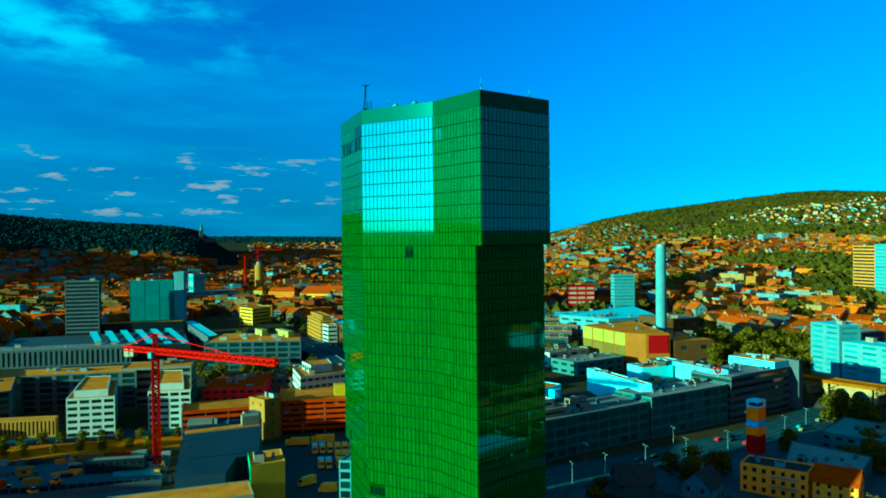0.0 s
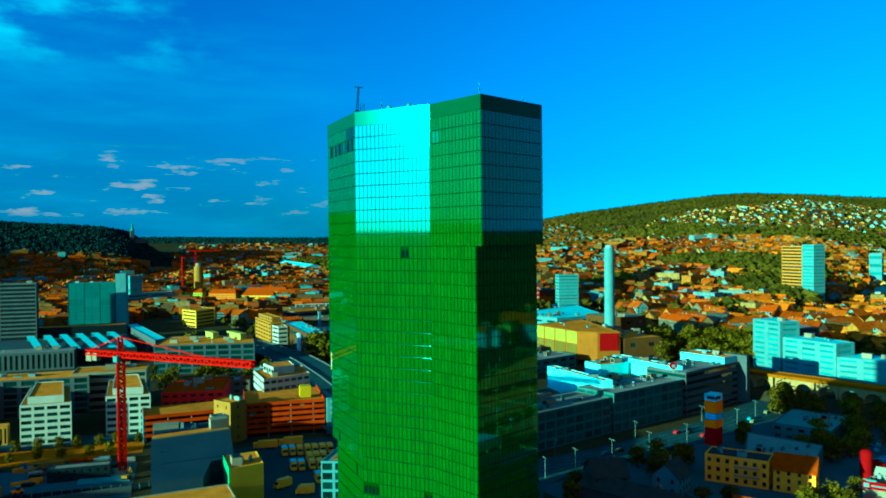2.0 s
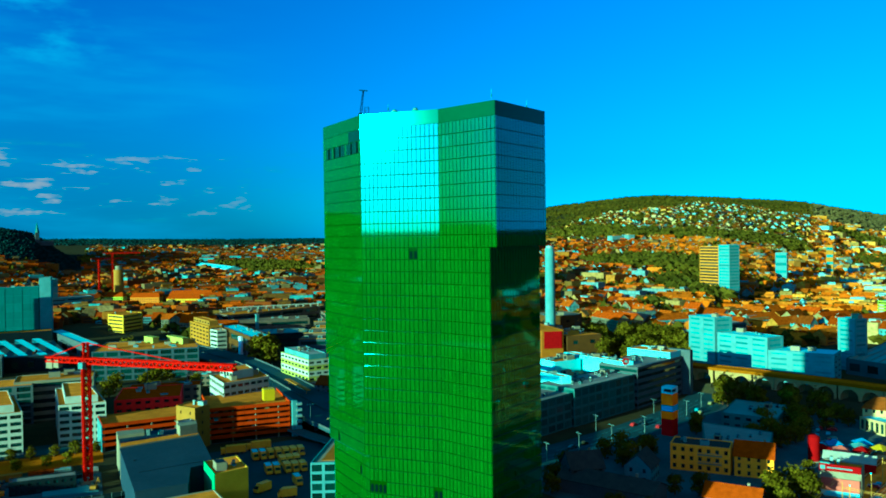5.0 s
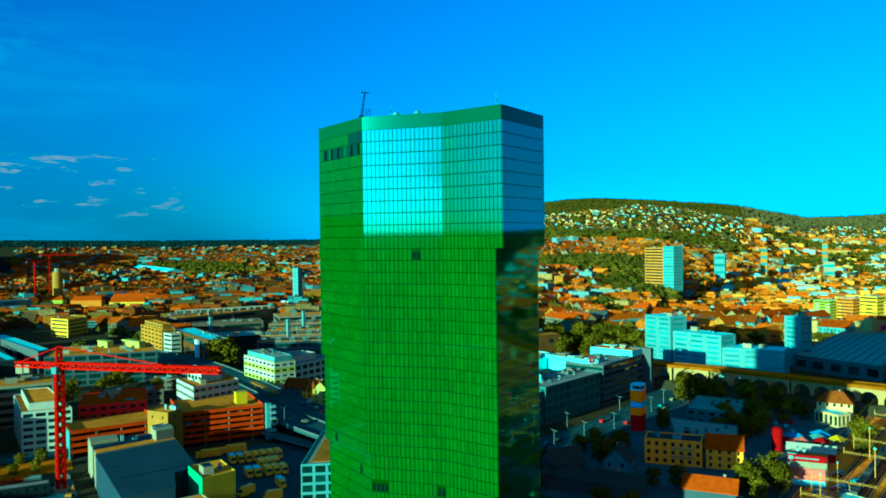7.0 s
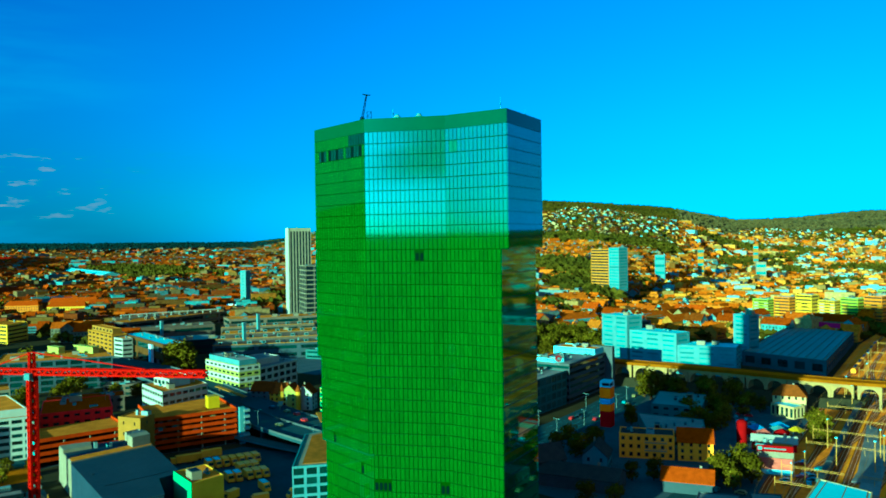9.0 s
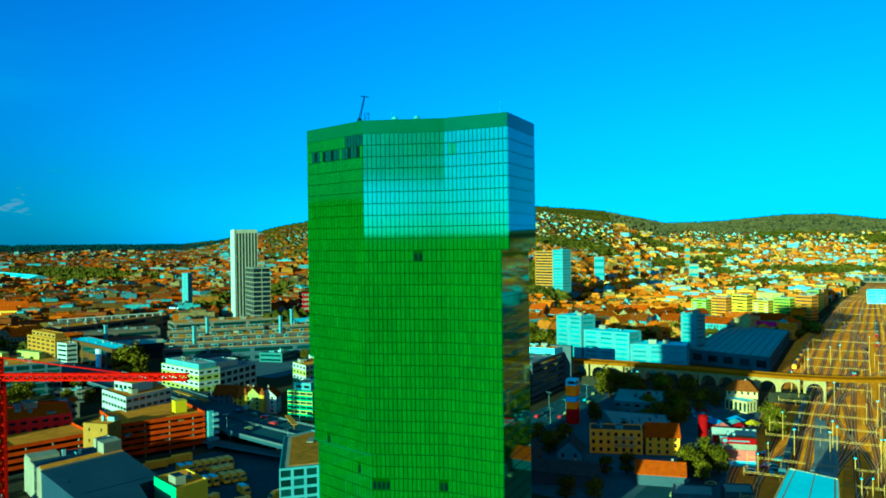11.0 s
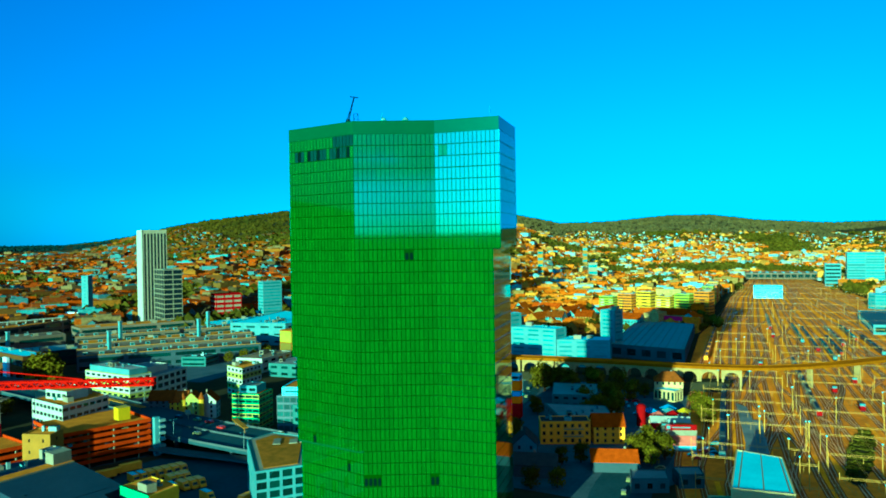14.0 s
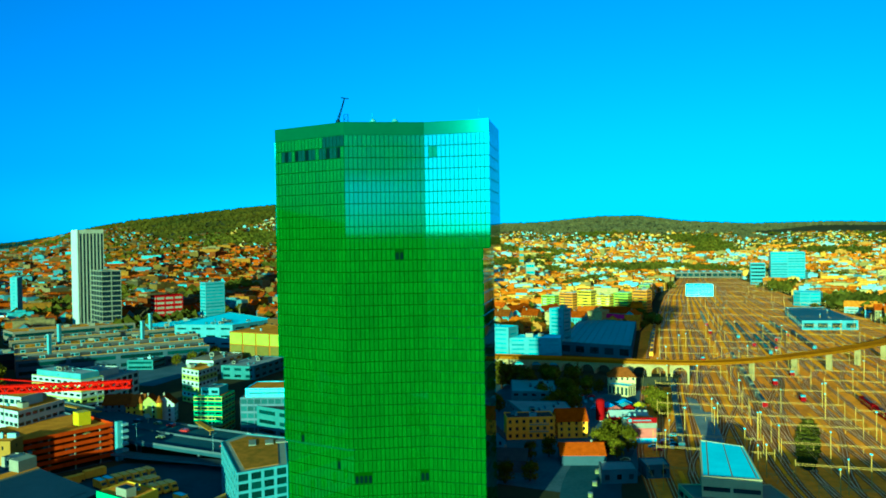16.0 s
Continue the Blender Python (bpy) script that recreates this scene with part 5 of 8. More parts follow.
sg = thing("roof_sign", "long red and white sign board on a roof", "sign", pose(227.5, 148, 9.2, 0, 0, -65))
g = Geo()
g.box((0, 0, 1.5), (13, 0.4, 2.4))
part("board", g.mesh("board", "red"), sg)
g = Geo()
g.box((0, -0.25, 1.5), (8.0, 0.12, 0.5))
g.box((-5.4, -0.25, 1.5), (1.6, 0.12, 1.4))
part("lettering_bar", g.mesh("lettering_bar", "white"), sg)
g = Geo()
for x in (-5, 0, 5):
    g.beam((x, 0.1, -0.2), (x, 0.1, 0.4), 0.2)
part("brackets", g.mesh("brackets", "steel"), sg)
po = thing("wall_poster", "pink and blue advertising poster on a wall", "poster", pose(227.4, 147.8, 0, 0, 0, -65.4))
g = Geo()
g.box((0, -0.3, 5.0), (12, 0.3, 4.4))
part("upper_sheet", g.mesh("upper_sheet", "pink"), po)
g = Geo()
g.box((0, -0.3, 1.8), (12, 0.3, 1.9))
part("lower_sheet", g.mesh("lower_sheet", "white_roof"), po)
py = thing("advertising_pylon", "tall pylon with stacked coloured sign boxes", "sign", pose(253, 240, 0))
for z0, z1, m in ((0.0, 7.5, "deep_red"), (7.7, 11.2, "amber"), (11.4, 14.0, "sky_blue"), (14.2, 19.4, "amber"), (19.6, 22.6, "bright_white")):
    g = Geo()
    g.box((0, 0, (z0 + z1) / 2), (6.2, 5.4, z1 - z0), 15)
    part("sign_box", g.mesh("sign_box", m), py)
g = Geo()
g.box((-2.8, -1.1, 21.1), (0.3, 3.6, 1.4), 15)
g.box((-0.4, -2.8, 21.1), (4.2, 0.3, 1.4), 15)
part("lettering_bar", g.mesh("lettering_bar", "dark"), py)

# white slab blocks beyond the viaduct
block("white_block", "tall white slab block with window strips", "apartment building", [(413, 347), (410, 324), (424, 320), (430, 343)], 36.5, 11, 12, (0.72, 0.4), "white", "white_roof", 2, "white slab blocks", pane="pale_glass")
block("white_block", "white slab block with window strips", "apartment building", [(410, 322), (409, 285), (424, 283), (428, 318)], 27, 8, 12, (0.72, 0.4), "white", "white_roof", 3, "white slab blocks", pane="pale_glass")
block("white_block", "lower white slab block with window strips", "apartment building", [(408, 284), (420, 248), (440, 254), (428, 290)], 19.5, 6, 12, (0.72, 0.4), "white", "white_roof", 2, "white slab blocks", pane="pale_glass")
block("white_tower", "slim white residential tower", "apartment building", [(485, 279), (482, 266), (493, 263), (497, 276)], 35, 11, 14, (0.72, 0.45), "white", "white_roof", 1, pane="pale_glass")
block("rear_block", "grey apartment block among trees", "apartment building", [(470, 380), (465, 350), (482, 346), (490, 376)], 26, 8, 12, (0.8, 0.4), "concrete", "grey_roof", 2)
b = block("depot_hall", "wide low depot hall with dark ribbed roof", "depot", [(470, 266), (462, 206), (632, 240), (650, 300)], 10, 1, 12, (0.6, 0.5), "concrete", "metal_roof", 0)
for k in range(10):
    # raised seams along the roof
    t = (k + 0.5) / 10
    p, q = Vector((462, 206)).lerp(Vector((470, 266)), t), Vector((632, 240)).lerp(Vector((650, 300)), t)
    c = Vector(((470 + 462 + 632 + 650) / 4, (266 + 206 + 240 + 300) / 4))
    p, q = p.lerp(q, 0.02) - c, p.lerp(q, 0.98) - c
    g = Geo()
    g.beam((p.x, p.y, 10.4), (q.x, q.y, 10.4), 0.9)
    part("roof_seam", g.mesh("roof_seam", "metal_roof"), b)
sg = thing("sign_band", "long magenta sign band above the depot roof", "sign", pose(652, 272, 0, 0, 0, -105))
g = Geo()
for x in (-14, 0, 14):
    g.beam((x, 0, 0), (x, 0, 12), 0.5)
part("posts", g.mesh("posts", "steel"), sg, kind="stuff")
g = Geo()
g.box((0, 0, 13), (34, 0.8, 4.2))
part("panel", g.mesh("panel", "poster_red"), sg)
b = block("depot_hall", "low depot hall with blue roof beside tracks", "depot", [(842, 116), (700, 95), (716, 46), (855, 76)], 9, 1, 14, (0.7, 0.5), "white", "depot_roof", 0)
# hall roof beside the tracks below the tower
b = block("track_hall", "white metal-roofed hall beside the tracks", "hall", [(184, 117), (181, 101), (142, 92), (139, 110)], 15.5, 2, 9, (0.9, 0.2), "cream", "white_roof", 0, parapet=0.3)
g = Geo()
g.face([(22, 9.8, 15.66), (19.5, -3.0, 15.66), (-17.6, -11.4, 15.66), (-20.6, 3.4, 15.66)])
part("roof_sheet", g.mesh("roof_sheet", "pale"), b, "blue-grey standing seam roof sheet")
for f in (0.26, 0.74):
    p0, p1 = Vector((22, 9.8)).lerp(Vector((19.5, -3.0)), f), Vector((-20.6, 3.4)).lerp(Vector((-17.6, -11.4)), f)
    q = (Vector((19.5, -3.0)) - Vector((22, 9.8))) * 0.225
    r = (Vector((-17.6, -11.4)) - Vector((-20.6, 3.4))) * 0.225
    g = Geo()
    g.face([(*(p0 - q), 15.7), (*(p0 + q), 15.7), (*(p1 + r), 15.7), (*(p1 - r), 15.7)])
    part("roof_panel", g.mesh("roof_panel", "white_roof"), b)
block("track_podium", "broad station podium with pale deck", "station building", [(148, 119), (160, 91), (147, 84), (128, 108)], 9.0, 2, 6, (0.85, 0.5), "cream", "pale", 3)

# ---- roads, bridge and railway ----
g = Geo()
ribbon(curve([(60, 120), (110, 190), (150, 243), (205, 250), (262, 257), (326, 273), (420, 320)]), 24, 0.02, g)
tagged(new("road", g.mesh("road", "asphalt")), "wide dark asphalt road with lane marks", "road", kind="structure")
g = Geo()
ribbon(curve([(-10, 60), (90, 120), (150, 150), (215, 160)]), 22, 0.03, g)
tagged(new("road", g.mesh("road", "asphalt")), "dark asphalt road beside the tower", "road", kind="structure")
sheet("court", [(226, 560), (243, 470), (330, 490), (352, 512), (240, 580)], 0.015, "paving", "dark paved court between sheds", "yard")
sheet("back_yard", [(150, 150), (215, 128), (345, 160), (352, 250), (330, 262), (262, 247), (205, 240), (150, 232)], 0.008, "paving", "dark paved yard between shaded houses", "yard")
sheet("yard", [(60, 345), (110, 342), (125, 300), (105, 240), (60, 235), (44, 262), (60, 290)], 0.02, "asphalt", "dark asphalt truck yard", "yard")
sheet("building_site", [(-70, 300), (18, 300), (26, 345), (-60, 366)], 0.02, "paving", "grey building site with site huts", "building site")
sheet("track_strip", [(-80, 372), (30, 360), (34, 380), (-80, 402)], 0.02, "dirt", "brown strip of earth and track", "ground")
sheet("street", [(-80, 403), (34, 384), (46, 400), (-80, 420)], 0.02, "asphalt", "street in front of the white offices", "road")
lines = Geo()
for off in (-7.5, -3.7, 0.0, 3.7, 7.5):
    pts = curve([(60, 120), (110, 190), (150, 243), (205, 250), (262, 257), (326, 273)], 6)
    for k in range(0, len(pts) - 1, 1 if off == 0 else 2):
        a, b = Vector(pts[k]), Vector(pts[k + 1])
        n = Vector((-(b - a).y, (b - a).x)).normalized() * off
        ribbon([tuple(a + n), tuple(b + n)], 0.22, 0.04, lines)
tagged(new("lane_marks", lines.mesh("lane_marks", "white")), "white painted lane marks", "road marking", kind="structure")


def make_bridge():
    ob = thing("road_bridge", "concrete road bridge with lamps and low barriers", "bridge", pose(135, 380, 0))
    o = Vector((135, 380))
    pts = [tuple(Vector(p) - o) for p in curve([(134, 255), (133, 300), (134, 350), (140, 400), (150, 480), (156, 560), (157, 650), (150, 760)], 12)]
    z = [7.0 if p[1] < 160 else 7.0 * max(0.02, 1 - (p[1] - 160) / 200) for p in pts]
    g = Geo()
    ribbon(pts, 31, z, g, thick=1.2)
    part("deck", g.mesh("deck", "asphalt"), ob)
    for s in (-15.3, 0.0, 15.3):
        g = Geo()
        line = []
        for k, p in enumerate(pts):
            a, b = Vector(pts[max(0, k - 1)]), Vector(pts[min(len(pts) - 1, k + 1)])
            n = Vector((-(b - a).y, (b - a).x)).normalized() * s
            line.append((p[0] + n.x, p[1] + n.y))
        ribbon(line, 0.35, [v + 0.9 for v in z], g, thick=1.0)
        part("barrier", g.mesh("barrier", "concrete"), ob)
    for k in range(1, 16, 3):
        p = pts[k]
        for s in (-9, 9):
            g = Geo()
            g.box((p[0] + s, p[1], 2.9), (2.2, 1.2, 5.8))
            part("pier", g.mesh("pier", "concrete"), ob)
    for a, b, m in (((4, -60), (14, -42), "yellow"), ((-9, 0), (-6, 20), "white"), ((10, 20), (15, 60), "yellow"), ((-13, -12), (-12, -4), "green_panel"), ((10, -14), (16, -6), "pale")):
        g = Geo()
        v = Vector(b) - Vector(a)
        g.box(((a[0] + b[0]) / 2, (a[1] + b[1]) / 2, 9.6), (v.length, 2.6, 0.35), math.degrees(math.atan2(v.y, v.x)))
        for t in (0.1, 0.9):
            c = Vector(a).lerp(Vector(b), t)
            g.beam((*c, 6.9), (*c, 9.5), 0.25)
        part("stop_shelter", g.mesh("stop_shelter", m), ob, "flat-roofed tram stop shelter")
    g = Geo()
    ribbon([tuple(Vector(p) - o) for p in curve([(122, 260), (119, 300), (113, 340), (112, 380)], 8)], 6, 3.4, g, thick=0.8)
    part("ramp", g.mesh("ramp", "concrete"), ob)


make_bridge()


def street_lamp(x, y, z=0.0, rz=0):
    ob = thing("street_lamp", "tall grey street lamp with twin arms", "street lamp", pose(x, y, z, 0, 0, rz) @ Matrix.Scale(0.7, 4), "street lamps")
    if "lamp" not in UNIT:
        g = Geo()
        g.cone((0, 0, 0), 0.16, 0.10, 11, 6)
        a = Geo()
        a.beam((-2.2, 0, 11), (2.2, 0, 11), 0.14)
        l = Geo()
        l.box((0, 0, 10.95), (1.2, 0.5, 0.22))
        UNIT["lamp"] = (g.mesh("pole", "steel"), a.mesh("arm", "steel"), l.mesh("lantern", "white"))
    pole, arm, lantern = UNIT["lamp"]
    part("pole", pole, ob)
    arm = part("arm", arm, ob)
    for s in (-2.2, 2.2):
        part("lantern", lantern, arm, at=pose(s, 0, 0))


for x, y in ((160, 240), (178, 244), (200, 247), (222, 248), (246, 249), (268, 253), (290, 258), (312, 265), (180, 260), (230, 265), (280, 271)):
    street_lamp(x, y, 0, 80)
for x, y in ((119, 300), (119.5, 345), (150, 330), (153, 372), (128, 410), (160, 420)):
    street_lamp(x, y, 7.0, 0)

# ---- railway ----
UPPER = [(120, 118), (200, 143), (330, 168), (460, 192), (700, 236), (1100, 300), (1700, 372)]
LOWER = [(120, -150), (200, -120), (330, -75), (460, -45), (700, 5), (1100, 110), (1700, 262)]
SOUTH = [(120, 42), (200, 36), (460, 8), (700, -12), (900, 58), (1100, 110), (1700, 262)]
sheet("rail_yard", UPPER + SOUTH[::-1], 0.03, "ballast", "orange-brown gravel railway yard", "rail yard")


sheet("rail_siding", [(440, 188.5), (456, 201), (634, 236), (720, 246), (720, 239.5), (460, 192.2)], 0.026, "ballast", "orange-brown gravel siding beside the depot", "rail yard")


def track_line(v, wob=0.0, x0=120, x1=1700):
    """A track's points; v runs from the northern edge of the yard to the southern."""
    out = []
    for x in np.arange(x0, x1, 24.0):
        yu, yl = table(UPPER, x), table(LOWER, x)
        y = yu + (yl - yu) * (v + wob * math.sin((x - 150) / 190 + v * 9))
        if y > table(SOUTH, x) + 2:
            out.append((float(x), y))
    return out


rails, beds, wires, walks = Geo(), Geo(), Geo(), Geo()
wr = random.Random(31)
for k in range(29):
    # trodden gravel walkways between the tracks, broken here and there
    x0 = 120 + wr.uniform(0, 120)
    while x0 < 1500:
        x1 = x0 + wr.uniform(60, 320)
        pts = track_line(0.051 + k * 0.032, 0.012 * math.sin((k + 0.5) * 1.7), x0, x1)
        if len(pts) > 2 and wr.random() < (0.75 if x0 < 430 else 0.95):
            ribbon(pts, wr.uniform(0.8, 2.4) * (1.0 if x0 < 430 else 1.8), 0.05, walks)
        x0 = x1 + wr.uniform(20, 160)
tagged(new("walkways", walks.mesh("walkways", "walkway")), "pale gravel walkways between the tracks", "walkway", kind="stuff")
for k in range(-1, 30):
    v = 0.035 + k * 0.032
    pts = track_line(v, 0.012 * math.sin(k * 1.7))
    ribbon(pts, 2.9, 0.06, beds)
    for s in (-0.75, 0.75):
        ribbon([(x, y + s) for x, y in pts], 0.17, 0.22, rails, thick=0.15)
    ribbon(pts, 0.06, 6.4, wires, thick=0.06)
    ribbon(pts, 0.05, 7.4, wires, thick=0.05)
xr = random.Random(12)
for k in range(130):
    # crossovers from one track to another
    v, x0, run = 0.035 + xr.randrange(24) * 0.032, 170 * 1.045 ** (k * 0.375), xr.uniform(70, 210)
    x0 += xr.uniform(-20, 20)
    dv = xr.choice((-2, -1, 1, 2, 3)) * 0.032
    pts = []
    for j in range(9):
        t = j / 8
        x = x0 + run * t
        yu, yl = table(UPPER, x), table(LOWER, x)
        pts.append((x, yu + (yl - yu) * (v + dv * t * t * (3 - 2 * t))))
    if min(y - table(SOUTH, x) for x, y in pts) < 3 or not 0.03 < v + dv < 0.97:
        continue
    ribbon(pts, 2.9, 0.075, beds)
    for s in (-0.75, 0.75):
        ribbon([(x, y + s) for x, y in pts], 0.17, 0.24, rails, thick=0.15)
tagged(new("overhead_wires", wires.mesh("overhead_wires", "mast")), "thin overhead wires above the tracks", "wires", kind="stuff")
tagged(new("track_beds", beds.mesh("track_beds", "sleeper")), "brown sleeper beds under the rails", "railway track", kind="stuff")
tagged(new("rails", rails.mesh("rails", "rail")), "many parallel steel rails curving away", "rails", kind="stuff")


def gantry(x, y, span, rz, h=9.0):
    ob = thing("catenary_gantry", "pale steel catenary gantry across the tracks", "gantry", pose(x, y, 0, 0, 0, rz), "catenary gantries")
    key = ("gantry", round(span))
    if key not in UNIT:
        b = Geo()
        for z in (h - 0.6, h):
            b.beam((0, -span / 2, z), (0, span / 2, z), 0.1)
        n = max(4, int(span / 3))
        for k in range(n):
            b.beam((0, -span / 2 + k * span / n, h - 0.6 + 0.6 * (k % 2)), (0, -span / 2 + (k + 1) * span / n, h - 0.6 + 0.6 * ((k + 1) % 2)), 0.05)
        for k in range(int(span / 9)):
            b.beam((0, -span / 2 + 5 + k * 9, h - 1), (0, -span / 2 + 5 + k * 9, h - 3), 0.12)
            b.box((0.5, -span / 2 + 5 + k * 9, h - 2.6), (1.2, 0.15, 0.15))
        p = Geo()
        p.beam((0, 0, 0), (0, 0, h + 1.5), 0.19)
        UNIT[key] = (b.mesh("beam", "mast"), p.mesh("post", "mast"))
    b, p = UNIT[key]
    part("beam", b, ob)
    part("post", p, ob, at=pose(0, -span / 2, 0))
    part("post", p, ob, at=pose(0, span / 2, 0))


rng = random.Random(4)
for i, x in enumerate((176, 200, 226, 250, 276, 305, 340, 372, 408, 448, 488, 535, 590, 665, 745, 830, 920, 1010, 1110, 1220, 1340, 1480)):
    yu, yl = table(UPPER, x), table(LOWER, x)
    width = yu - yl
    n = max(2, round(width / 52))
    for j in range(n):
        if yu - 4 - (width - 8) * (j + 0.7) / n < table(SOUTH, x):
            continue
        gantry(x + rng.uniform(-9, 9), yu - 4 - (width - 8) * (j + 0.5) / n, round(width / n * 0.86 / 4) * 4, 10)
for i in range(84):
    x = 175 * (1.024 ** i) * rng.uniform(0.97, 1.03)
    if x > 1300:
        continue
    yu, yl = table(UPPER, x), table(LOWER, x)
    y = yu - 6 - rng.random() * (yu - table(SOUTH, x) - 12)
    m = thing("signal_mast", "slim steel mast with cross arm beside tracks", "mast", pose(x, y, 0, 0, 0, rng.uniform(0, 180)), "masts in the rail yard")
    if "mast" not in UNIT:
        a = Geo()
        a.cone((0, 0, 0), 0.22, 0.14, 13, 6)
        c = Geo()
        c.beam((-0.7, 0, 12.9), (0.7, 0, 12.9), 0.14)
        c.box((0, 0, 12.9), (0.8, 0.4, 0.45))
        UNIT["mast"] = (a.mesh("pole", "mast"), c.mesh("lamp_head", "white_roof"))
    part("pole", UNIT["mast"][0], m)
    part("lamp_head", UNIT["mast"][1], m)


def train(v, x0, n, body, label="", nose_mat="red"):
    """Coaches along a track from x0 eastwards."""
    ob = None
    for k in range(n):
        xa = x0 + k * 26.0
        yu, yl = table(UPPER, xa), table(LOWER, xa)
        yu2, yl2 = table(UPPER, xa + 25), table(LOWER, xa + 25)
        ya, yb = yu + (yl - yu) * v, yu2 + (yl2 - yu2) * v
        a = math.degrees(math.atan2(yb - ya, 25))
        ob = thing("railway_coach", label, "train coach", pose(xa + 12.5, (ya + yb) / 2, 0.3, 0, 0, a), "trains in the yard")
        key = ("coach", body)
        if key not in UNIT:
            g = Geo()
            prof = [(-1.45, 0.9), (1.45, 0.9), (1.45, 3.1), (1.05, 3.75), (-1.05, 3.75), (-1.45, 3.1)]
            m = len(prof)
            for s in (-12.4, 12.4):
                g.face([(s, y, z) for y, z in (prof if s > 0 else prof[::-1])])
            for q in range(m):
                (y0, z0), (y1, z1) = prof[q], prof[(q + 1) % m]
                g.face([(-12.4, y0, z0), (-12.4, y1, z1), (12.4, y1, z1), (12.4, y0, z0)])
            w = Geo()
            for s in (-1.47, 1.47):
                w.box((0, s, 2.45), (22, 0.06, 0.8))
            bg = Geo()
            for s in (-8.5, 8.5):
                bg.box((s, 0, 0.45), (3.4, 2.2, 0.9))
            r = Geo()
            r.box((0, 0, 3.9), (13.0, 1.4, 0.35))
            UNIT[key] = (g.mesh("body", body), w.mesh("window_band", "window"), bg.mesh("bogie", "dark"), r.mesh("roof_unit", "dark"))
        shell, band, under, top = UNIT[key]
        hull = part("body", shell, ob)
        part("window_band", band, hull, "dark window band")
        part("roof_equipment", top, hull)
        part("underframe", under, ob)
        if k == 0:
            g = Geo()
            g.box((-12.55, 0, 2.1), (0.3, 2.7, 2.2))
            part("nose", g.mesh("nose", nose_mat), ob, "red train nose")


train(0.035 + 0.032 * 1, 222, 8, "concrete", label="dark grey passenger coach on the tracks", nose_mat="white")
train(0.035 + 0.032 * 7, 322, 7, "pale", label="pale passenger coach with a red nose")
train(0.035 + 0.032 * 14, 282, 3, "red", label="red passenger coach on the tracks")
train(0.035 + 0.032 * 10, 560, 6, "concrete", label="grey coach parked in the yard")
train(0.035 + 0.032 * 13, 600, 5, "pale", label="pale coach parked in the yard")
train(0.035 + 0.032 * 11, 520, 4, "slate", label="slate grey coach parked in the yard", nose_mat="white")
train(0.035 + 0.032 * 12, 545, 4, "concrete", label="grey coach parked in the yard")
train(0.003, 478, 6, "ochre", label="yellow goods wagon by the depot", nose_mat="ochre")
train(0.035 + 0.032 * 15, 640, 4, "slate", label="slate grey coach parked in the yard")
train(0.035 + 0.032 * 9, 610, 5, "slate", label="slate grey coach parked in the yard", nose_mat="white")
train(0.035 + 0.032 * 16, 560, 4, "concrete", label="grey coach parked in the yard", nose_mat="white")
train(0.035 + 0.032 * 6, 700, 5, "pale", label="pale coach parked in the yard")
for i, (x, k) in enumerate(((470, 4), (640, 6), (395, 9), (430, 11), (350, 10), (690, 15))):
    v = 0.035 + 0.032 * k
    yu, yl = table(UPPER, x), table(LOWER, x)
    c = thing("shunting_engine", "small red shunting engine", "locomotive", pose(x, yu + (yl - yu) * v, 0.3, 0, 0, 10), "engines in the yard")
    g = Geo()
    g.box((0, 0, 1.7), (7, 2.6, 2.2))
    part("body", g.mesh("body", "red"), c)
    g = Geo()
    g.box((-1.5, 0, 3.3), (2.6, 2.5, 1.2))
    part("cab", g.mesh("cab", "white"), c)
    g = Geo()
    g.box((0, 0, 0.4), (6, 2.0, 0.8))
    part("underframe", g.mesh("underframe", "dark"), c)
# platforms beside the hall
for top, poly in ((0.9, [(238, 124), (252, 126), (335, 146), (330, 140), (250, 117), (240, 116)]), (0.82, [(190, 112), (300, 132), (300, 127), (190, 104)])):
    g = Geo()
    g.prism(ccw(poly), 0.0, top)
    tagged(new("platform", g.mesh("platform", "grey_roof")), "grey concrete station platform", "platform", kind="structure")
pit = thing("scrub_patch", "dark overgrown oval patch in planted rows", "hedge", pose(259, 81.4, 0, 0, 0, 1))
pr = random.Random(8)
g = Geo()
for row in range(11):
    xc = -40 + row * 8.0
    half = 4.9 * math.sqrt(max(0.15, 1 - (xc / 46) ** 2))
    for k in range(46):
        x, y = xc + pr.uniform(-2.2, 2.2), pr.uniform(-half, half)
        g.box((x, y, pr.uniform(0.2, 1.0)), (pr.uniform(0.6, 1.4), pr.uniform(0.6, 1.4), pr.uniform(0.5, 0.9)), pr.uniform(0, 90))
part("foliage", g.mesh("foliage", "far_leaf"), pit)
g = Geo()
g.prism([(46 * math.cos(a * math.pi / 12), 4.9 * math.sin(a * math.pi / 12)) for a in range(24)], 0.24, 0.3)
part("bed", g.mesh("bed", "ground"), pit)

# ---- the viaduct ----
VZ = 13.5


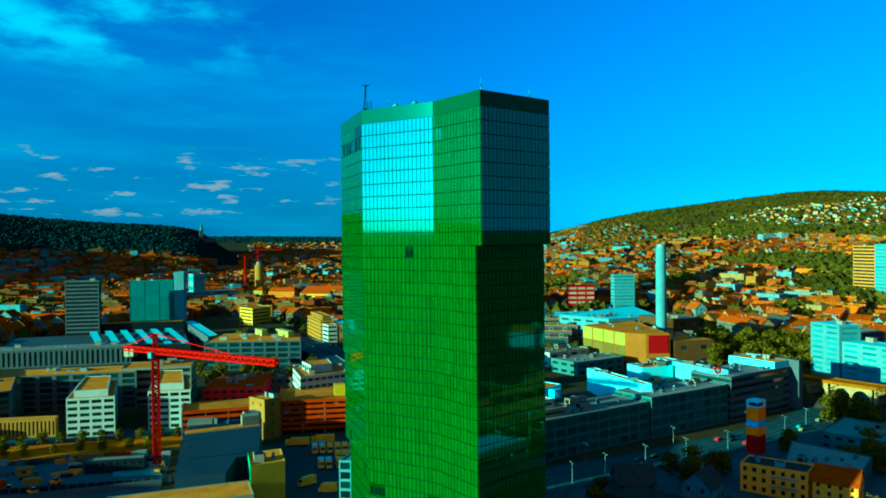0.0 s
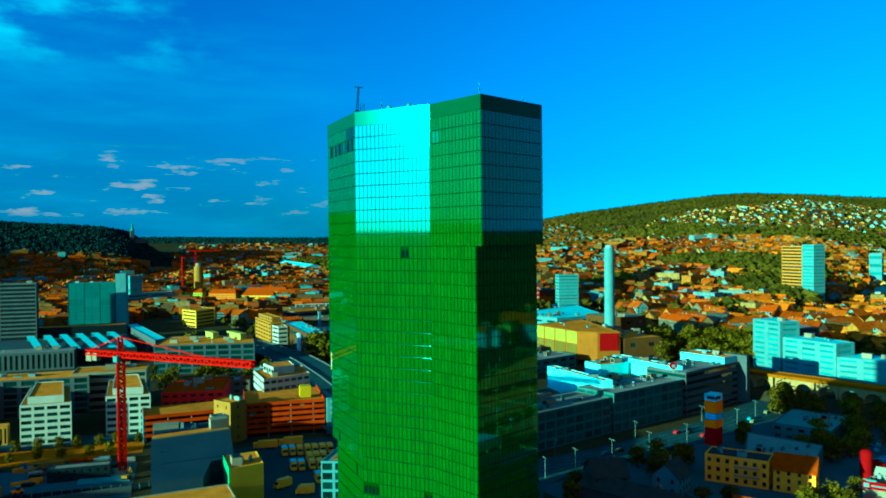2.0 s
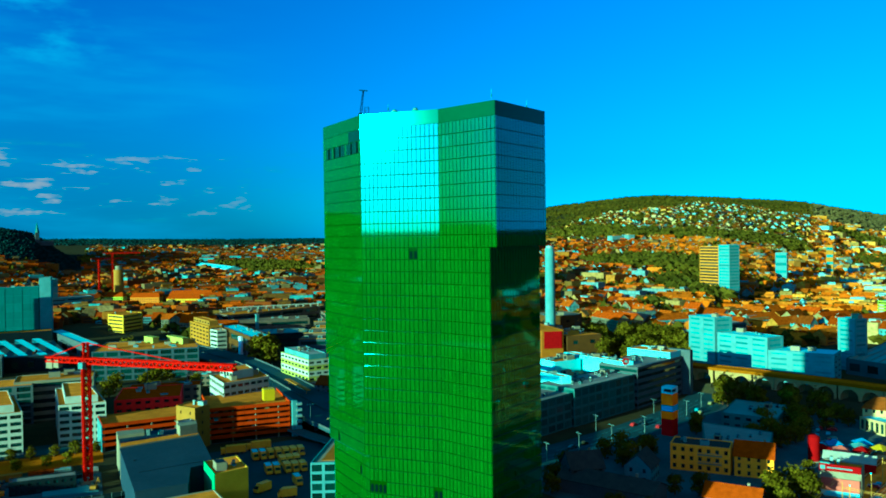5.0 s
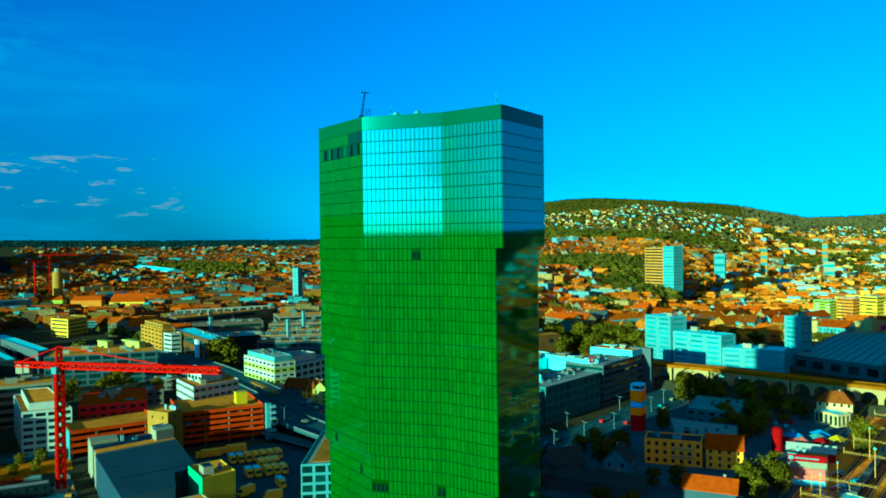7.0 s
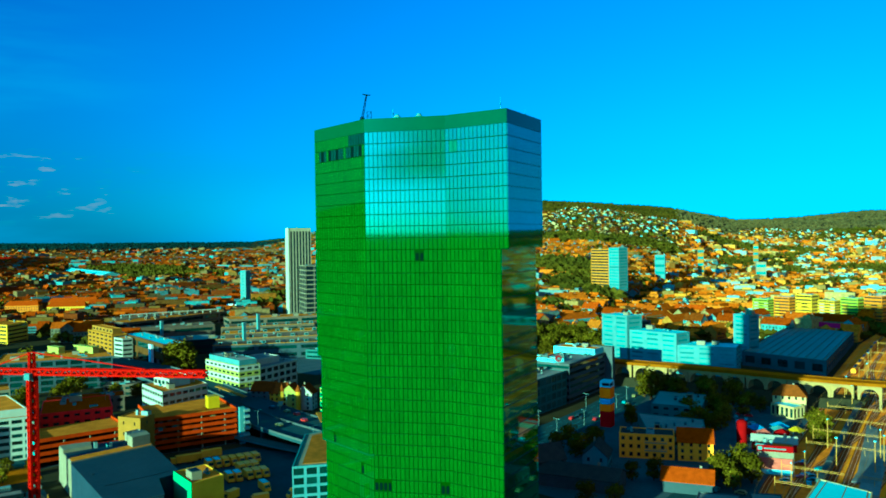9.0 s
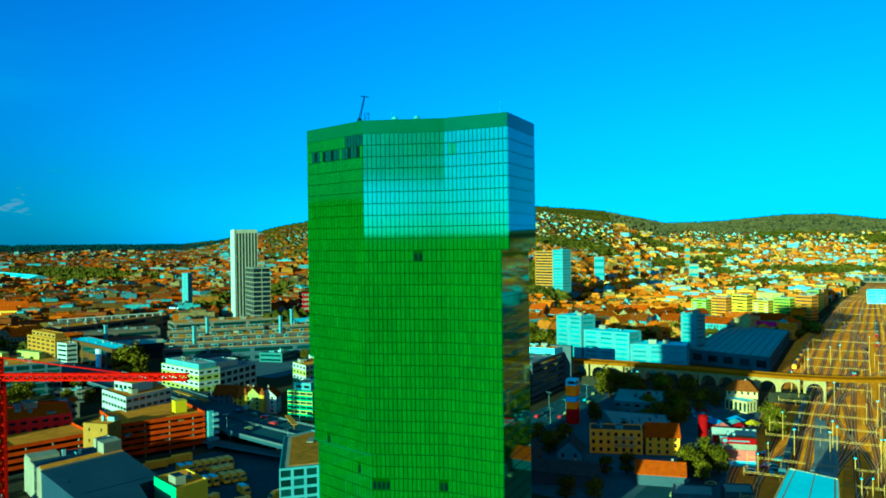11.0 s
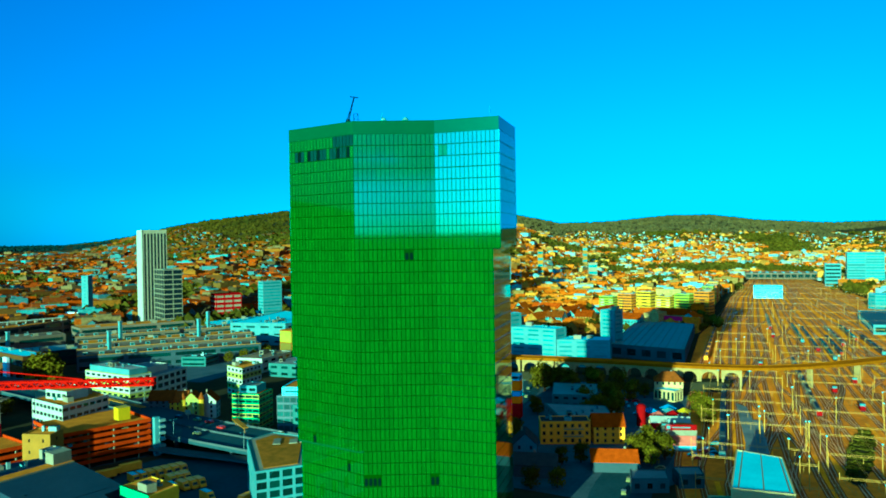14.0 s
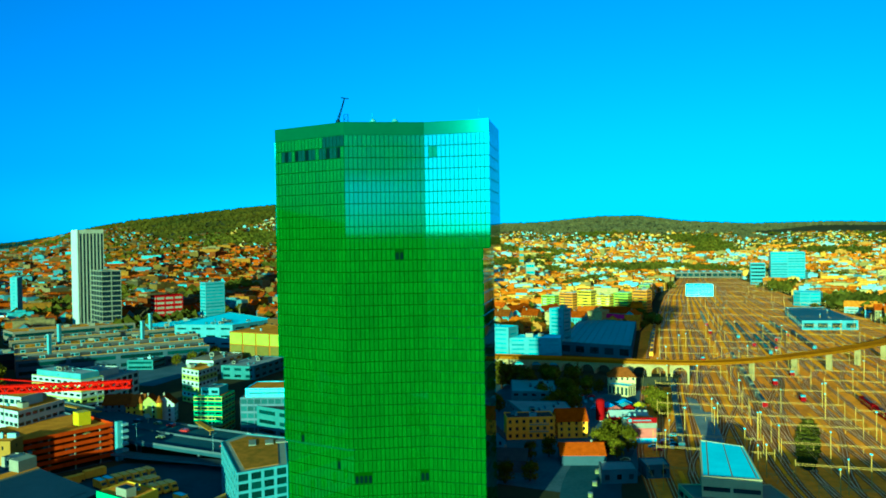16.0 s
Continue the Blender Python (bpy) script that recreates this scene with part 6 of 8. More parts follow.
def make_viaduct():
    ob = thing("stone_viaduct", "pale stone railway viaduct with round arches", "viaduct", pose(361, 240, 0))
    span, depth = 11.5, 9.0
    g = Geo()
    prof = [(-span / 2, 0), (-span / 2 + 1.3, 0), (-span / 2 + 1.3, 6.2)]
    for k in range(1, 10):
        t = math.pi * (1 - k / 10)
        prof.append((math.cos(t) * (span / 2 - 1.3), 6.2 + math.sin(t) * 4.4))
    prof += [(span / 2 - 1.3, 6.2), (span / 2 - 1.3, 0), (span / 2, 0)]
    for s in (-depth / 2, depth / 2):
        for k in range(len(prof) - 1):
            (a, za), (b, zb) = prof[k], prof[k + 1]
            if abs(a - b) > 1e-6:
                q = [(a, s, za), (b, s, zb), (b, s, VZ - 0.8), (a, s, VZ - 0.8)]
                g.face(q if s < 0 else q[::-1])
    for k in range(len(prof) - 1):
        (a, za), (b, zb) = prof[k], prof[k + 1]
        if not (za == 0 and zb == 0):
            g.face([(a, -depth / 2, za), (a, depth / 2, za), (b, depth / 2, zb), (b, -depth / 2, zb)])
    me = g.mesh("arch", "stone")
    line = curve([(352, 352), (355, 330), (358, 305), (361.5, 284), (367, 256), (371, 230), (374, 194), (377, 172), (380.5, 156)], 2)
    run, last = 0.0, Vector(line[0])
    for p in line[1:]:
        q = Vector(p)
        run += (q - last).length
        if run >= span:
            u = (q - last).normalized()
            part("arch", me, ob, at=pose(q.x - 361, q.y - 240, 0, 0, 0, math.degrees(math.atan2(u.y, u.x))))
            run -= span
        last = q
    full = curve([(352, 352), (355, 330), (358, 305), (361.5, 284), (367, 256), (371, 230), (374, 194), (377, 172), (380.5, 156), (386, 142), (397, 126), (416, 107), (440, 89), (470, 68), (528, 36), (600, 8), (700, -18)], 6)
    full = [(x - 361, y - 240) for x, y in full]
    g = Geo()
    ribbon(full, 10, VZ, g, thick=0.9)
    part("deck", g.mesh("deck", "dirt"), ob, "brown ballasted track deck")
    for s in (-5.2, 5.2):
        g = Geo()
        line = []
        for k, p in enumerate(full):
            a, b = Vector(full[max(0, k - 1)]), Vector(full[min(len(full) - 1, k + 1)])
            n = Vector((-(b - a).y, (b - a).x)).normalized() * s
            line.append((p[0] + n.x, p[1] + n.y))
        ribbon(line, 0.35, VZ + 0.4, g, thick=1.7)
        part("parapet", g.mesh("parapet", "rust"), ob, "rust-brown deck edge girder")
    pier = Geo()
    pier.box((0, 0, (VZ - 1) / 2), (1.3, 4.0, VZ - 1))
    pier = pier.mesh("pier", "stone")
    acc, last = 0.0, None
    for k, p in enumerate(full):
        if p[1] > -92:
            last = Vector(p)
            continue
        q = Vector(p)
        acc += (q - last).length
        if acc > 34:
            u = (q - last).normalized()
            part("pier", pier, ob, at=pose(p[0], p[1], 0, 0, 0, math.degrees(math.atan2(u.y, u.x))))
            acc = 0
        last = q


make_viaduct()

bank = thing("embankment", "low earth bank below the viaduct arches", "bank", pose(368, 240, 0))
g = Geo()
foot = curve([(350, 352), (353, 330), (356, 305), (359.5, 284), (365, 256), (369, 230), (372, 194), (375, 172), (378.5, 157)], 7)
for k, (a, b) in enumerate(zip(foot, foot[1:])):
    # a sloping verge in front of the piers, uneven along its top
    z0, z1 = (4.6 + 0.5 * math.sin(j * 2.1) for j in (k, k + 1))
    a, b = Vector(a) - Vector((368, 240)), Vector(b) - Vector((368, 240))
    g.face([(a.x - 13, a.y, 0), (a.x - 6, a.y, z0), (b.x - 6, b.y, z1), (b.x - 13, b.y, 0)])
    g.face([(a.x - 6, a.y, z0), (a.x + 7, a.y, z0), (b.x + 7, b.y, z1), (b.x - 6, b.y, z1)])
part("bank", g.mesh("bank", "ground"), bank)

# ---- vehicles ----


def van(x, y, rz, pale_top=False):
    ob = thing("delivery_van", "yellow delivery van parked in a yard", "van", pose(x, y, 0.02, 0, 0, rz) @ Matrix.Scale(1.15, 4), "vans in the yard")
    if "van" not in UNIT:
        g = Geo()
        g.box((0.6, 0, 1.75), (4.6, 2.2, 2.5))
        c = Geo()
        c.face([(-1.7, -1, 0.5), (-1.7, 1, 0.5), (-1.7, 1, 2.6), (-1.7, -1, 2.6)])
        prof = [(-3.1, 0.5), (-1.7, 0.5), (-1.7, 2.6), (-2.3, 2.5), (-2.9, 1.5), (-3.1, 1.3)]
        for s in (-1, 1):
            c.face([(px_, s, pz) for px_, pz in (prof if s < 0 else prof[::-1])])
        for k in range(len(prof)):
            (a, za), (b, zb) = prof[k], prof[(k + 1) % len(prof)]
            c.face([(a, 1, za), (b, 1, zb), (b, -1, zb), (a, -1, za)])
        p = Geo()
        p.box((0.6, 0, 3.04), (4.3, 1.95, 0.08))
        t = Geo()
        t.beam((0, -0.12, 0), (0, 0.12, 0), 0.72, sides=10)
        s = Geo()
        s.face([(-2.93, -0.9, 1.55), (-2.93, 0.9, 1.55), (-2.36, 0.9, 2.45), (-2.36, -0.9, 2.45)][::-1])
        UNIT["van"] = (g.mesh("box_body", "cloth"), c.mesh("cab", "cloth"), t.mesh("wheel", "dark"), s.mesh("windscreen", "window"), p.mesh("roof_panel", "white_roof"))
    a, c, t, s, p = UNIT["van"]
    part("box_body", a, ob)
    cab = part("cab", c, ob)
    part("windscreen", s, cab, "dark windscreen")
    if pale_top:
        part("roof_panel", p, ob, "pale blue roof panel")
    for wx in (-2.2, 1.9):
        for wy in (-0.98, 0.98):
            part("wheel", t, ob, at=pose(wx, wy, 0.36))


def truck(x, y, rz):
    ob = thing("box_truck", "yellow lorry with long box body", "truck", pose(x, y, 0.02, 0, 0, rz), "lorries in the yard")
    if "truck" not in UNIT:
        g = Geo()
        g.box((1.2, 0, 2.3), (8.4, 2.5, 2.9))
        c = Geo()
        c.box((-4.2, 0, 1.75), (2.0, 2.4, 2.5))
        s = Geo()
        s.box((-5.22, 0, 2.3), (0.06, 2.1, 0.9))
        t = Geo()
        t.beam((0, -0.15, 0), (0, 0.15, 0), 1.0, sides=10)
        UNIT["truck"] = (g.mesh("box_body", "cloth"), c.mesh("cab", "cloth"), s.mesh("windscreen", "window"), t.mesh("wheel", "dark"))
    part("box_body", UNIT["truck"][0], ob)
    cab = part("cab", UNIT["truck"][1], ob)
    part("windscreen", UNIT["truck"][2], cab, "dark windscreen")
    for wx in (-4.1, 1.8, 3.6):
        for wy in (-1.1, 1.1):
            part("wheel", UNIT["truck"][3], ob, at=pose(wx, wy, 0.5))


for x, y, r in ((78.3, 336.8, -17), (89.8, 336.6, -14)):
    truck(x, y, r)
for k in range(7):
    van(82.8 + k * 3.1, 323 - k * 0.9, 77, k < 2)
for k in range(3):
    van(88.9 + k * 2.8, 308.3 - k * 0.6, 77)
for k in range(5):
    van(79.6 + k * 2.9 + (1.2 if k > 1 else 0), 301.0 - k * 1.2, 77, k < 2)
for x, y, r in ((83, 281, 80), (69, 281, 20), (87, 266, 0), (74, 270, -20)):
    van(x, y, r, x == 83)


def car(x, y, z, rz):
    ob = thing("parked_car", "small passenger car on the road", "car", pose(x, y, z, 0, 0, rz), "cars on roads and decks")
    if "car" not in UNIT:
        g = Geo()
        prof = [(-2.1, 0.3), (2.1, 0.3), (2.15, 0.8), (1.3, 0.95), (0.7, 1.45), (-1.2, 1.45), (-1.9, 0.95), (-2.15, 0.8)]
        for s in (-0.85, 0.85):
            g.face([(a, s, b) for a, b in (prof if s < 0 else prof[::-1])])
        for k in range(len(prof)):
            (a, za), (b, zb) = prof[k], prof[(k + 1) % len(prof)]
            g.face([(a, 0.85, za), (b, 0.85, zb), (b, -0.85, zb), (a, -0.85, za)])
        w = Geo()
        for s in (-0.87, 0.87):
            w.face([(1.1, s, 0.98), (0.62, s, 1.38), (-1.1, s, 1.38), (-1.6, s, 0.98)] if s > 0 else [(-1.6, s, 0.98), (-1.1, s, 1.38), (0.62, s, 1.38), (1.1, s, 0.98)])
        for wx in (-1.3, 1.3):
            for wy in (-0.8, 0.8):
                g.beam((wx, wy - 0.1, 0.3), (wx, wy + 0.1, 0.3), 0.6, i=1, sides=8)
        UNIT["car"] = (g.mesh("body", "car", "dark"), w.mesh("side_glass", "window"))
    shell = part("body", UNIT["car"][0], ob)
    part("side_glass", UNIT["car"][1], shell, "dark car windows")


cr = random.Random(12)
road_pts = curve([(110, 190), (150, 243), (205, 250), (262, 257), (326, 273)], 4)
for k in range(20):
    j = cr.randrange(len(road_pts) - 1)
    a, b = Vector(road_pts[j]), Vector(road_pts[j + 1])
    u = (b - a).normalized()
    c = a + Vector((-u.y, u.x)) * cr.choice((-9, -5.6, 1.9, 5.6))
    car(c.x, c.y, 0.03, math.degrees(math.atan2(u.y, u.x)))
for k in range(9):
    car(cr.choice((122, 127, 140, 145)) + cr.uniform(-0.5, 0.5), cr.uniform(290, 420), 7.02, 90)
for k in range(14):
    c = Vector((75, 358)) + gu * cr.uniform(2, 34) + gi * cr.uniform(1.8, 3)
    car(c.x, c.y, 15.4 / 6 * cr.randrange(1, 6) + 0.12, math.degrees(math.atan2(gu.y, gu.x)) + 90)
for k in range(12):
    car(cr.uniform(196, 252), cr.uniform(134, 158), 0.04, cr.choice((20, 110)))
for k in range(16):
    car(cr.uniform(268, 322), cr.uniform(186, 206), 0.04, cr.choice((25, 115)))
for x, y, r in ((150, 150, 15), (163, 152, 15), (178, 155, 12), (140, 141, 20), (196, 157, 8)):
    car(x, y, 0.04, r)

# stacked building material and machines on the site
mr = random.Random(77)


def material_stack(x, y, rz, n, m, label):
    ob = thing("material_stack", label, "stack", pose(x, y, 0.02, 0, 0, rz), "stacks on the building site")
    for k in range(n):
        w, d = mr.uniform(2.4, 5.0), mr.uniform(1.0, 1.8)
        h = mr.uniform(0.7, 1.7)
        g = Geo()
        g.box((mr.uniform(-0.4, 0.4), k * 2.1 - n, h / 2), (w, d, h), mr.uniform(-8, 8))
        g.box((0, k * 2.1 - n, h + 0.06), (w * 0.85, d * 0.7, 0.12), mr.uniform(-8, 8))
        part("slab", g.mesh("slab", m), ob)


for k in range(34):
    x = mr.uniform(-44, 26)
    y = 350 - 0.28 * x + mr.uniform(-20, 8)
    if -11 < x < 27 and 326 < y < 341:
        continue
    m, label = mr.choice((("dark", "dark sheeted bundles of building material"), ("concrete", "grey concrete elements stacked on the site"), ("brown_roof", "brown timber bundles stacked on the site"), ("grey_roof", "grey formwork panels stacked on the site")))
    material_stack(x, y, mr.uniform(-25, 10), mr.choice((2, 2, 3)), m, label)
for x, y, rz in ((-30, 338, 20), (-12, 352, -35), (19, 322, 60)):
    ob = thing("excavator", "small yellow tracked excavator on the site", "excavator", pose(x, y, 0.02, 0, 0, rz), "excavators on the site")
    for s in (-0.95, 0.95):
        g = Geo()
        g.box((0, s, 0.4), (3.2, 0.5, 0.8))
        part("track", g.mesh("track", "dark"), ob)
    g = Geo()
    g.box((-0.4, 0, 1.45), (2.4, 2.2, 1.1))
    part("body", g.mesh("body", "dull_ochre"), ob)
    g = Geo()
    g.box((0.5, 0.55, 2.3), (1.2, 1.0, 1.3))
    part("cab", g.mesh("cab", "dark"), ob)
    g = Geo()
    g.beam((0.7, -0.4, 1.6), (3.2, -0.4, 3.9), 0.35)
    g.beam((3.2, -0.4, 3.9), (4.6, -0.4, 1.6), 0.28)
    part("arm", g.mesh("arm", "dull_ochre"), ob)
    g = Geo()
    g.box((4.6, -0.4, 1.2), (0.8, 0.9, 0.8))
    part("bucket", g.mesh("bucket", "dark"), ob)
fence = thing("site_fence", "long dark hoarding along the building site", "fence", pose(-36, 320, 0, 0, 0, -12))
for k in range(20):
    g = Geo()
    g.box((1.6 + k * 3.3, 0, 1.2), (3.2, 0.08, 2.0))
    part("panel", g.mesh("panel", "dark"), fence)
    g = Geo()
    g.box((k * 3.3, 0, 1.2), (0.12, 0.14, 2.4))
    part("post", g.mesh("post", "steel"), fence)
# site huts and containers on the building site
for k, (x, y, m) in enumerate(((-10, 356, "yellow"), (-4, 355, "yellow"), (4, 353.5, "tile"), (9, 352.5, "tile"), (-30, 345, "yellow"), (-38, 330, "orange"), (-26, 328, "yellow"), (-44, 343, "brown_roof"), (13, 351, "steel"))):
    c = thing("site_container", "coloured site container on the ground", "container", pose(x, y, 0.02, 0, 0, -11), "site containers")
    g = Geo()
    g.box((0, 0, 1.3), (6, 2.4, 2.6))
    part("body", g.mesh("body", m), c)
    g = Geo()
    for j in range(8):
        g.box((-2.6 + j * 0.75, -1.23, 1.3), (0.12, 0.08, 2.3))
    part("ribs", g.mesh("ribs", "dark"), c)
b = block("site_hut", "low site hut stack beside the crane", "site hut", [(-8, 333), (14, 328), (15, 334), (-7, 339)], 5, 2, 3, (0.5, 0.4), "dark", "grey_roof", 0)
g = Geo()
g.prism(ccw([(2, 325), (20, 319.5), (17.5, 330.5), (3.4, 336)]), 0.0, 0.5)
part("slab", g.mesh("slab", "white"), thing("floor_slab", "pale fresh concrete floor slab beside the crane", "concrete slab"))
w = thing("site_wall", "long low concrete wall along the site", "wall", pose(-9.5, 307, 0, 0, 0, -4))
g = Geo()
g.box((0, 0, 1.3), (57, 0.5, 2.6))
part("wall", g.mesh("wall", "concrete"), w)
b = block("site_shed", "long shed with brown roof in front of the hall", "shed", [(-2, 247), (43, 246), (44, 261), (0, 263.5)], 11, 1, 6, (0.4, 0.4), "pale", "brown_roof", 0)

for k, (x, y, r) in enumerate(((-40, 318, 20), (-33, 322, 80), (-25, 315, 140), (-48, 326, 60), (-18, 324, 200), (-56, 318, 15))):
    m = thing("wheel_loader", "small orange wheel loader on the site", "building machine", pose(x, y, 0.02, 0, 0, r), "machines on the building site")
    g = Geo()
    g.box((0, 0, 1.2), (3.6, 1.7, 1.0))
    part("body", g.mesh("body", "amber"), m)
    g = Geo()
    g.box((-0.3, 0, 2.3), (1.3, 1.4, 1.2))
    part("cab", g.mesh("cab", "window"), m)
    g = Geo()
    g.beam((1.6, 0, 1.2), (3.0, 0, 0.7), 0.3)
    g.box((3.3, 0, 0.5), (0.8, 2.0, 0.8))
    part("bucket", g.mesh("bucket", "dark"), m)
    for wx in (-1.1, 1.1):
        for wy in (-0.9, 0.9):
            g = Geo()
            g.beam((0, -0.2, 0), (0, 0.2, 0), 1.2, sides=10)
            part("wheel", g.mesh("wheel", "dark"), m, at=pose(wx, wy, 0.6))

# ---- larger buildings farther off ----
block("rear_workshop", "low workshop with dark red roof behind the brick building", "workshop", rect(88, 474, 40, 15, -20), 8.5, 2, 5, (0.6, 0.4), "shed_wall", "tile", 6, "workshops behind the brick building")
block("rear_workshop", "low pale workshop with vents among trees", "workshop", rect(122, 506, 20, 12, -35), 7, 2, 4, (0.7, 0.45), "shed_wall", "shed_roof", 5, "workshops behind the brick building")
block("slab_tower", "dark office slab with pale window bands", "office tower", [(-31, 740), (-4, 734), (-2, 745), (-29, 751)], 58, 17, 60, (0.96, 0.6), "concrete", "grey_roof", 2, pane="dark")
b = block("glass_slab", "blue glass office slab with pale side core", "office tower", [(22, 770), (60, 758), (64, 774), (26, 786)], 55, 8, 13, (0.98, 0.96), "teal_panel", "grey_roof", 2, pane="teal_glass")
block("side_core", "tall plain pale concrete core", "tower", [(60.5, 757), (69, 754), (73, 771), (64.5, 774)], 63, 1, 40, (0.02, 0.02), "white", "grey_roof")
block("high_rise", "tall pale high-rise with dark vertical stripes", "office tower", [(446, 812), (430, 782), (452, 771), (468, 801)], 110, 1, 3.6, (0.62, 0.93), "pale", "pale", 1, pane="dark")
g = thing("high_rise_wall", "plain mint end wall of the high-rise", "wall", pose(437.2, 797.6, 0, 0, 0, 61.9))
m = Geo()
m.box((0, 0.6, 55), (35, 1.0, 111))
part("panel", m.mesh("panel", "off_white"), g)
block("grid_tower", "shorter tower with dark and white window grid", "office tower", [(431, 766), (416, 731), (433.5, 723.5), (448.5, 758.5)], 67, 13, 8.5, (0.92, 0.8), "pale", "dark", 1, pane="dark")
block("red_block", "red office block with pale window rows", "office building", [(488, 742), (479, 724), (505, 711), (514, 728)], 37, 7, 10, (0.84, 0.45), "red", "red", 0, pane="pale")
block("white_tower", "white office tower with blank side", "office tower", [(517, 697), (512, 684), (534, 677), (540, 690)], 50, 14, 30, (0.94, 0.4), "white", "grey_roof", 1, pane="pale_glass")
b = block("apartment_tower", "broad yellow apartment tower above trees", "apartment building", [(822, 631), (818, 600), (836, 597), (840, 628)], 78, 20, 60, (0.96, 0.5), "flat_orange", "pale", 2)
block("apartment_tower", "white end bay of the broad apartment tower", "apartment building", [(817.5, 599.5), (815, 582), (832, 579), (835.5, 596.5)], 80, 20, 30, (0.9, 0.35), "white", "pale", 1, pane="pale_glass")
for x, y, h, w, m in ((1290, 700, 62, 16, "yellow"), (1120, 690, 48, 24, "white"), (1420, 640, 42, 26, "pale"), (1690, 762, 58, 16, "dull_ochre"), (120, 1120, 40, 18, "white")):
    block("distant_tower", "pale distant office tower", "office tower", rect(x, y, w, w * 0.7, 25), h, max(3, int(h / 12)), 60, (0.95, 0.4), m, "pale", 0, "distant towers", z0=height(x, y), pane="pale_glass")
# shed hall with bright saw-tooth roof lights
SAW = [(-75, 668), (62, 628), (66, 727), (-70, 740)]
ob = block("sawtooth_hall", "wide dark hall with bright saw-tooth roof lights", "industrial hall", SAW, 11, 1, 10, (0.4, 0.4), "dark", "hall_wall", 0)
HX, HY = sum(p[0] for p in SAW) / 4, sum(p[1] for p in SAW) / 4
for k in range(6):
    # each light leans up to the north and ends in an upright face
    a, b = Vector((-3.5 + k * 12.5 - HX, 656 - k * 4.5 - HY)), Vector((-9.0 + k * 12.1 - HX, 722 - k * 1.0 - HY))
    g = Geo()
    g.face([(a.x - 2.8, a.y, 11.4), (a.x + 2.8, a.y, 11.4), (b.x + 2.8, b.y, 15.0), (b.x - 2.8, b.y, 15.0)])
    g.face([(b.x - 2.6, b.y, 11.1), (b.x - 2.6, b.y, 15.0), (b.x + 2.6, b.y, 15.0), (b.x + 2.6, b.y, 11.1)])
    part("roof_light", g.mesh("roof_light", "white_roof"), ob, "bright white roof light")
block("dark_hall", "tall dark hall behind the saw-tooth roof", "industrial hall", [(-10, 741), (66, 731), (68, 746), (-8, 756)], 19, 1, 90, (0.3, 0.2), "dark", "brown_roof", 0)
block("light_roof_hall", "long narrow hall with bright white roof", "industrial hall", [(69, 754), (79, 764), (84, 634), (75, 626)], 16, 1, 30, (0.6, 0.3), "concrete", "white_roof", 0)
block("white_annex", "wide low white annex building", "office building", [(104, 1100), (176, 1127), (170, 1150), (98, 1122)], 15, 3, 40, (0.9, 0.3), "white", "grey_roof", 0, z0=height(140, 1120))
block("brown_office", "brown office block with one sunlit side", "office building", [(137, 858), (146, 831), (169.5, 850), (160, 880)], 18.5, 5, 30, (0.9, 0.4), "flats_yellow", "brown_roof", 2)
block("finned_block", "long grey block with upright fins", "industrial building", [(-80, 640), (18, 622), (22, 645), (-78, 665)], 13, 1, 3.6, (0.5, 0.8), "concrete", "grey_roof", 6)
b = block("framed_block", "long grey frame building with pale roof storeys", "industrial building", [(64.5, 562), (128.5, 538), (140, 585), (83, 608)], 20, 5, 9, (0.8, 0.68), "hall_wall", "brown_roof", 10)
for x, y, n in ((107.5, 586, 14), (122.5, 573, 24)):
    # bright roof storeys whose sunlit long sides face the west
    g = Geo()
    g.prism(rect(x + 2 - 104, y - 573.25, 4.5, n, 10), 20, 24.2)
    g.prism(rect(x + 2 - 104, y - 573.25, 5.1, n + 0.6, 10), 24.2, 24.5)
    part("roof_storey", g.mesh("roof_storey", "lime_render"), b, "bright pale roof storey")
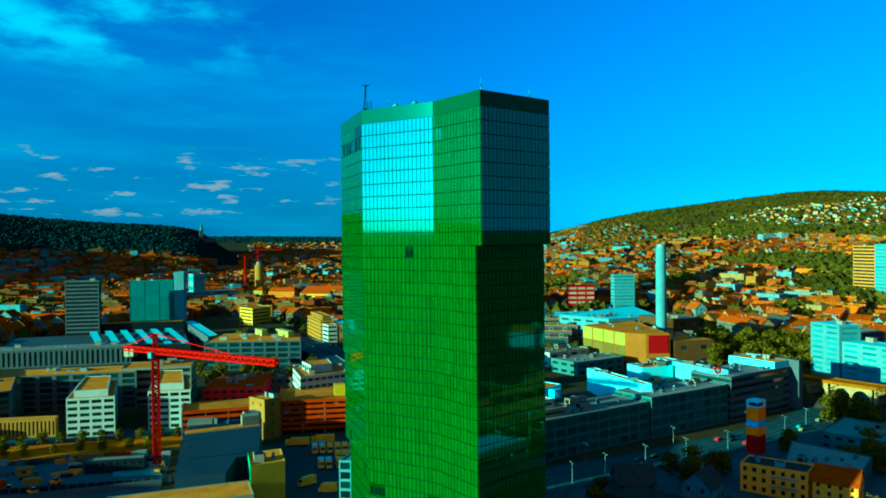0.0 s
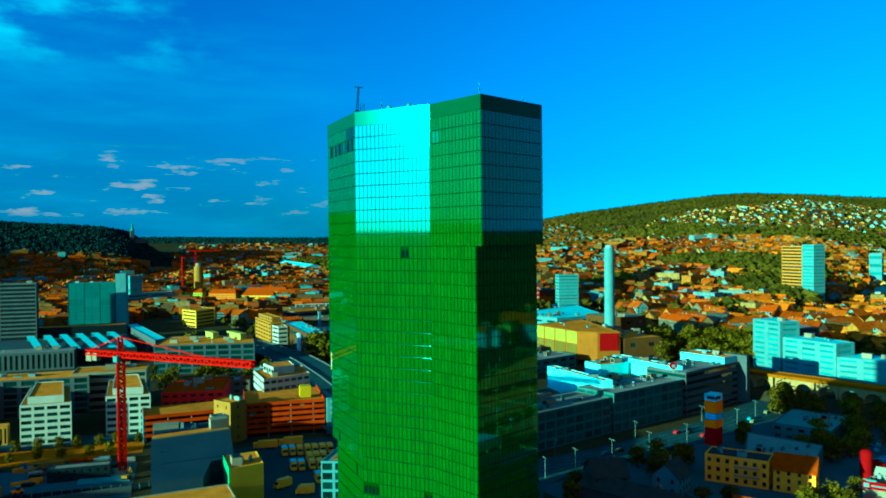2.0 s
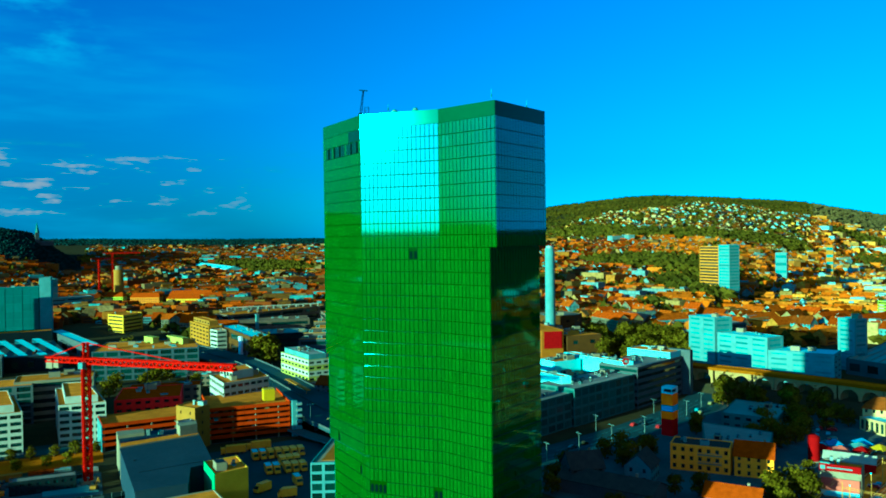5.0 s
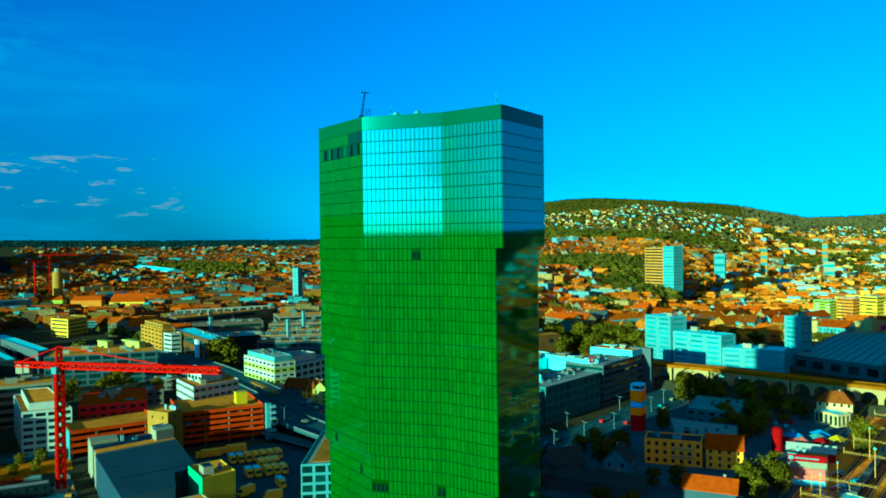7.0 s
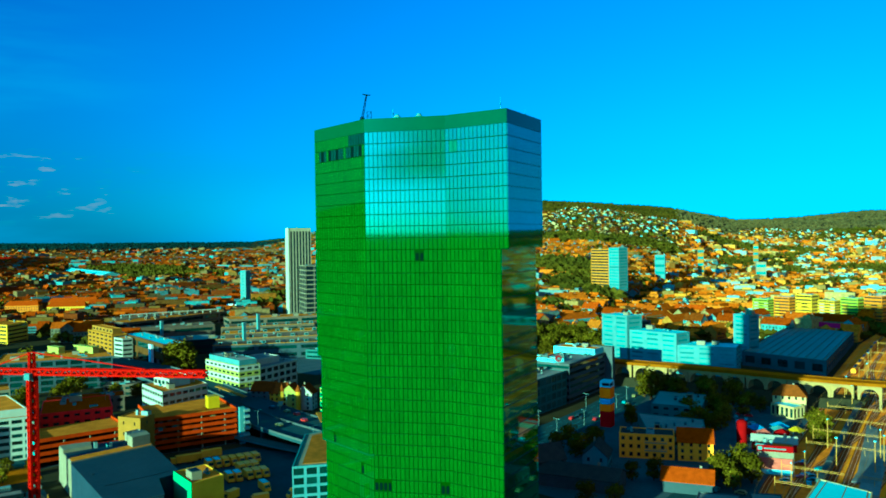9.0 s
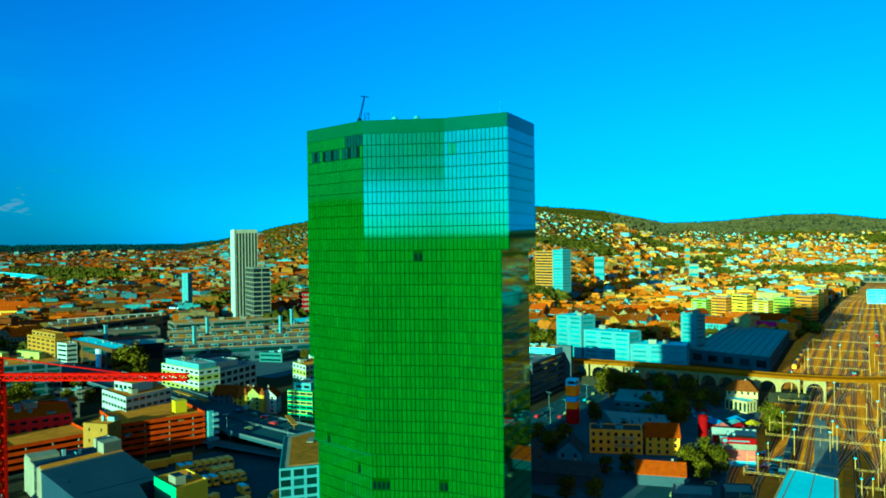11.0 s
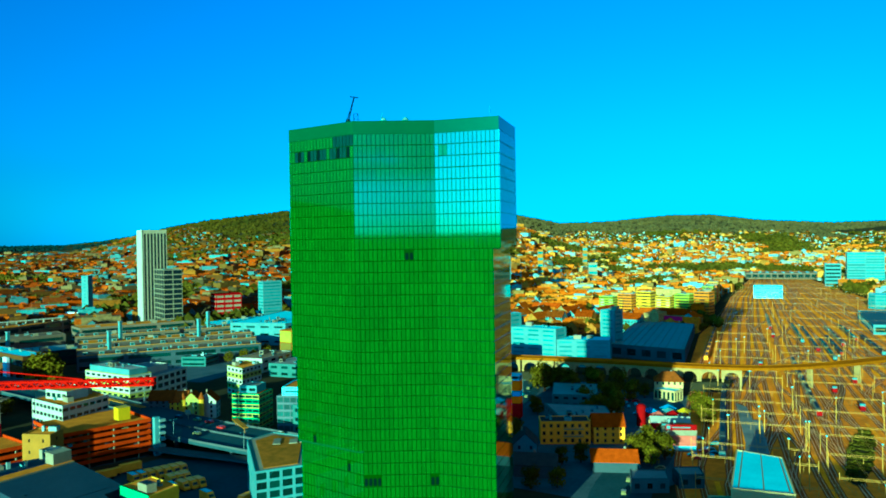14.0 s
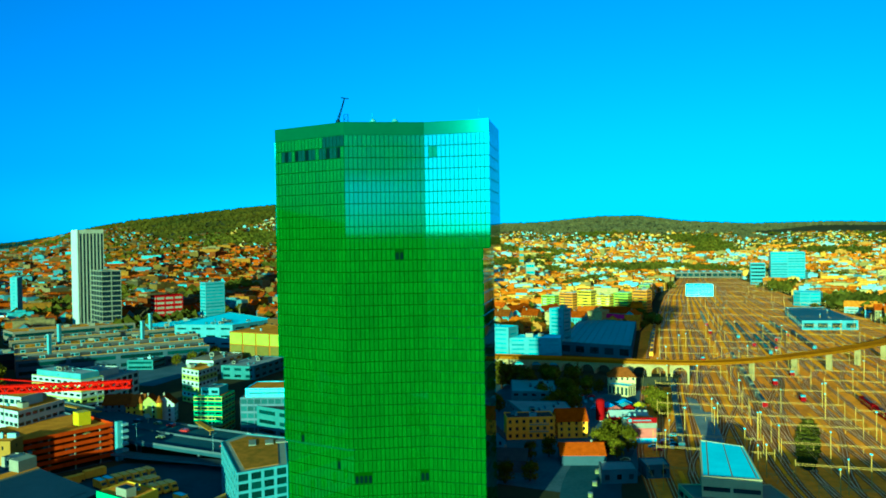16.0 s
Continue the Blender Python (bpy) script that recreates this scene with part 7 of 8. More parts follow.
# industrial sheds in rows north of the bridge
for k, (poly, h, m, r) in enumerate((
    ([(225, 585), (338, 512), (352, 532), (240, 606)], 12, "hall_wall", "grey_roof"), ([(242, 612), (360, 540), (378, 566), (262, 640)], 13, "concrete", "grey_roof"),
    ([(268, 650), (392, 578), (404, 598), (282, 672)], 12, "pale", "brown_roof"), ([(290, 690), (420, 620), (432, 640), (304, 712)], 13, "concrete", "grey_roof"),
    ([(211, 640), (258, 624), (264, 660), (217, 680)], 12, "dark", "metal_roof"), ([(222, 740), (300, 720), (312, 752), (232, 772)], 13, "concrete", "grey_roof"),
    ([(248, 800), (378, 838), (370, 868), (240, 830)], 14, "pale", "brown_roof"), ([(330, 745), (430, 700), (440, 728), (340, 775)], 14, "pale", "brown_roof"),
    ([(282, 540), (290, 522), (308, 528), (301, 546)], 7, "slate", "depot_roof"), ([(189.5, 666), (180, 575), (196, 573), (205.5, 664)], 19, "brown_panel", "white_roof"), ([(256, 852), (368, 834), (372, 852), (260, 872)], 14, "pale", "grey_roof"),
    )):
    ob = block("industrial_shed", "long industrial shed with rooftop vents", "industrial building", poly, h, 2, 34, (0.9, 0.45), "shed_wall" if m in ("pale", "concrete") else m, "shed_roof" if r == "grey_roof" else r, 8 if k < 8 else 4, "industrial sheds")
    if k < 4:
        # a row of small roof monitors along the front edge
        a, b, c = Vector(poly[0]), Vector(poly[1]), Vector(poly[2])
        mid = Vector((sum(p[0] for p in poly) / 4, sum(p[1] for p in poly) / 4))
        n = max(4, int((b - a).length / 11))
        u = (b - a).normalized()
        rz = math.degrees(math.atan2(u.y, u.x))
        if "monitor" not in UNIT:
            g = Geo()
            g.box((0, 0, 1.3), (3.4, 3.0, 2.6))
            g.box((0, -1.52, 1.5), (2.4, 0.06, 1.4), i=1)
            g.box((0, 0, 2.7), (3.8, 3.4, 0.2), i=2)
            UNIT["monitor"] = g.mesh("roof_monitor", "white", "window", "shed_roof")
        for j in range(n):
            p = a + (b - a) * ((j + 0.5) / n) + (c - b) * 0.16 - mid
            part("roof_monitor", UNIT["monitor"], ob, at=pose(p.x, p.y, h, 0, 0, rz))
        g = Geo()
        e = [p - mid for p in (a, b)]
        g.beam((e[0].x, e[0].y, h + 0.5), (e[1].x, e[1].y, h + 0.5), 0.5)
        part("edge_rail", g.mesh("edge_rail", "yellow"), ob, "ochre roof edge")
b = block("ochre_block", "ochre apartment block with brown roof storey", "apartment building", [(177.5, 715), (175.4, 657.5), (187, 656.5), (191, 713)], 20, 6, 9, (0.66, 0.4), "yellow", "brown_roof", 2)
storeys(b, ccw([(-3.5, 24), (-4.5, -22), (3, -22), (4.5, 24)]), 20.1, 24, 1, 8, (0.5, 0.4), "dull_ochre", roof="brown_roof", name="top_storey")
block("striped_block", "narrow pale block with dark window strips", "office building", [(176, 655), (177, 641), (185, 640.5), (186, 655)], 18, 5, 20, (0.9, 0.45), "off_white", "brown_roof", 1)
p = thing("corner_pier", "tall white wall pier beside the black shed front", "wall", pose(180.6, 597, 0))
g = Geo()
g.box((0, 0, 8.6), (2.0, 6.0, 17.2), -6)
part("pier", g.mesh("pier", "bright_white"), p)
# open pale frame along the roof edge of the long rear shed
f = thing("roof_frame", "pale open post-and-beam frame along a roof edge", "frame", pose(314, 844, 14))
for k in range(13):
    g = Geo()
    g.box((0, 0, 1.6), (0.9, 0.9, 3.2))
    part("post", g.mesh("post", "off_white"), f, at=pose(-52 + k * 8.7, 8.4 - k * 1.4, 0, 0, 0, -9))
g = Geo()
g.beam((-53, 8.5, 3.6), (53.5, -8.5, 3.6), 1.0)
part("beam", g.mesh("beam", "off_white"), f)
# long tiled apartment rows behind the sheds
for x, y, w, rz, wall in ((272, 1040, 46, -40, "flats_yellow"), (312, 1046, 26, -20, "flats_orange"), (236, 1092, 40, -38, "flats_orange"), (300, 1100, 60, -30, "yellow"), (203, 1124, 26, -37, "flats_lime")):
    r = thing("apartment_row", "long yellow apartment row under an orange tiled roof", "apartment building", pose(x, y, height(x, y) - 0.3, 0, 0, rz), "tiled apartment rows")
    a, c = gable_meshes(w, 13, 14, 5, 0.6, 3.0, wall, "tile", True)
    part("wall", a, r)
    part("roof", c, r)
# long bright roof far across the town
r = thing("long_roof_hall", "very long hall with a bright pale roof", "hall", pose(590, 1838, height(590, 1838) - 2, 0, 0, 82))
a, c = gable_meshes(400, 34, 9, 5, 0.5, 0, "white", "white_roof")
part("wall", a, r)
part("roof", c, r)
block("slim_tower", "slim white tower rising from trees", "tower", rect(455, 925, 9, 9, 20), 57, 14, 9, (0.3, 0.3), "white", "pale", 0, pane="pale_glass")
b = block("white_hall", "low white hall with a green-grey roof", "hall", [(437, 943), (446, 892), (490, 921), (480, 960)], 13, 1, 60, (0.9, 0.1), "bright_white", "depot_roof", 2)
for x, y, h in ((262, 600, 26), (300, 640, 28), (350, 600, 27), (395, 640, 28), (232, 690, 24)):
    c = thing("vent_stack", "slim pale vent stack above the sheds", "stack", pose(x, y, 0), "vent stacks")
    g = Geo()
    g.box((0, 0, h / 2), (2.4, 2.4, h))
    part("shaft", g.mesh("shaft", "white"), c)
    g = Geo()
    g.box((0, 0, h + 0.3), (3.0, 3.0, 0.6))
    part("cap", g.mesh("cap", "steel"), c)
tk = thing("storage_dome", "low white membrane storage dome", "dome", pose(446, 716, 0, 0, 0, -35))
g = Geo()
for a in range(12):
    for b in range(5):
        def dome(i, j):
            t, e = math.tau * i / 12, j / 5 * math.pi / 2
            return (30 * math.cos(t) * math.cos(e), 15 * math.sin(t) * math.cos(e), 14 * math.sin(e))
        g.face([dome(a, b), dome(a + 1, b), dome(a + 1, b + 1), dome(a, b + 1)])
part("membrane", g.mesh("membrane", "white_roof"), tk)
# blocks of flats along the yard's far side
for k in range(12):
    # a front row of six across the view and a second row running off eastwards
    x, y = (806 + k * 6.5, 386 - k * 21.5) if k < 6 else (872 + (k - 6) * 36, 286 + (k - 6) * 5.5)
    ob = block("flats", "yellow and orange balconied block of flats", "apartment building", rect(x, y, 15, 19, -12) if k < 6 else rect(x, y, 28, 14, 8), 21 + 3 * (k % 3), 7, 30, (0.95, 0.4), ("flats_lime", "flats_yellow", "flats_orange")[(k * 2 + k // 3) % 3], "white_roof", 2, "blocks of flats by the yard")
    if k < 6:
        for side in (-5.5, 5.5):
            # stacked balcony bays on the sunlit front
            for f in range(1, 6):
                g = Geo()
                g.box((-8.1, side, f * 3.2 + 1.0), (1.4, 5.0, 1.1), -12)
                part("balcony", g.mesh("balcony", "flats_yellow" if k % 3 else "off_white"), ob)
sr = block("station_roof", "wide low station roof with pale roof strips", "station", rect(1640, 300, 60, 150, 12), 13, 1, 12, (0.8, 0.5), "shed_wall", "shed_roof", 0, z0=2)
for k in range(9):
    g = Geo()
    g.box((0, 0, 0.3), (52, 4.0, 0.6))
    part("roof_strip", g.mesh("roof_strip", "white_roof"), sr, at=pose(-(k - 4) * 15.5 * math.sin(radians(12)), (k - 4) * 15.5 * math.cos(radians(12)), 13, 0, 0, 12))
block("signal_box", "white signal building among the tracks", "railway building", rect(1118, 250, 26, 40, 10), 18, 3, 14, (0.7, 0.3), "white_roof", "white_roof", 1, pane="pale_glass")
block("station_office", "large white office block past the yard", "office building", rect(1472, 140, 34, 60, 8), 60, 12, 30, (0.94, 0.45), "white", "white_roof", 2, pane="pale_glass")
block("station_office", "lower white office block past the yard", "office building", rect(1440, 190, 30, 26, 8), 40, 6, 40, (0.9, 0.4), "white", "white_roof", 1)
block("round_front_office", "white rounded office building beside the yard", "office building", [(978, 112), (970, 104), (969, 92), (974, 80), (996, 78), (1004, 92), (1000, 112)], 18, 4, 30, (0.9, 0.4), "white", "white_roof", 3, pane="pale_glass")
si = thing("concrete_silo", "tall round brown concrete silo", "silo", pose(211, 1140, height(211, 1140) - 1))
g = Geo()
g.cone((0, 0, 0), 6.5, 6.5, 50, 18)
part("drum", g.mesh("drum", "dull_ochre"), si)
g = Geo()
g.cone((0, 0, 50), 4.5, 4, 5, 14)
part("cap", g.mesh("cap", "pale"), si)
for x, y, h, rz in ((216, 1291, 68, 25), (241, 1315, 76, -15)):
    z0 = height(x, y) - 1
    c = thing("building_crane", "distant red building crane", "crane", pose(x, y, z0, 0, 0, rz), "distant cranes")
    g = Geo()
    lattice(g, (0, 0, 0), (0, 0, h - z0), 1.8, 20)
    part("mast", g.mesh("mast", "crane"), c)
    g = Geo()
    lattice(g, (-14, 0, h - z0), (42, 0, h - z0), 1.5, 18)
    part("jib", g.mesh("jib", "crane"), c)
    g = Geo()
    g.box((-12, 0, h - z0 - 1.5), (4, 2, 2.5))
    part("counterweight", g.mesh("counterweight", "concrete"), c)
ch = thing("church", "village church with a pointed grey spire", "church", pose(236, 2080, height(236, 2080) - 1))
g = Geo()
g.box((0, 0, 16), (9, 9, 32))
part("tower", g.mesh("tower", "concrete"), ch)
g = Geo()
g.cone((0, 0, 32), 5.0, 0.1, 26, 4)
part("spire", g.mesh("spire", "slate"), ch)
g = Geo()
g.prism(rect(20, 0, 30, 14), 0, 12)
part("nave", g.mesh("nave", "concrete"), ch)

# ---- trees ----


def tree_meshes(seed, h, spread, leaves=520):
    r = random.Random(seed)
    t = Geo()
    t.cone((0, 0, 0), h * 0.035 + 0.1, h * 0.015, h * 0.5, 7)
    tips = []
    for k in range(6):
        a, e = math.tau * k / 6 + r.uniform(-0.4, 0.4), r.uniform(0.5, 1.1)
        z0 = h * r.uniform(0.25, 0.45)
        tip = (spread * 0.55 * math.cos(a), spread * 0.55 * math.sin(a), z0 + h * 0.3 * e)
        t.beam((0, 0, z0), tip, h * 0.018, sides=4)
        tips.append(tip)
    c = Geo()
    lumps = [(Vector(p) + Vector((0, 0, h * 0.06)), spread * r.uniform(0.36, 0.55)) for p in tips]
    lumps += [(Vector((0.5 * spread * math.cos(q * 1.26), 0.5 * spread * math.sin(q * 1.26), h * 0.3)), spread * 0.42) for q in range(5)]
    lumps += [(Vector((r.uniform(-0.3, 0.3) * spread, r.uniform(-0.3, 0.3) * spread, h * r.uniform(0.55, 0.84))), spread * r.uniform(0.38, 0.6)) for _ in range(6)]
    for _ in range(leaves):
        p0, rad = r.choice(lumps)
        d = Vector((r.gauss(0, 1), r.gauss(0, 1), r.gauss(0, 0.8))).normalized()
        p = p0 + d * rad * (0.55 + 0.5 * r.random())
        n = (d + Vector((r.uniform(-0.6, 0.6), r.uniform(-0.6, 0.6), r.uniform(-0.2, 0.9)))).normalized()
        u = n.cross(Vector((0.3, 0.2, 1))).normalized()
        v = n.cross(u)
        s = h * 0.045 * r.uniform(0.6, 1.3)
        c.face([tuple(p + u * s * 1.1), tuple(p + v * s), tuple(p - u * s + n * s * 0.4), tuple(p - v * s * 0.9)])
    return t.mesh("trunk", "wood"), c.mesh("crown", "leaf")


TREES = [tree_meshes(k, 10, 4.0 + 0.4 * (k % 3), 760) for k in range(6)]


def tree(x, y, h, rz=0, z=0.0, label="broad leafy tree with olive green crown", group="trees"):
    ob = thing("tree", label, "tree", pose(x, y, z, 0, 0, rz) @ Matrix.Scale(h / 10, 4), group)
    a, c = TREES[int(x * 7 + y * 3) % 6]
    part("trunk", a, ob)
    part("crown", c, ob)


tr = random.Random(21)
for x, y, h in ((322, 255, 19), (327, 262, 15), (329, 250, 14), (320, 513, 10), (331, 512, 9), (343, 510, 10), (352, 521, 11), (311, 520, 9), (213, 151, 12), (205, 158, 12), (210, 163, 11), (217, 158, 12), (201, 153, 9), (243, 168, 7), (296, 154, 12), (306, 160, 12), (284, 150, 10), (200, 232, 9), (214, 236, 9), (176, 232, 8), (330, 225, 16), (322, 238, 15), (338, 214, 15), (345, 234, 14), (307, 205, 12), (296, 200, 11), (88, 398, 11), (73, 395, 10), (60, 392, 10), (98, 620, 22), (180, 556, 25), (189, 559, 22), (184, 547, 20)):
    tree(x, y, h, tr.uniform(0, 360))
for x, y, h in ((272, 196, 11), (278, 204, 12), (268, 206, 10), (284, 196, 9), (192, 180, 9), (186, 186, 8), (262, 232, 9), (200, 214, 8), (296, 218, 11), (310, 212, 12), (318, 200, 11), (248, 162, 7), (158, 176, 8), (152, 184, 9), (331, 196, 9), (336, 204, 10), (206, 224, 9), (212, 221, 10), (197, 220, 8), (218, 223, 9), (160, 222, 8), (152, 214, 8), (271, 238, 9)):
    tree(x, y, h, tr.uniform(0, 360), label="dark tree between the shaded houses", group="yard trees")
for x, y, h in ((100, 528, 13), (108, 536, 11), (92, 518, 12), (84, 505, 13), (70, 520, 12), (134, 528, 11), (112, 492, 11), (124, 492, 9), (96, 470, 10), (70, 465, 11), (62, 500, 12), (102, 490, 9), (60, 540, 11)):
    tree(x, y, h, tr.uniform(0, 360), label="leafy tree among the workshops", group="trees by the workshops")
for k in range(12):
    tree(-60 + k * 8.2 + tr.uniform(-1, 1), 397 - k * 1.7, tr.uniform(5, 7), tr.uniform(0, 360), label="small street tree in a row", group="street trees")
for k in range(9):
    tree(-62 + k * 10 + tr.uniform(-2, 2), 378 - k * 1.6, tr.uniform(4.5, 6.5), tr.uniform(0, 360), label="small street tree in a row", group="street trees")
for k in range(90):
    t = tr.random()
    x = 372 + tr.uniform(0, 100) + 40 * t
    y = 350 + t * 130 + tr.uniform(-12, 12)
    tree(x, y, tr.uniform(12, 19), tr.uniform(0, 360), label="dense park tree beyond the viaduct", group="park trees")
for k in range(34):
    tree(450 + tr.uniform(-18, 50), 292 + tr.uniform(-4, 60), tr.uniform(10, 16), tr.uniform(0, 360), label="leafy tree beside the white blocks", group="trees by the white blocks")

# ---- the city beyond ----
# places kept free of the scattered houses: x, y, radius
NORTH_SITES = [(150, 770, 45), (140, 720, 40), (155, 850, 40), (270, 1045, 38), (236, 1092, 30), (300, 1100, 40), (312, 1046, 24), (203, 1124, 20), (590, 1720, 55), (595, 1800, 55), (590, 1880, 55), (585, 1960, 55), (460, 930, 40), (451, 917, 14), (182, 690, 35), (190, 620, 40), (140, 1120, 55), (140, 880, 40), (30, 745, 60), (70, 560, 50), (110, 520, 45), (120, 860, 60), (145, 700, 45), (-50, 570, 75), (30, 570, 65), (-100, 600, 60), (-60, 690, 45), (211, 1140, 25), (216, 1291, 20), (241, 1315, 20), (30, 740, 75), (-20, 740, 60), (-30, 645, 60), (110, 645, 55), (210, 560, 70), (150, 590, 55), (160, 660, 40)]
EAST_SITES = [(365, 215, 60), (420, 235, 50), (1465, 150, 55), (370, 450, 70), (450, 600, 100), (500, 680, 80), (410, 300, 60), (480, 290, 40), (530, 250, 100), (300, 590, 110), (330, 690, 110), (300, 800, 80), (445, 780, 45), (500, 720, 40), (830, 620, 60), (420, 400, 60), (470, 440, 70), (410, 480, 50), (415, 668, 50)]


LIMIT = [(33, 0.93), (38, 0.9), (41, 0.66), (44, 0.66), (50, 0.71), (56, 0.80), (62, 0.80), (64, 0.78), (84, 0.78), (88, 0.9)]


def free(x, y, pad=0.0):
    if 100 < x < 1720 and table(LOWER, x) - 10 < y < table(UPPER, x) + 12 + pad:
        return False
    if 700 < x < 990 and 280 < y < 400:
        return False
    dx, dy = x - 140, y - 400
    if abs(dx - dy * 0.13) < 24 and -150 < dy < 230:
        return False
    if -110 < x < 355 and y < 500 + pad:
        return False
    return all((x - a) ** 2 + (y - b) ** 2 > (r + pad) ** 2 for a, b, r in NORTH_SITES + EAST_SITES)


NEAR = [gable_meshes(*s, panes=True) for s in ((14, 11, 10, 5), (22, 12, 13, 5), (34, 12, 14, 5.5), (18, 13, 15, 6), (46, 13, 14, 5), (12, 10, 7, 4.5))]


def city():
    r = random.Random(5)
    near, far, woods, big = [], [], [], []
    tries = 0
    while tries < 56000:
        tries += 1
        a = r.uniform(-13, 99)
        d = 330 + 2750 * r.random() ** 0.72
        x, y = CENTRE[0] + d * math.sin(radians(a)), CENTRE[1] + d * math.cos(radians(a))
        if not free(x, y, 8):
            continue
        top = table(REACH, a)
        if a > 33 and d > top * table(LIMIT, a) * (1 + 0.12 * noise.noise((x * 0.004, y * 0.004, 5))):
            continue
        if a < 11 and d > 1750:
            continue
        grid = 18 * noise.noise((x * 0.0016, y * 0.0016, 7.0)) * 3
        rz = grid + r.choice((0, 90)) + r.uniform(-6, 6)
        green = noise.noise((x * 0.0035, y * 0.0035, 2.0))
        if green > (0.42 if a < 47 else 0.3) and d > 500:
            for _ in range(3):
                woods.append((x + r.uniform(-25, 25), y + r.uniform(-25, 25), r.uniform(8, 15)))
            continue
        slope = d > (1650 if a < 62 else 2600) and a > 36
        if r.random() < (0.66 if slope else 0.42):
            woods.append((x, y, r.uniform(6, 13)))
            continue
        if slope:
            far.append((x, y, r.uniform(9, 15), r.uniform(9, 12), r.uniform(6, 11), r.uniform(2.5, 4.5), rz))
        elif d < 860 and len(near) < 205:
            near.append((x, y, rz))
            for _ in range(2):
                woods.append((x + r.uniform(-22, 22), y + r.uniform(-22, 22), r.uniform(8, 13)))
        elif r.random() < (0.12 if a < 47 or a > 61 else 0.05):
            big.append((x, y, r.uniform(18, 44), r.uniform(12, 18), r.uniform(10, 20), rz))
        else:
            long = r.random() < 0.3
            if r.random() < 0.6:
                woods.append((x + r.uniform(-16, 16), y + r.uniform(-16, 16), r.uniform(8, 14)))
            far.append((x, y, r.uniform(18, 34) if long else r.uniform(9, 15), r.uniform(10, 13), r.uniform(6, 10), r.uniform(4.5, 6.5), rz))
    return near, far, woods, big


near, far, woods, big = city()
for x, y, rz in near:
    k = int(abs(x * 13 + y * 7)) % 6
    ob = thing("town_building", "plain town building with tiled pitched roof", "house", pose(x, y, height(x, y) - 0.2, 0, 0, rz), "town buildings")
    part("wall", NEAR[k][0], ob)
    part("roof", NEAR[k][1], ob)
walls, roofs, flats, strips = Geo(), Geo(), Geo(), Geo()
kinds, tiles = [], []
for x, y, w, d, h, rh, rz in far:
    z = height(x, y) - 1
    co, si = math.cos(radians(rz)), math.sin(radians(rz))
    T = lambda a, b, c: (x + a * co - b * si, y + a * si + b * co, z + c)
    n = len(walls.v)
    walls.v += [T(sx * w / 2, sy * d / 2, zz) for zz in (0, h) for sx, sy in ((-1, -1), (1, -1), (1, 1), (-1, 1))] + [T(-w / 2, 0, h + rh), T(w / 2, 0, h + rh)]
    walls.f += [(n, n + 1, n + 5, n + 4), (n + 2, n + 3, n + 7, n + 6), (n + 1, n + 2, n + 6, n + 9, n + 5), (n + 3, n, n + 4, n + 8, n + 7)]
    if math.hypot(x, y) < 1500:
        for f in range(int(h // 3.2)):
            for sy in (-1, 1):
                for k in range(2 if w > 25 else 1):
                    m = 2 if w > 25 else 1
                    a0, a1 = -w / 2 + w * (k + 0.15) / m, -w / 2 + w * (k + 0.85) / m
                    q = [T(a0, sy * (d / 2 + 0.06), 2 + f * 3.1), T(a1, sy * (d / 2 + 0.06), 2 + f * 3.1), T(a1, sy * (d / 2 + 0.06), 3.2 + f * 3.1), T(a0, sy * (d / 2 + 0.06), 3.2 + f * 3.1)]
                    strips.face(q if sy < 0 else q[::-1])
    # front light and yellow haze put into the colours of eastern houses
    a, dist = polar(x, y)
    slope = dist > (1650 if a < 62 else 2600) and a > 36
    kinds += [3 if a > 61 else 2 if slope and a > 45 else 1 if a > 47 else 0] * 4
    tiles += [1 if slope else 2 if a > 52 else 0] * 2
    n = len(roofs.v)
    e = 0.6
    roofs.v += [T(-w / 2 - e, -d / 2 - e, h - 0.2), T(w / 2 + e, -d / 2 - e, h - 0.2), T(w / 2 + e, 0, h + rh + 0.15), T(-w / 2 - e, 0, h + rh + 0.15), T(w / 2 + e, d / 2 + e, h - 0.2), T(-w / 2 - e, d / 2 + e, h - 0.2)]
    roofs.f += [(n, n + 1, n + 2, n + 3), (n + 3, n + 2, n + 4, n + 5)]
for x, y, w, d, h, rz in big:
    # block colours brightened towards the east for front light too
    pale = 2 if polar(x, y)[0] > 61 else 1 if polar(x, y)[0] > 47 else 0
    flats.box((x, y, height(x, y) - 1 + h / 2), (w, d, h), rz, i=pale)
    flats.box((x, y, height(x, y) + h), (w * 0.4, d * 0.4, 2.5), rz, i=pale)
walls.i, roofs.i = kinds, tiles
tagged(new("far_house_walls", walls.mesh("far_house_walls", "house_walls", "sunlit_walls", "slope_walls", "sunlit_east_walls")), "pale walls of many distant houses", "houses", kind="stuff")
tagged(new("far_house_roofs", roofs.mesh("far_house_roofs", "house_roofs", "slope_roofs", "sunlit_roofs")), "red and brown tiled roofs of many distant houses", "houses", kind="stuff")
tagged(new("far_windows", strips.mesh("far_windows", "dark")), "dark window rows on many distant houses", "windows", kind="stuff")
tagged(new("far_flats", flats.mesh("far_flats", "house_walls", "sunlit_walls", "sunlit_east_walls")), "many distant flat-roofed pale blocks", "buildings", kind="stuff")


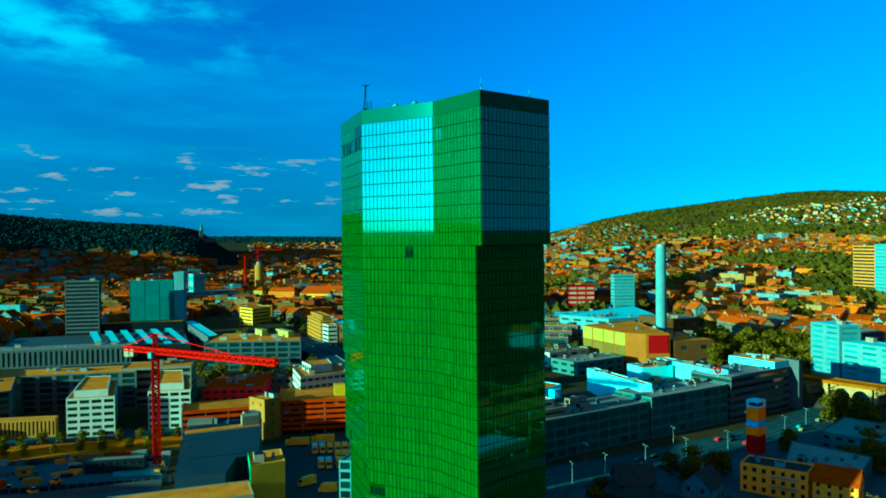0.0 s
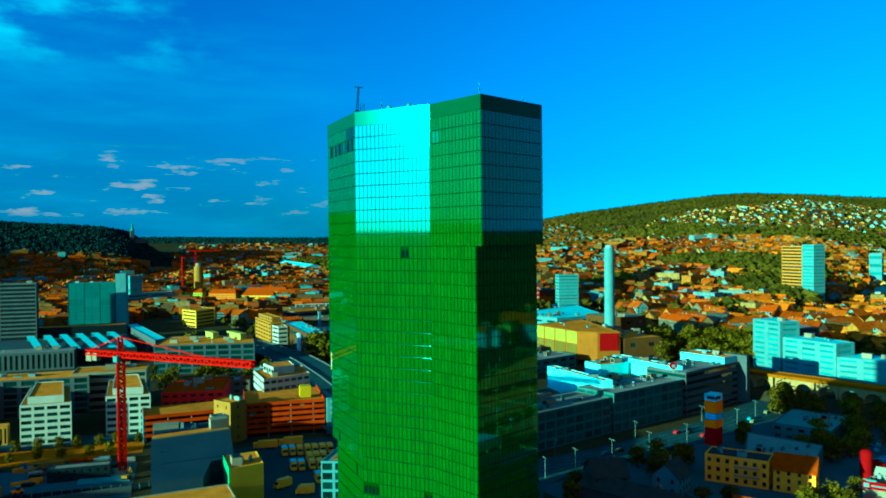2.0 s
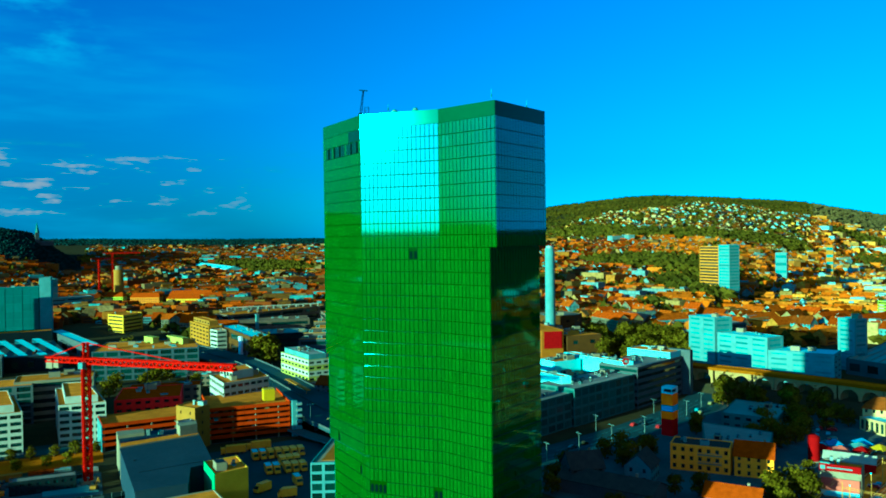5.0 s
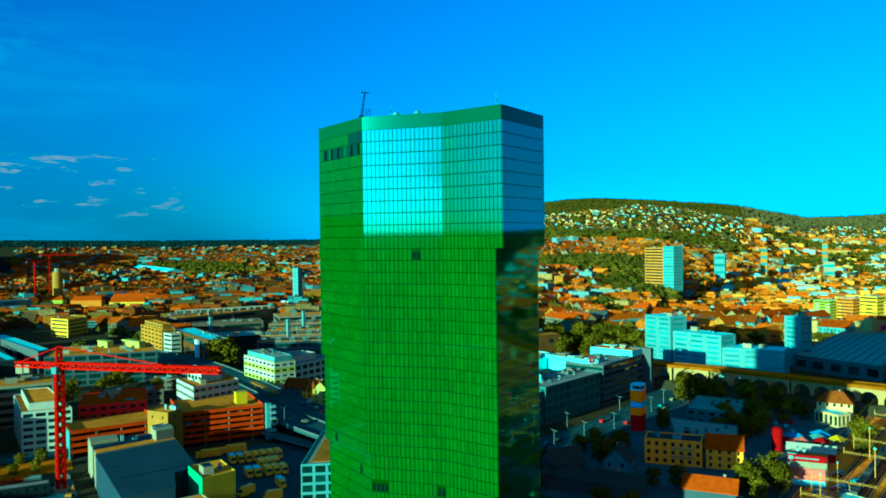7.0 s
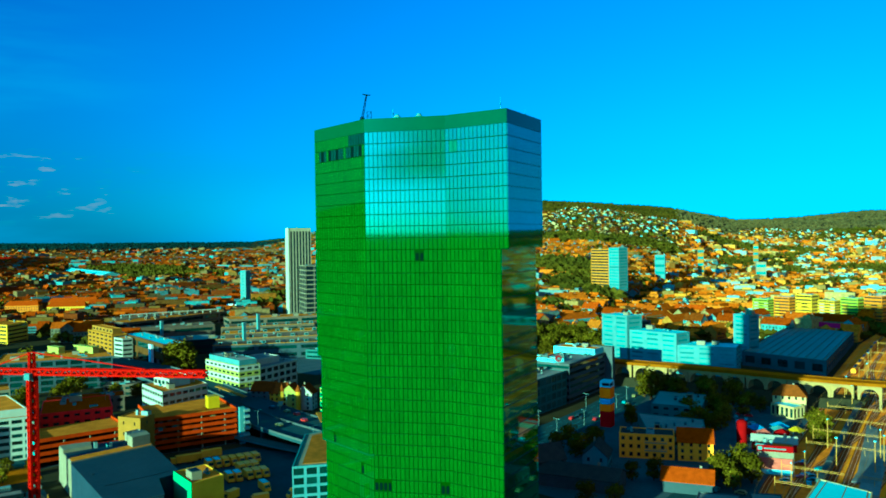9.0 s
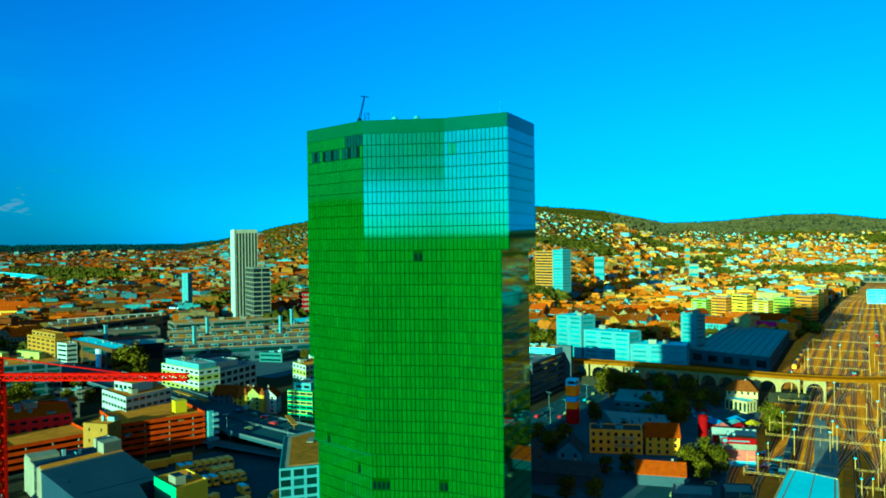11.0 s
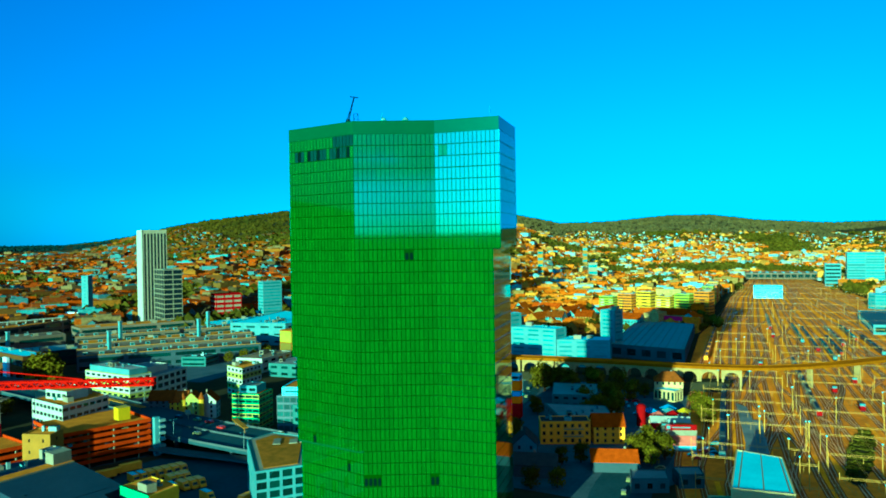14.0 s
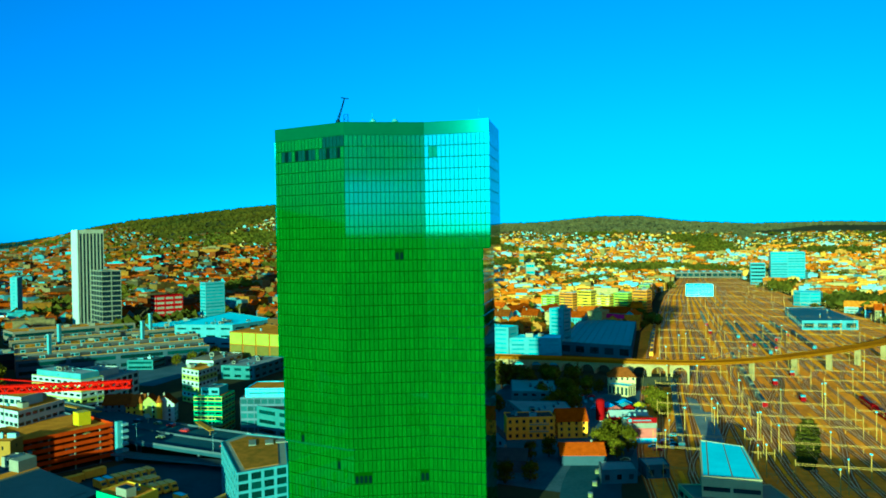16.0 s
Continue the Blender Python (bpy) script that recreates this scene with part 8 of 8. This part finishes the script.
def clumps(g, x, y, z, s, r):
    """A rough, uneven crown of three or four angular lumps."""
    for _ in range(3):
        c = Vector((x + r.uniform(-0.4, 0.4) * s, y + r.uniform(-0.4, 0.4) * s, z + s * r.uniform(0.3, 0.75)))
        n = len(g.v)
        for d in ((1, 0, 0), (0, 1, 0), (-1, 0, 0), (0, -1, 0), (0, 0, 1), (0, 0, -1)):
            k = s * r.uniform(0.28, 0.62)
            g.v.append(tuple(c + Vector((d[0], d[1], d[2] * 0.75)) * k + Vector((r.uniform(-0.1, 0.1), r.uniform(-0.1, 0.1), r.uniform(-0.1, 0.1))) * s))
        for q in range(4):
            p = (q + 1) % 4
            g.f += [(n + q, n + p, n + 4), (n + p, n + q, n + 5)]


wr = random.Random(9)
g = Geo()
for cx, cy, rx, ry, n in ((1800, 790, 260, 45, 330), (1690, 690, 75, 60, 260), (1850, 560, 90, 130, 200), (786, 606, 26, 46, 170), (900, 690, 90, 40, 150), (1330, 480, 120, 40, 160), (470, 900, 40, 12, 40), (478, 702, 34, 9, 60), (428, 712, 16, 6, 20), (560, 980, 60, 30, 60), (700, 850, 80, 40, 110), (600, 1545, 50, 40, 110), (620, 560, 70, 30, 110)):
    # loose stands of park trees
    for _ in range(n):
        t, k = wr.uniform(0, math.tau), math.sqrt(wr.random())
        x, y = cx + rx * k * math.cos(t), cy + ry * k * math.sin(t)
        clumps(g, x, y, height(x, y), wr.uniform(12, 19), wr)
for x, y, s in woods:
    clumps(g, x, y, height(x, y), s, wr)
g.i = [0] * len(g.f)
tagged(new("town_trees", g.mesh("town_trees", "far_leaf")), "olive green trees between distant houses", "trees", kind="stuff")
g, gd, gl = Geo(), Geo(), Geo()
tones = []
for _ in range(23000):
    a = wr.uniform(31, 100)
    rc = table(REACH, a)
    lim = table(LIMIT, a)
    d = rc * wr.uniform(lim - 0.1, 1.04)
    x, y = CENTRE[0] + d * math.sin(radians(a)), CENTRE[1] + d * math.cos(radians(a))
    if d < rc * lim * (1 + 0.12 * noise.noise((x * 0.004, y * 0.004, 5))):
        continue
    n = len(g.f)
    clumps(g, x, y, height(x, y) - 5.5, wr.uniform(9, 14), wr)
    # woods past this bearing take the paler, hazed tone
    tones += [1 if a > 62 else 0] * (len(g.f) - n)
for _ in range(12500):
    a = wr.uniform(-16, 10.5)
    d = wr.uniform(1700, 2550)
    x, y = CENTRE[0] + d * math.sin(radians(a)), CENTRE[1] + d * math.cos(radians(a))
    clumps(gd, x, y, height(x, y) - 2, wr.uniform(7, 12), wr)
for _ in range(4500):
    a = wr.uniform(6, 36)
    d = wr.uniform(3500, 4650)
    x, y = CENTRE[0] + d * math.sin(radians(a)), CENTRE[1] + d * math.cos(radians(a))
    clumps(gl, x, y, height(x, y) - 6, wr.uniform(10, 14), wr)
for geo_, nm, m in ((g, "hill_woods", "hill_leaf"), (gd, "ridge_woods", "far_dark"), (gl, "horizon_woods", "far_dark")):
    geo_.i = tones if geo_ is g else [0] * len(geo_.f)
    tagged(new(nm, geo_.mesh(nm, m, "hazy_leaf")), "dense dark green woods along a hill crest", "woods", kind="stuff")
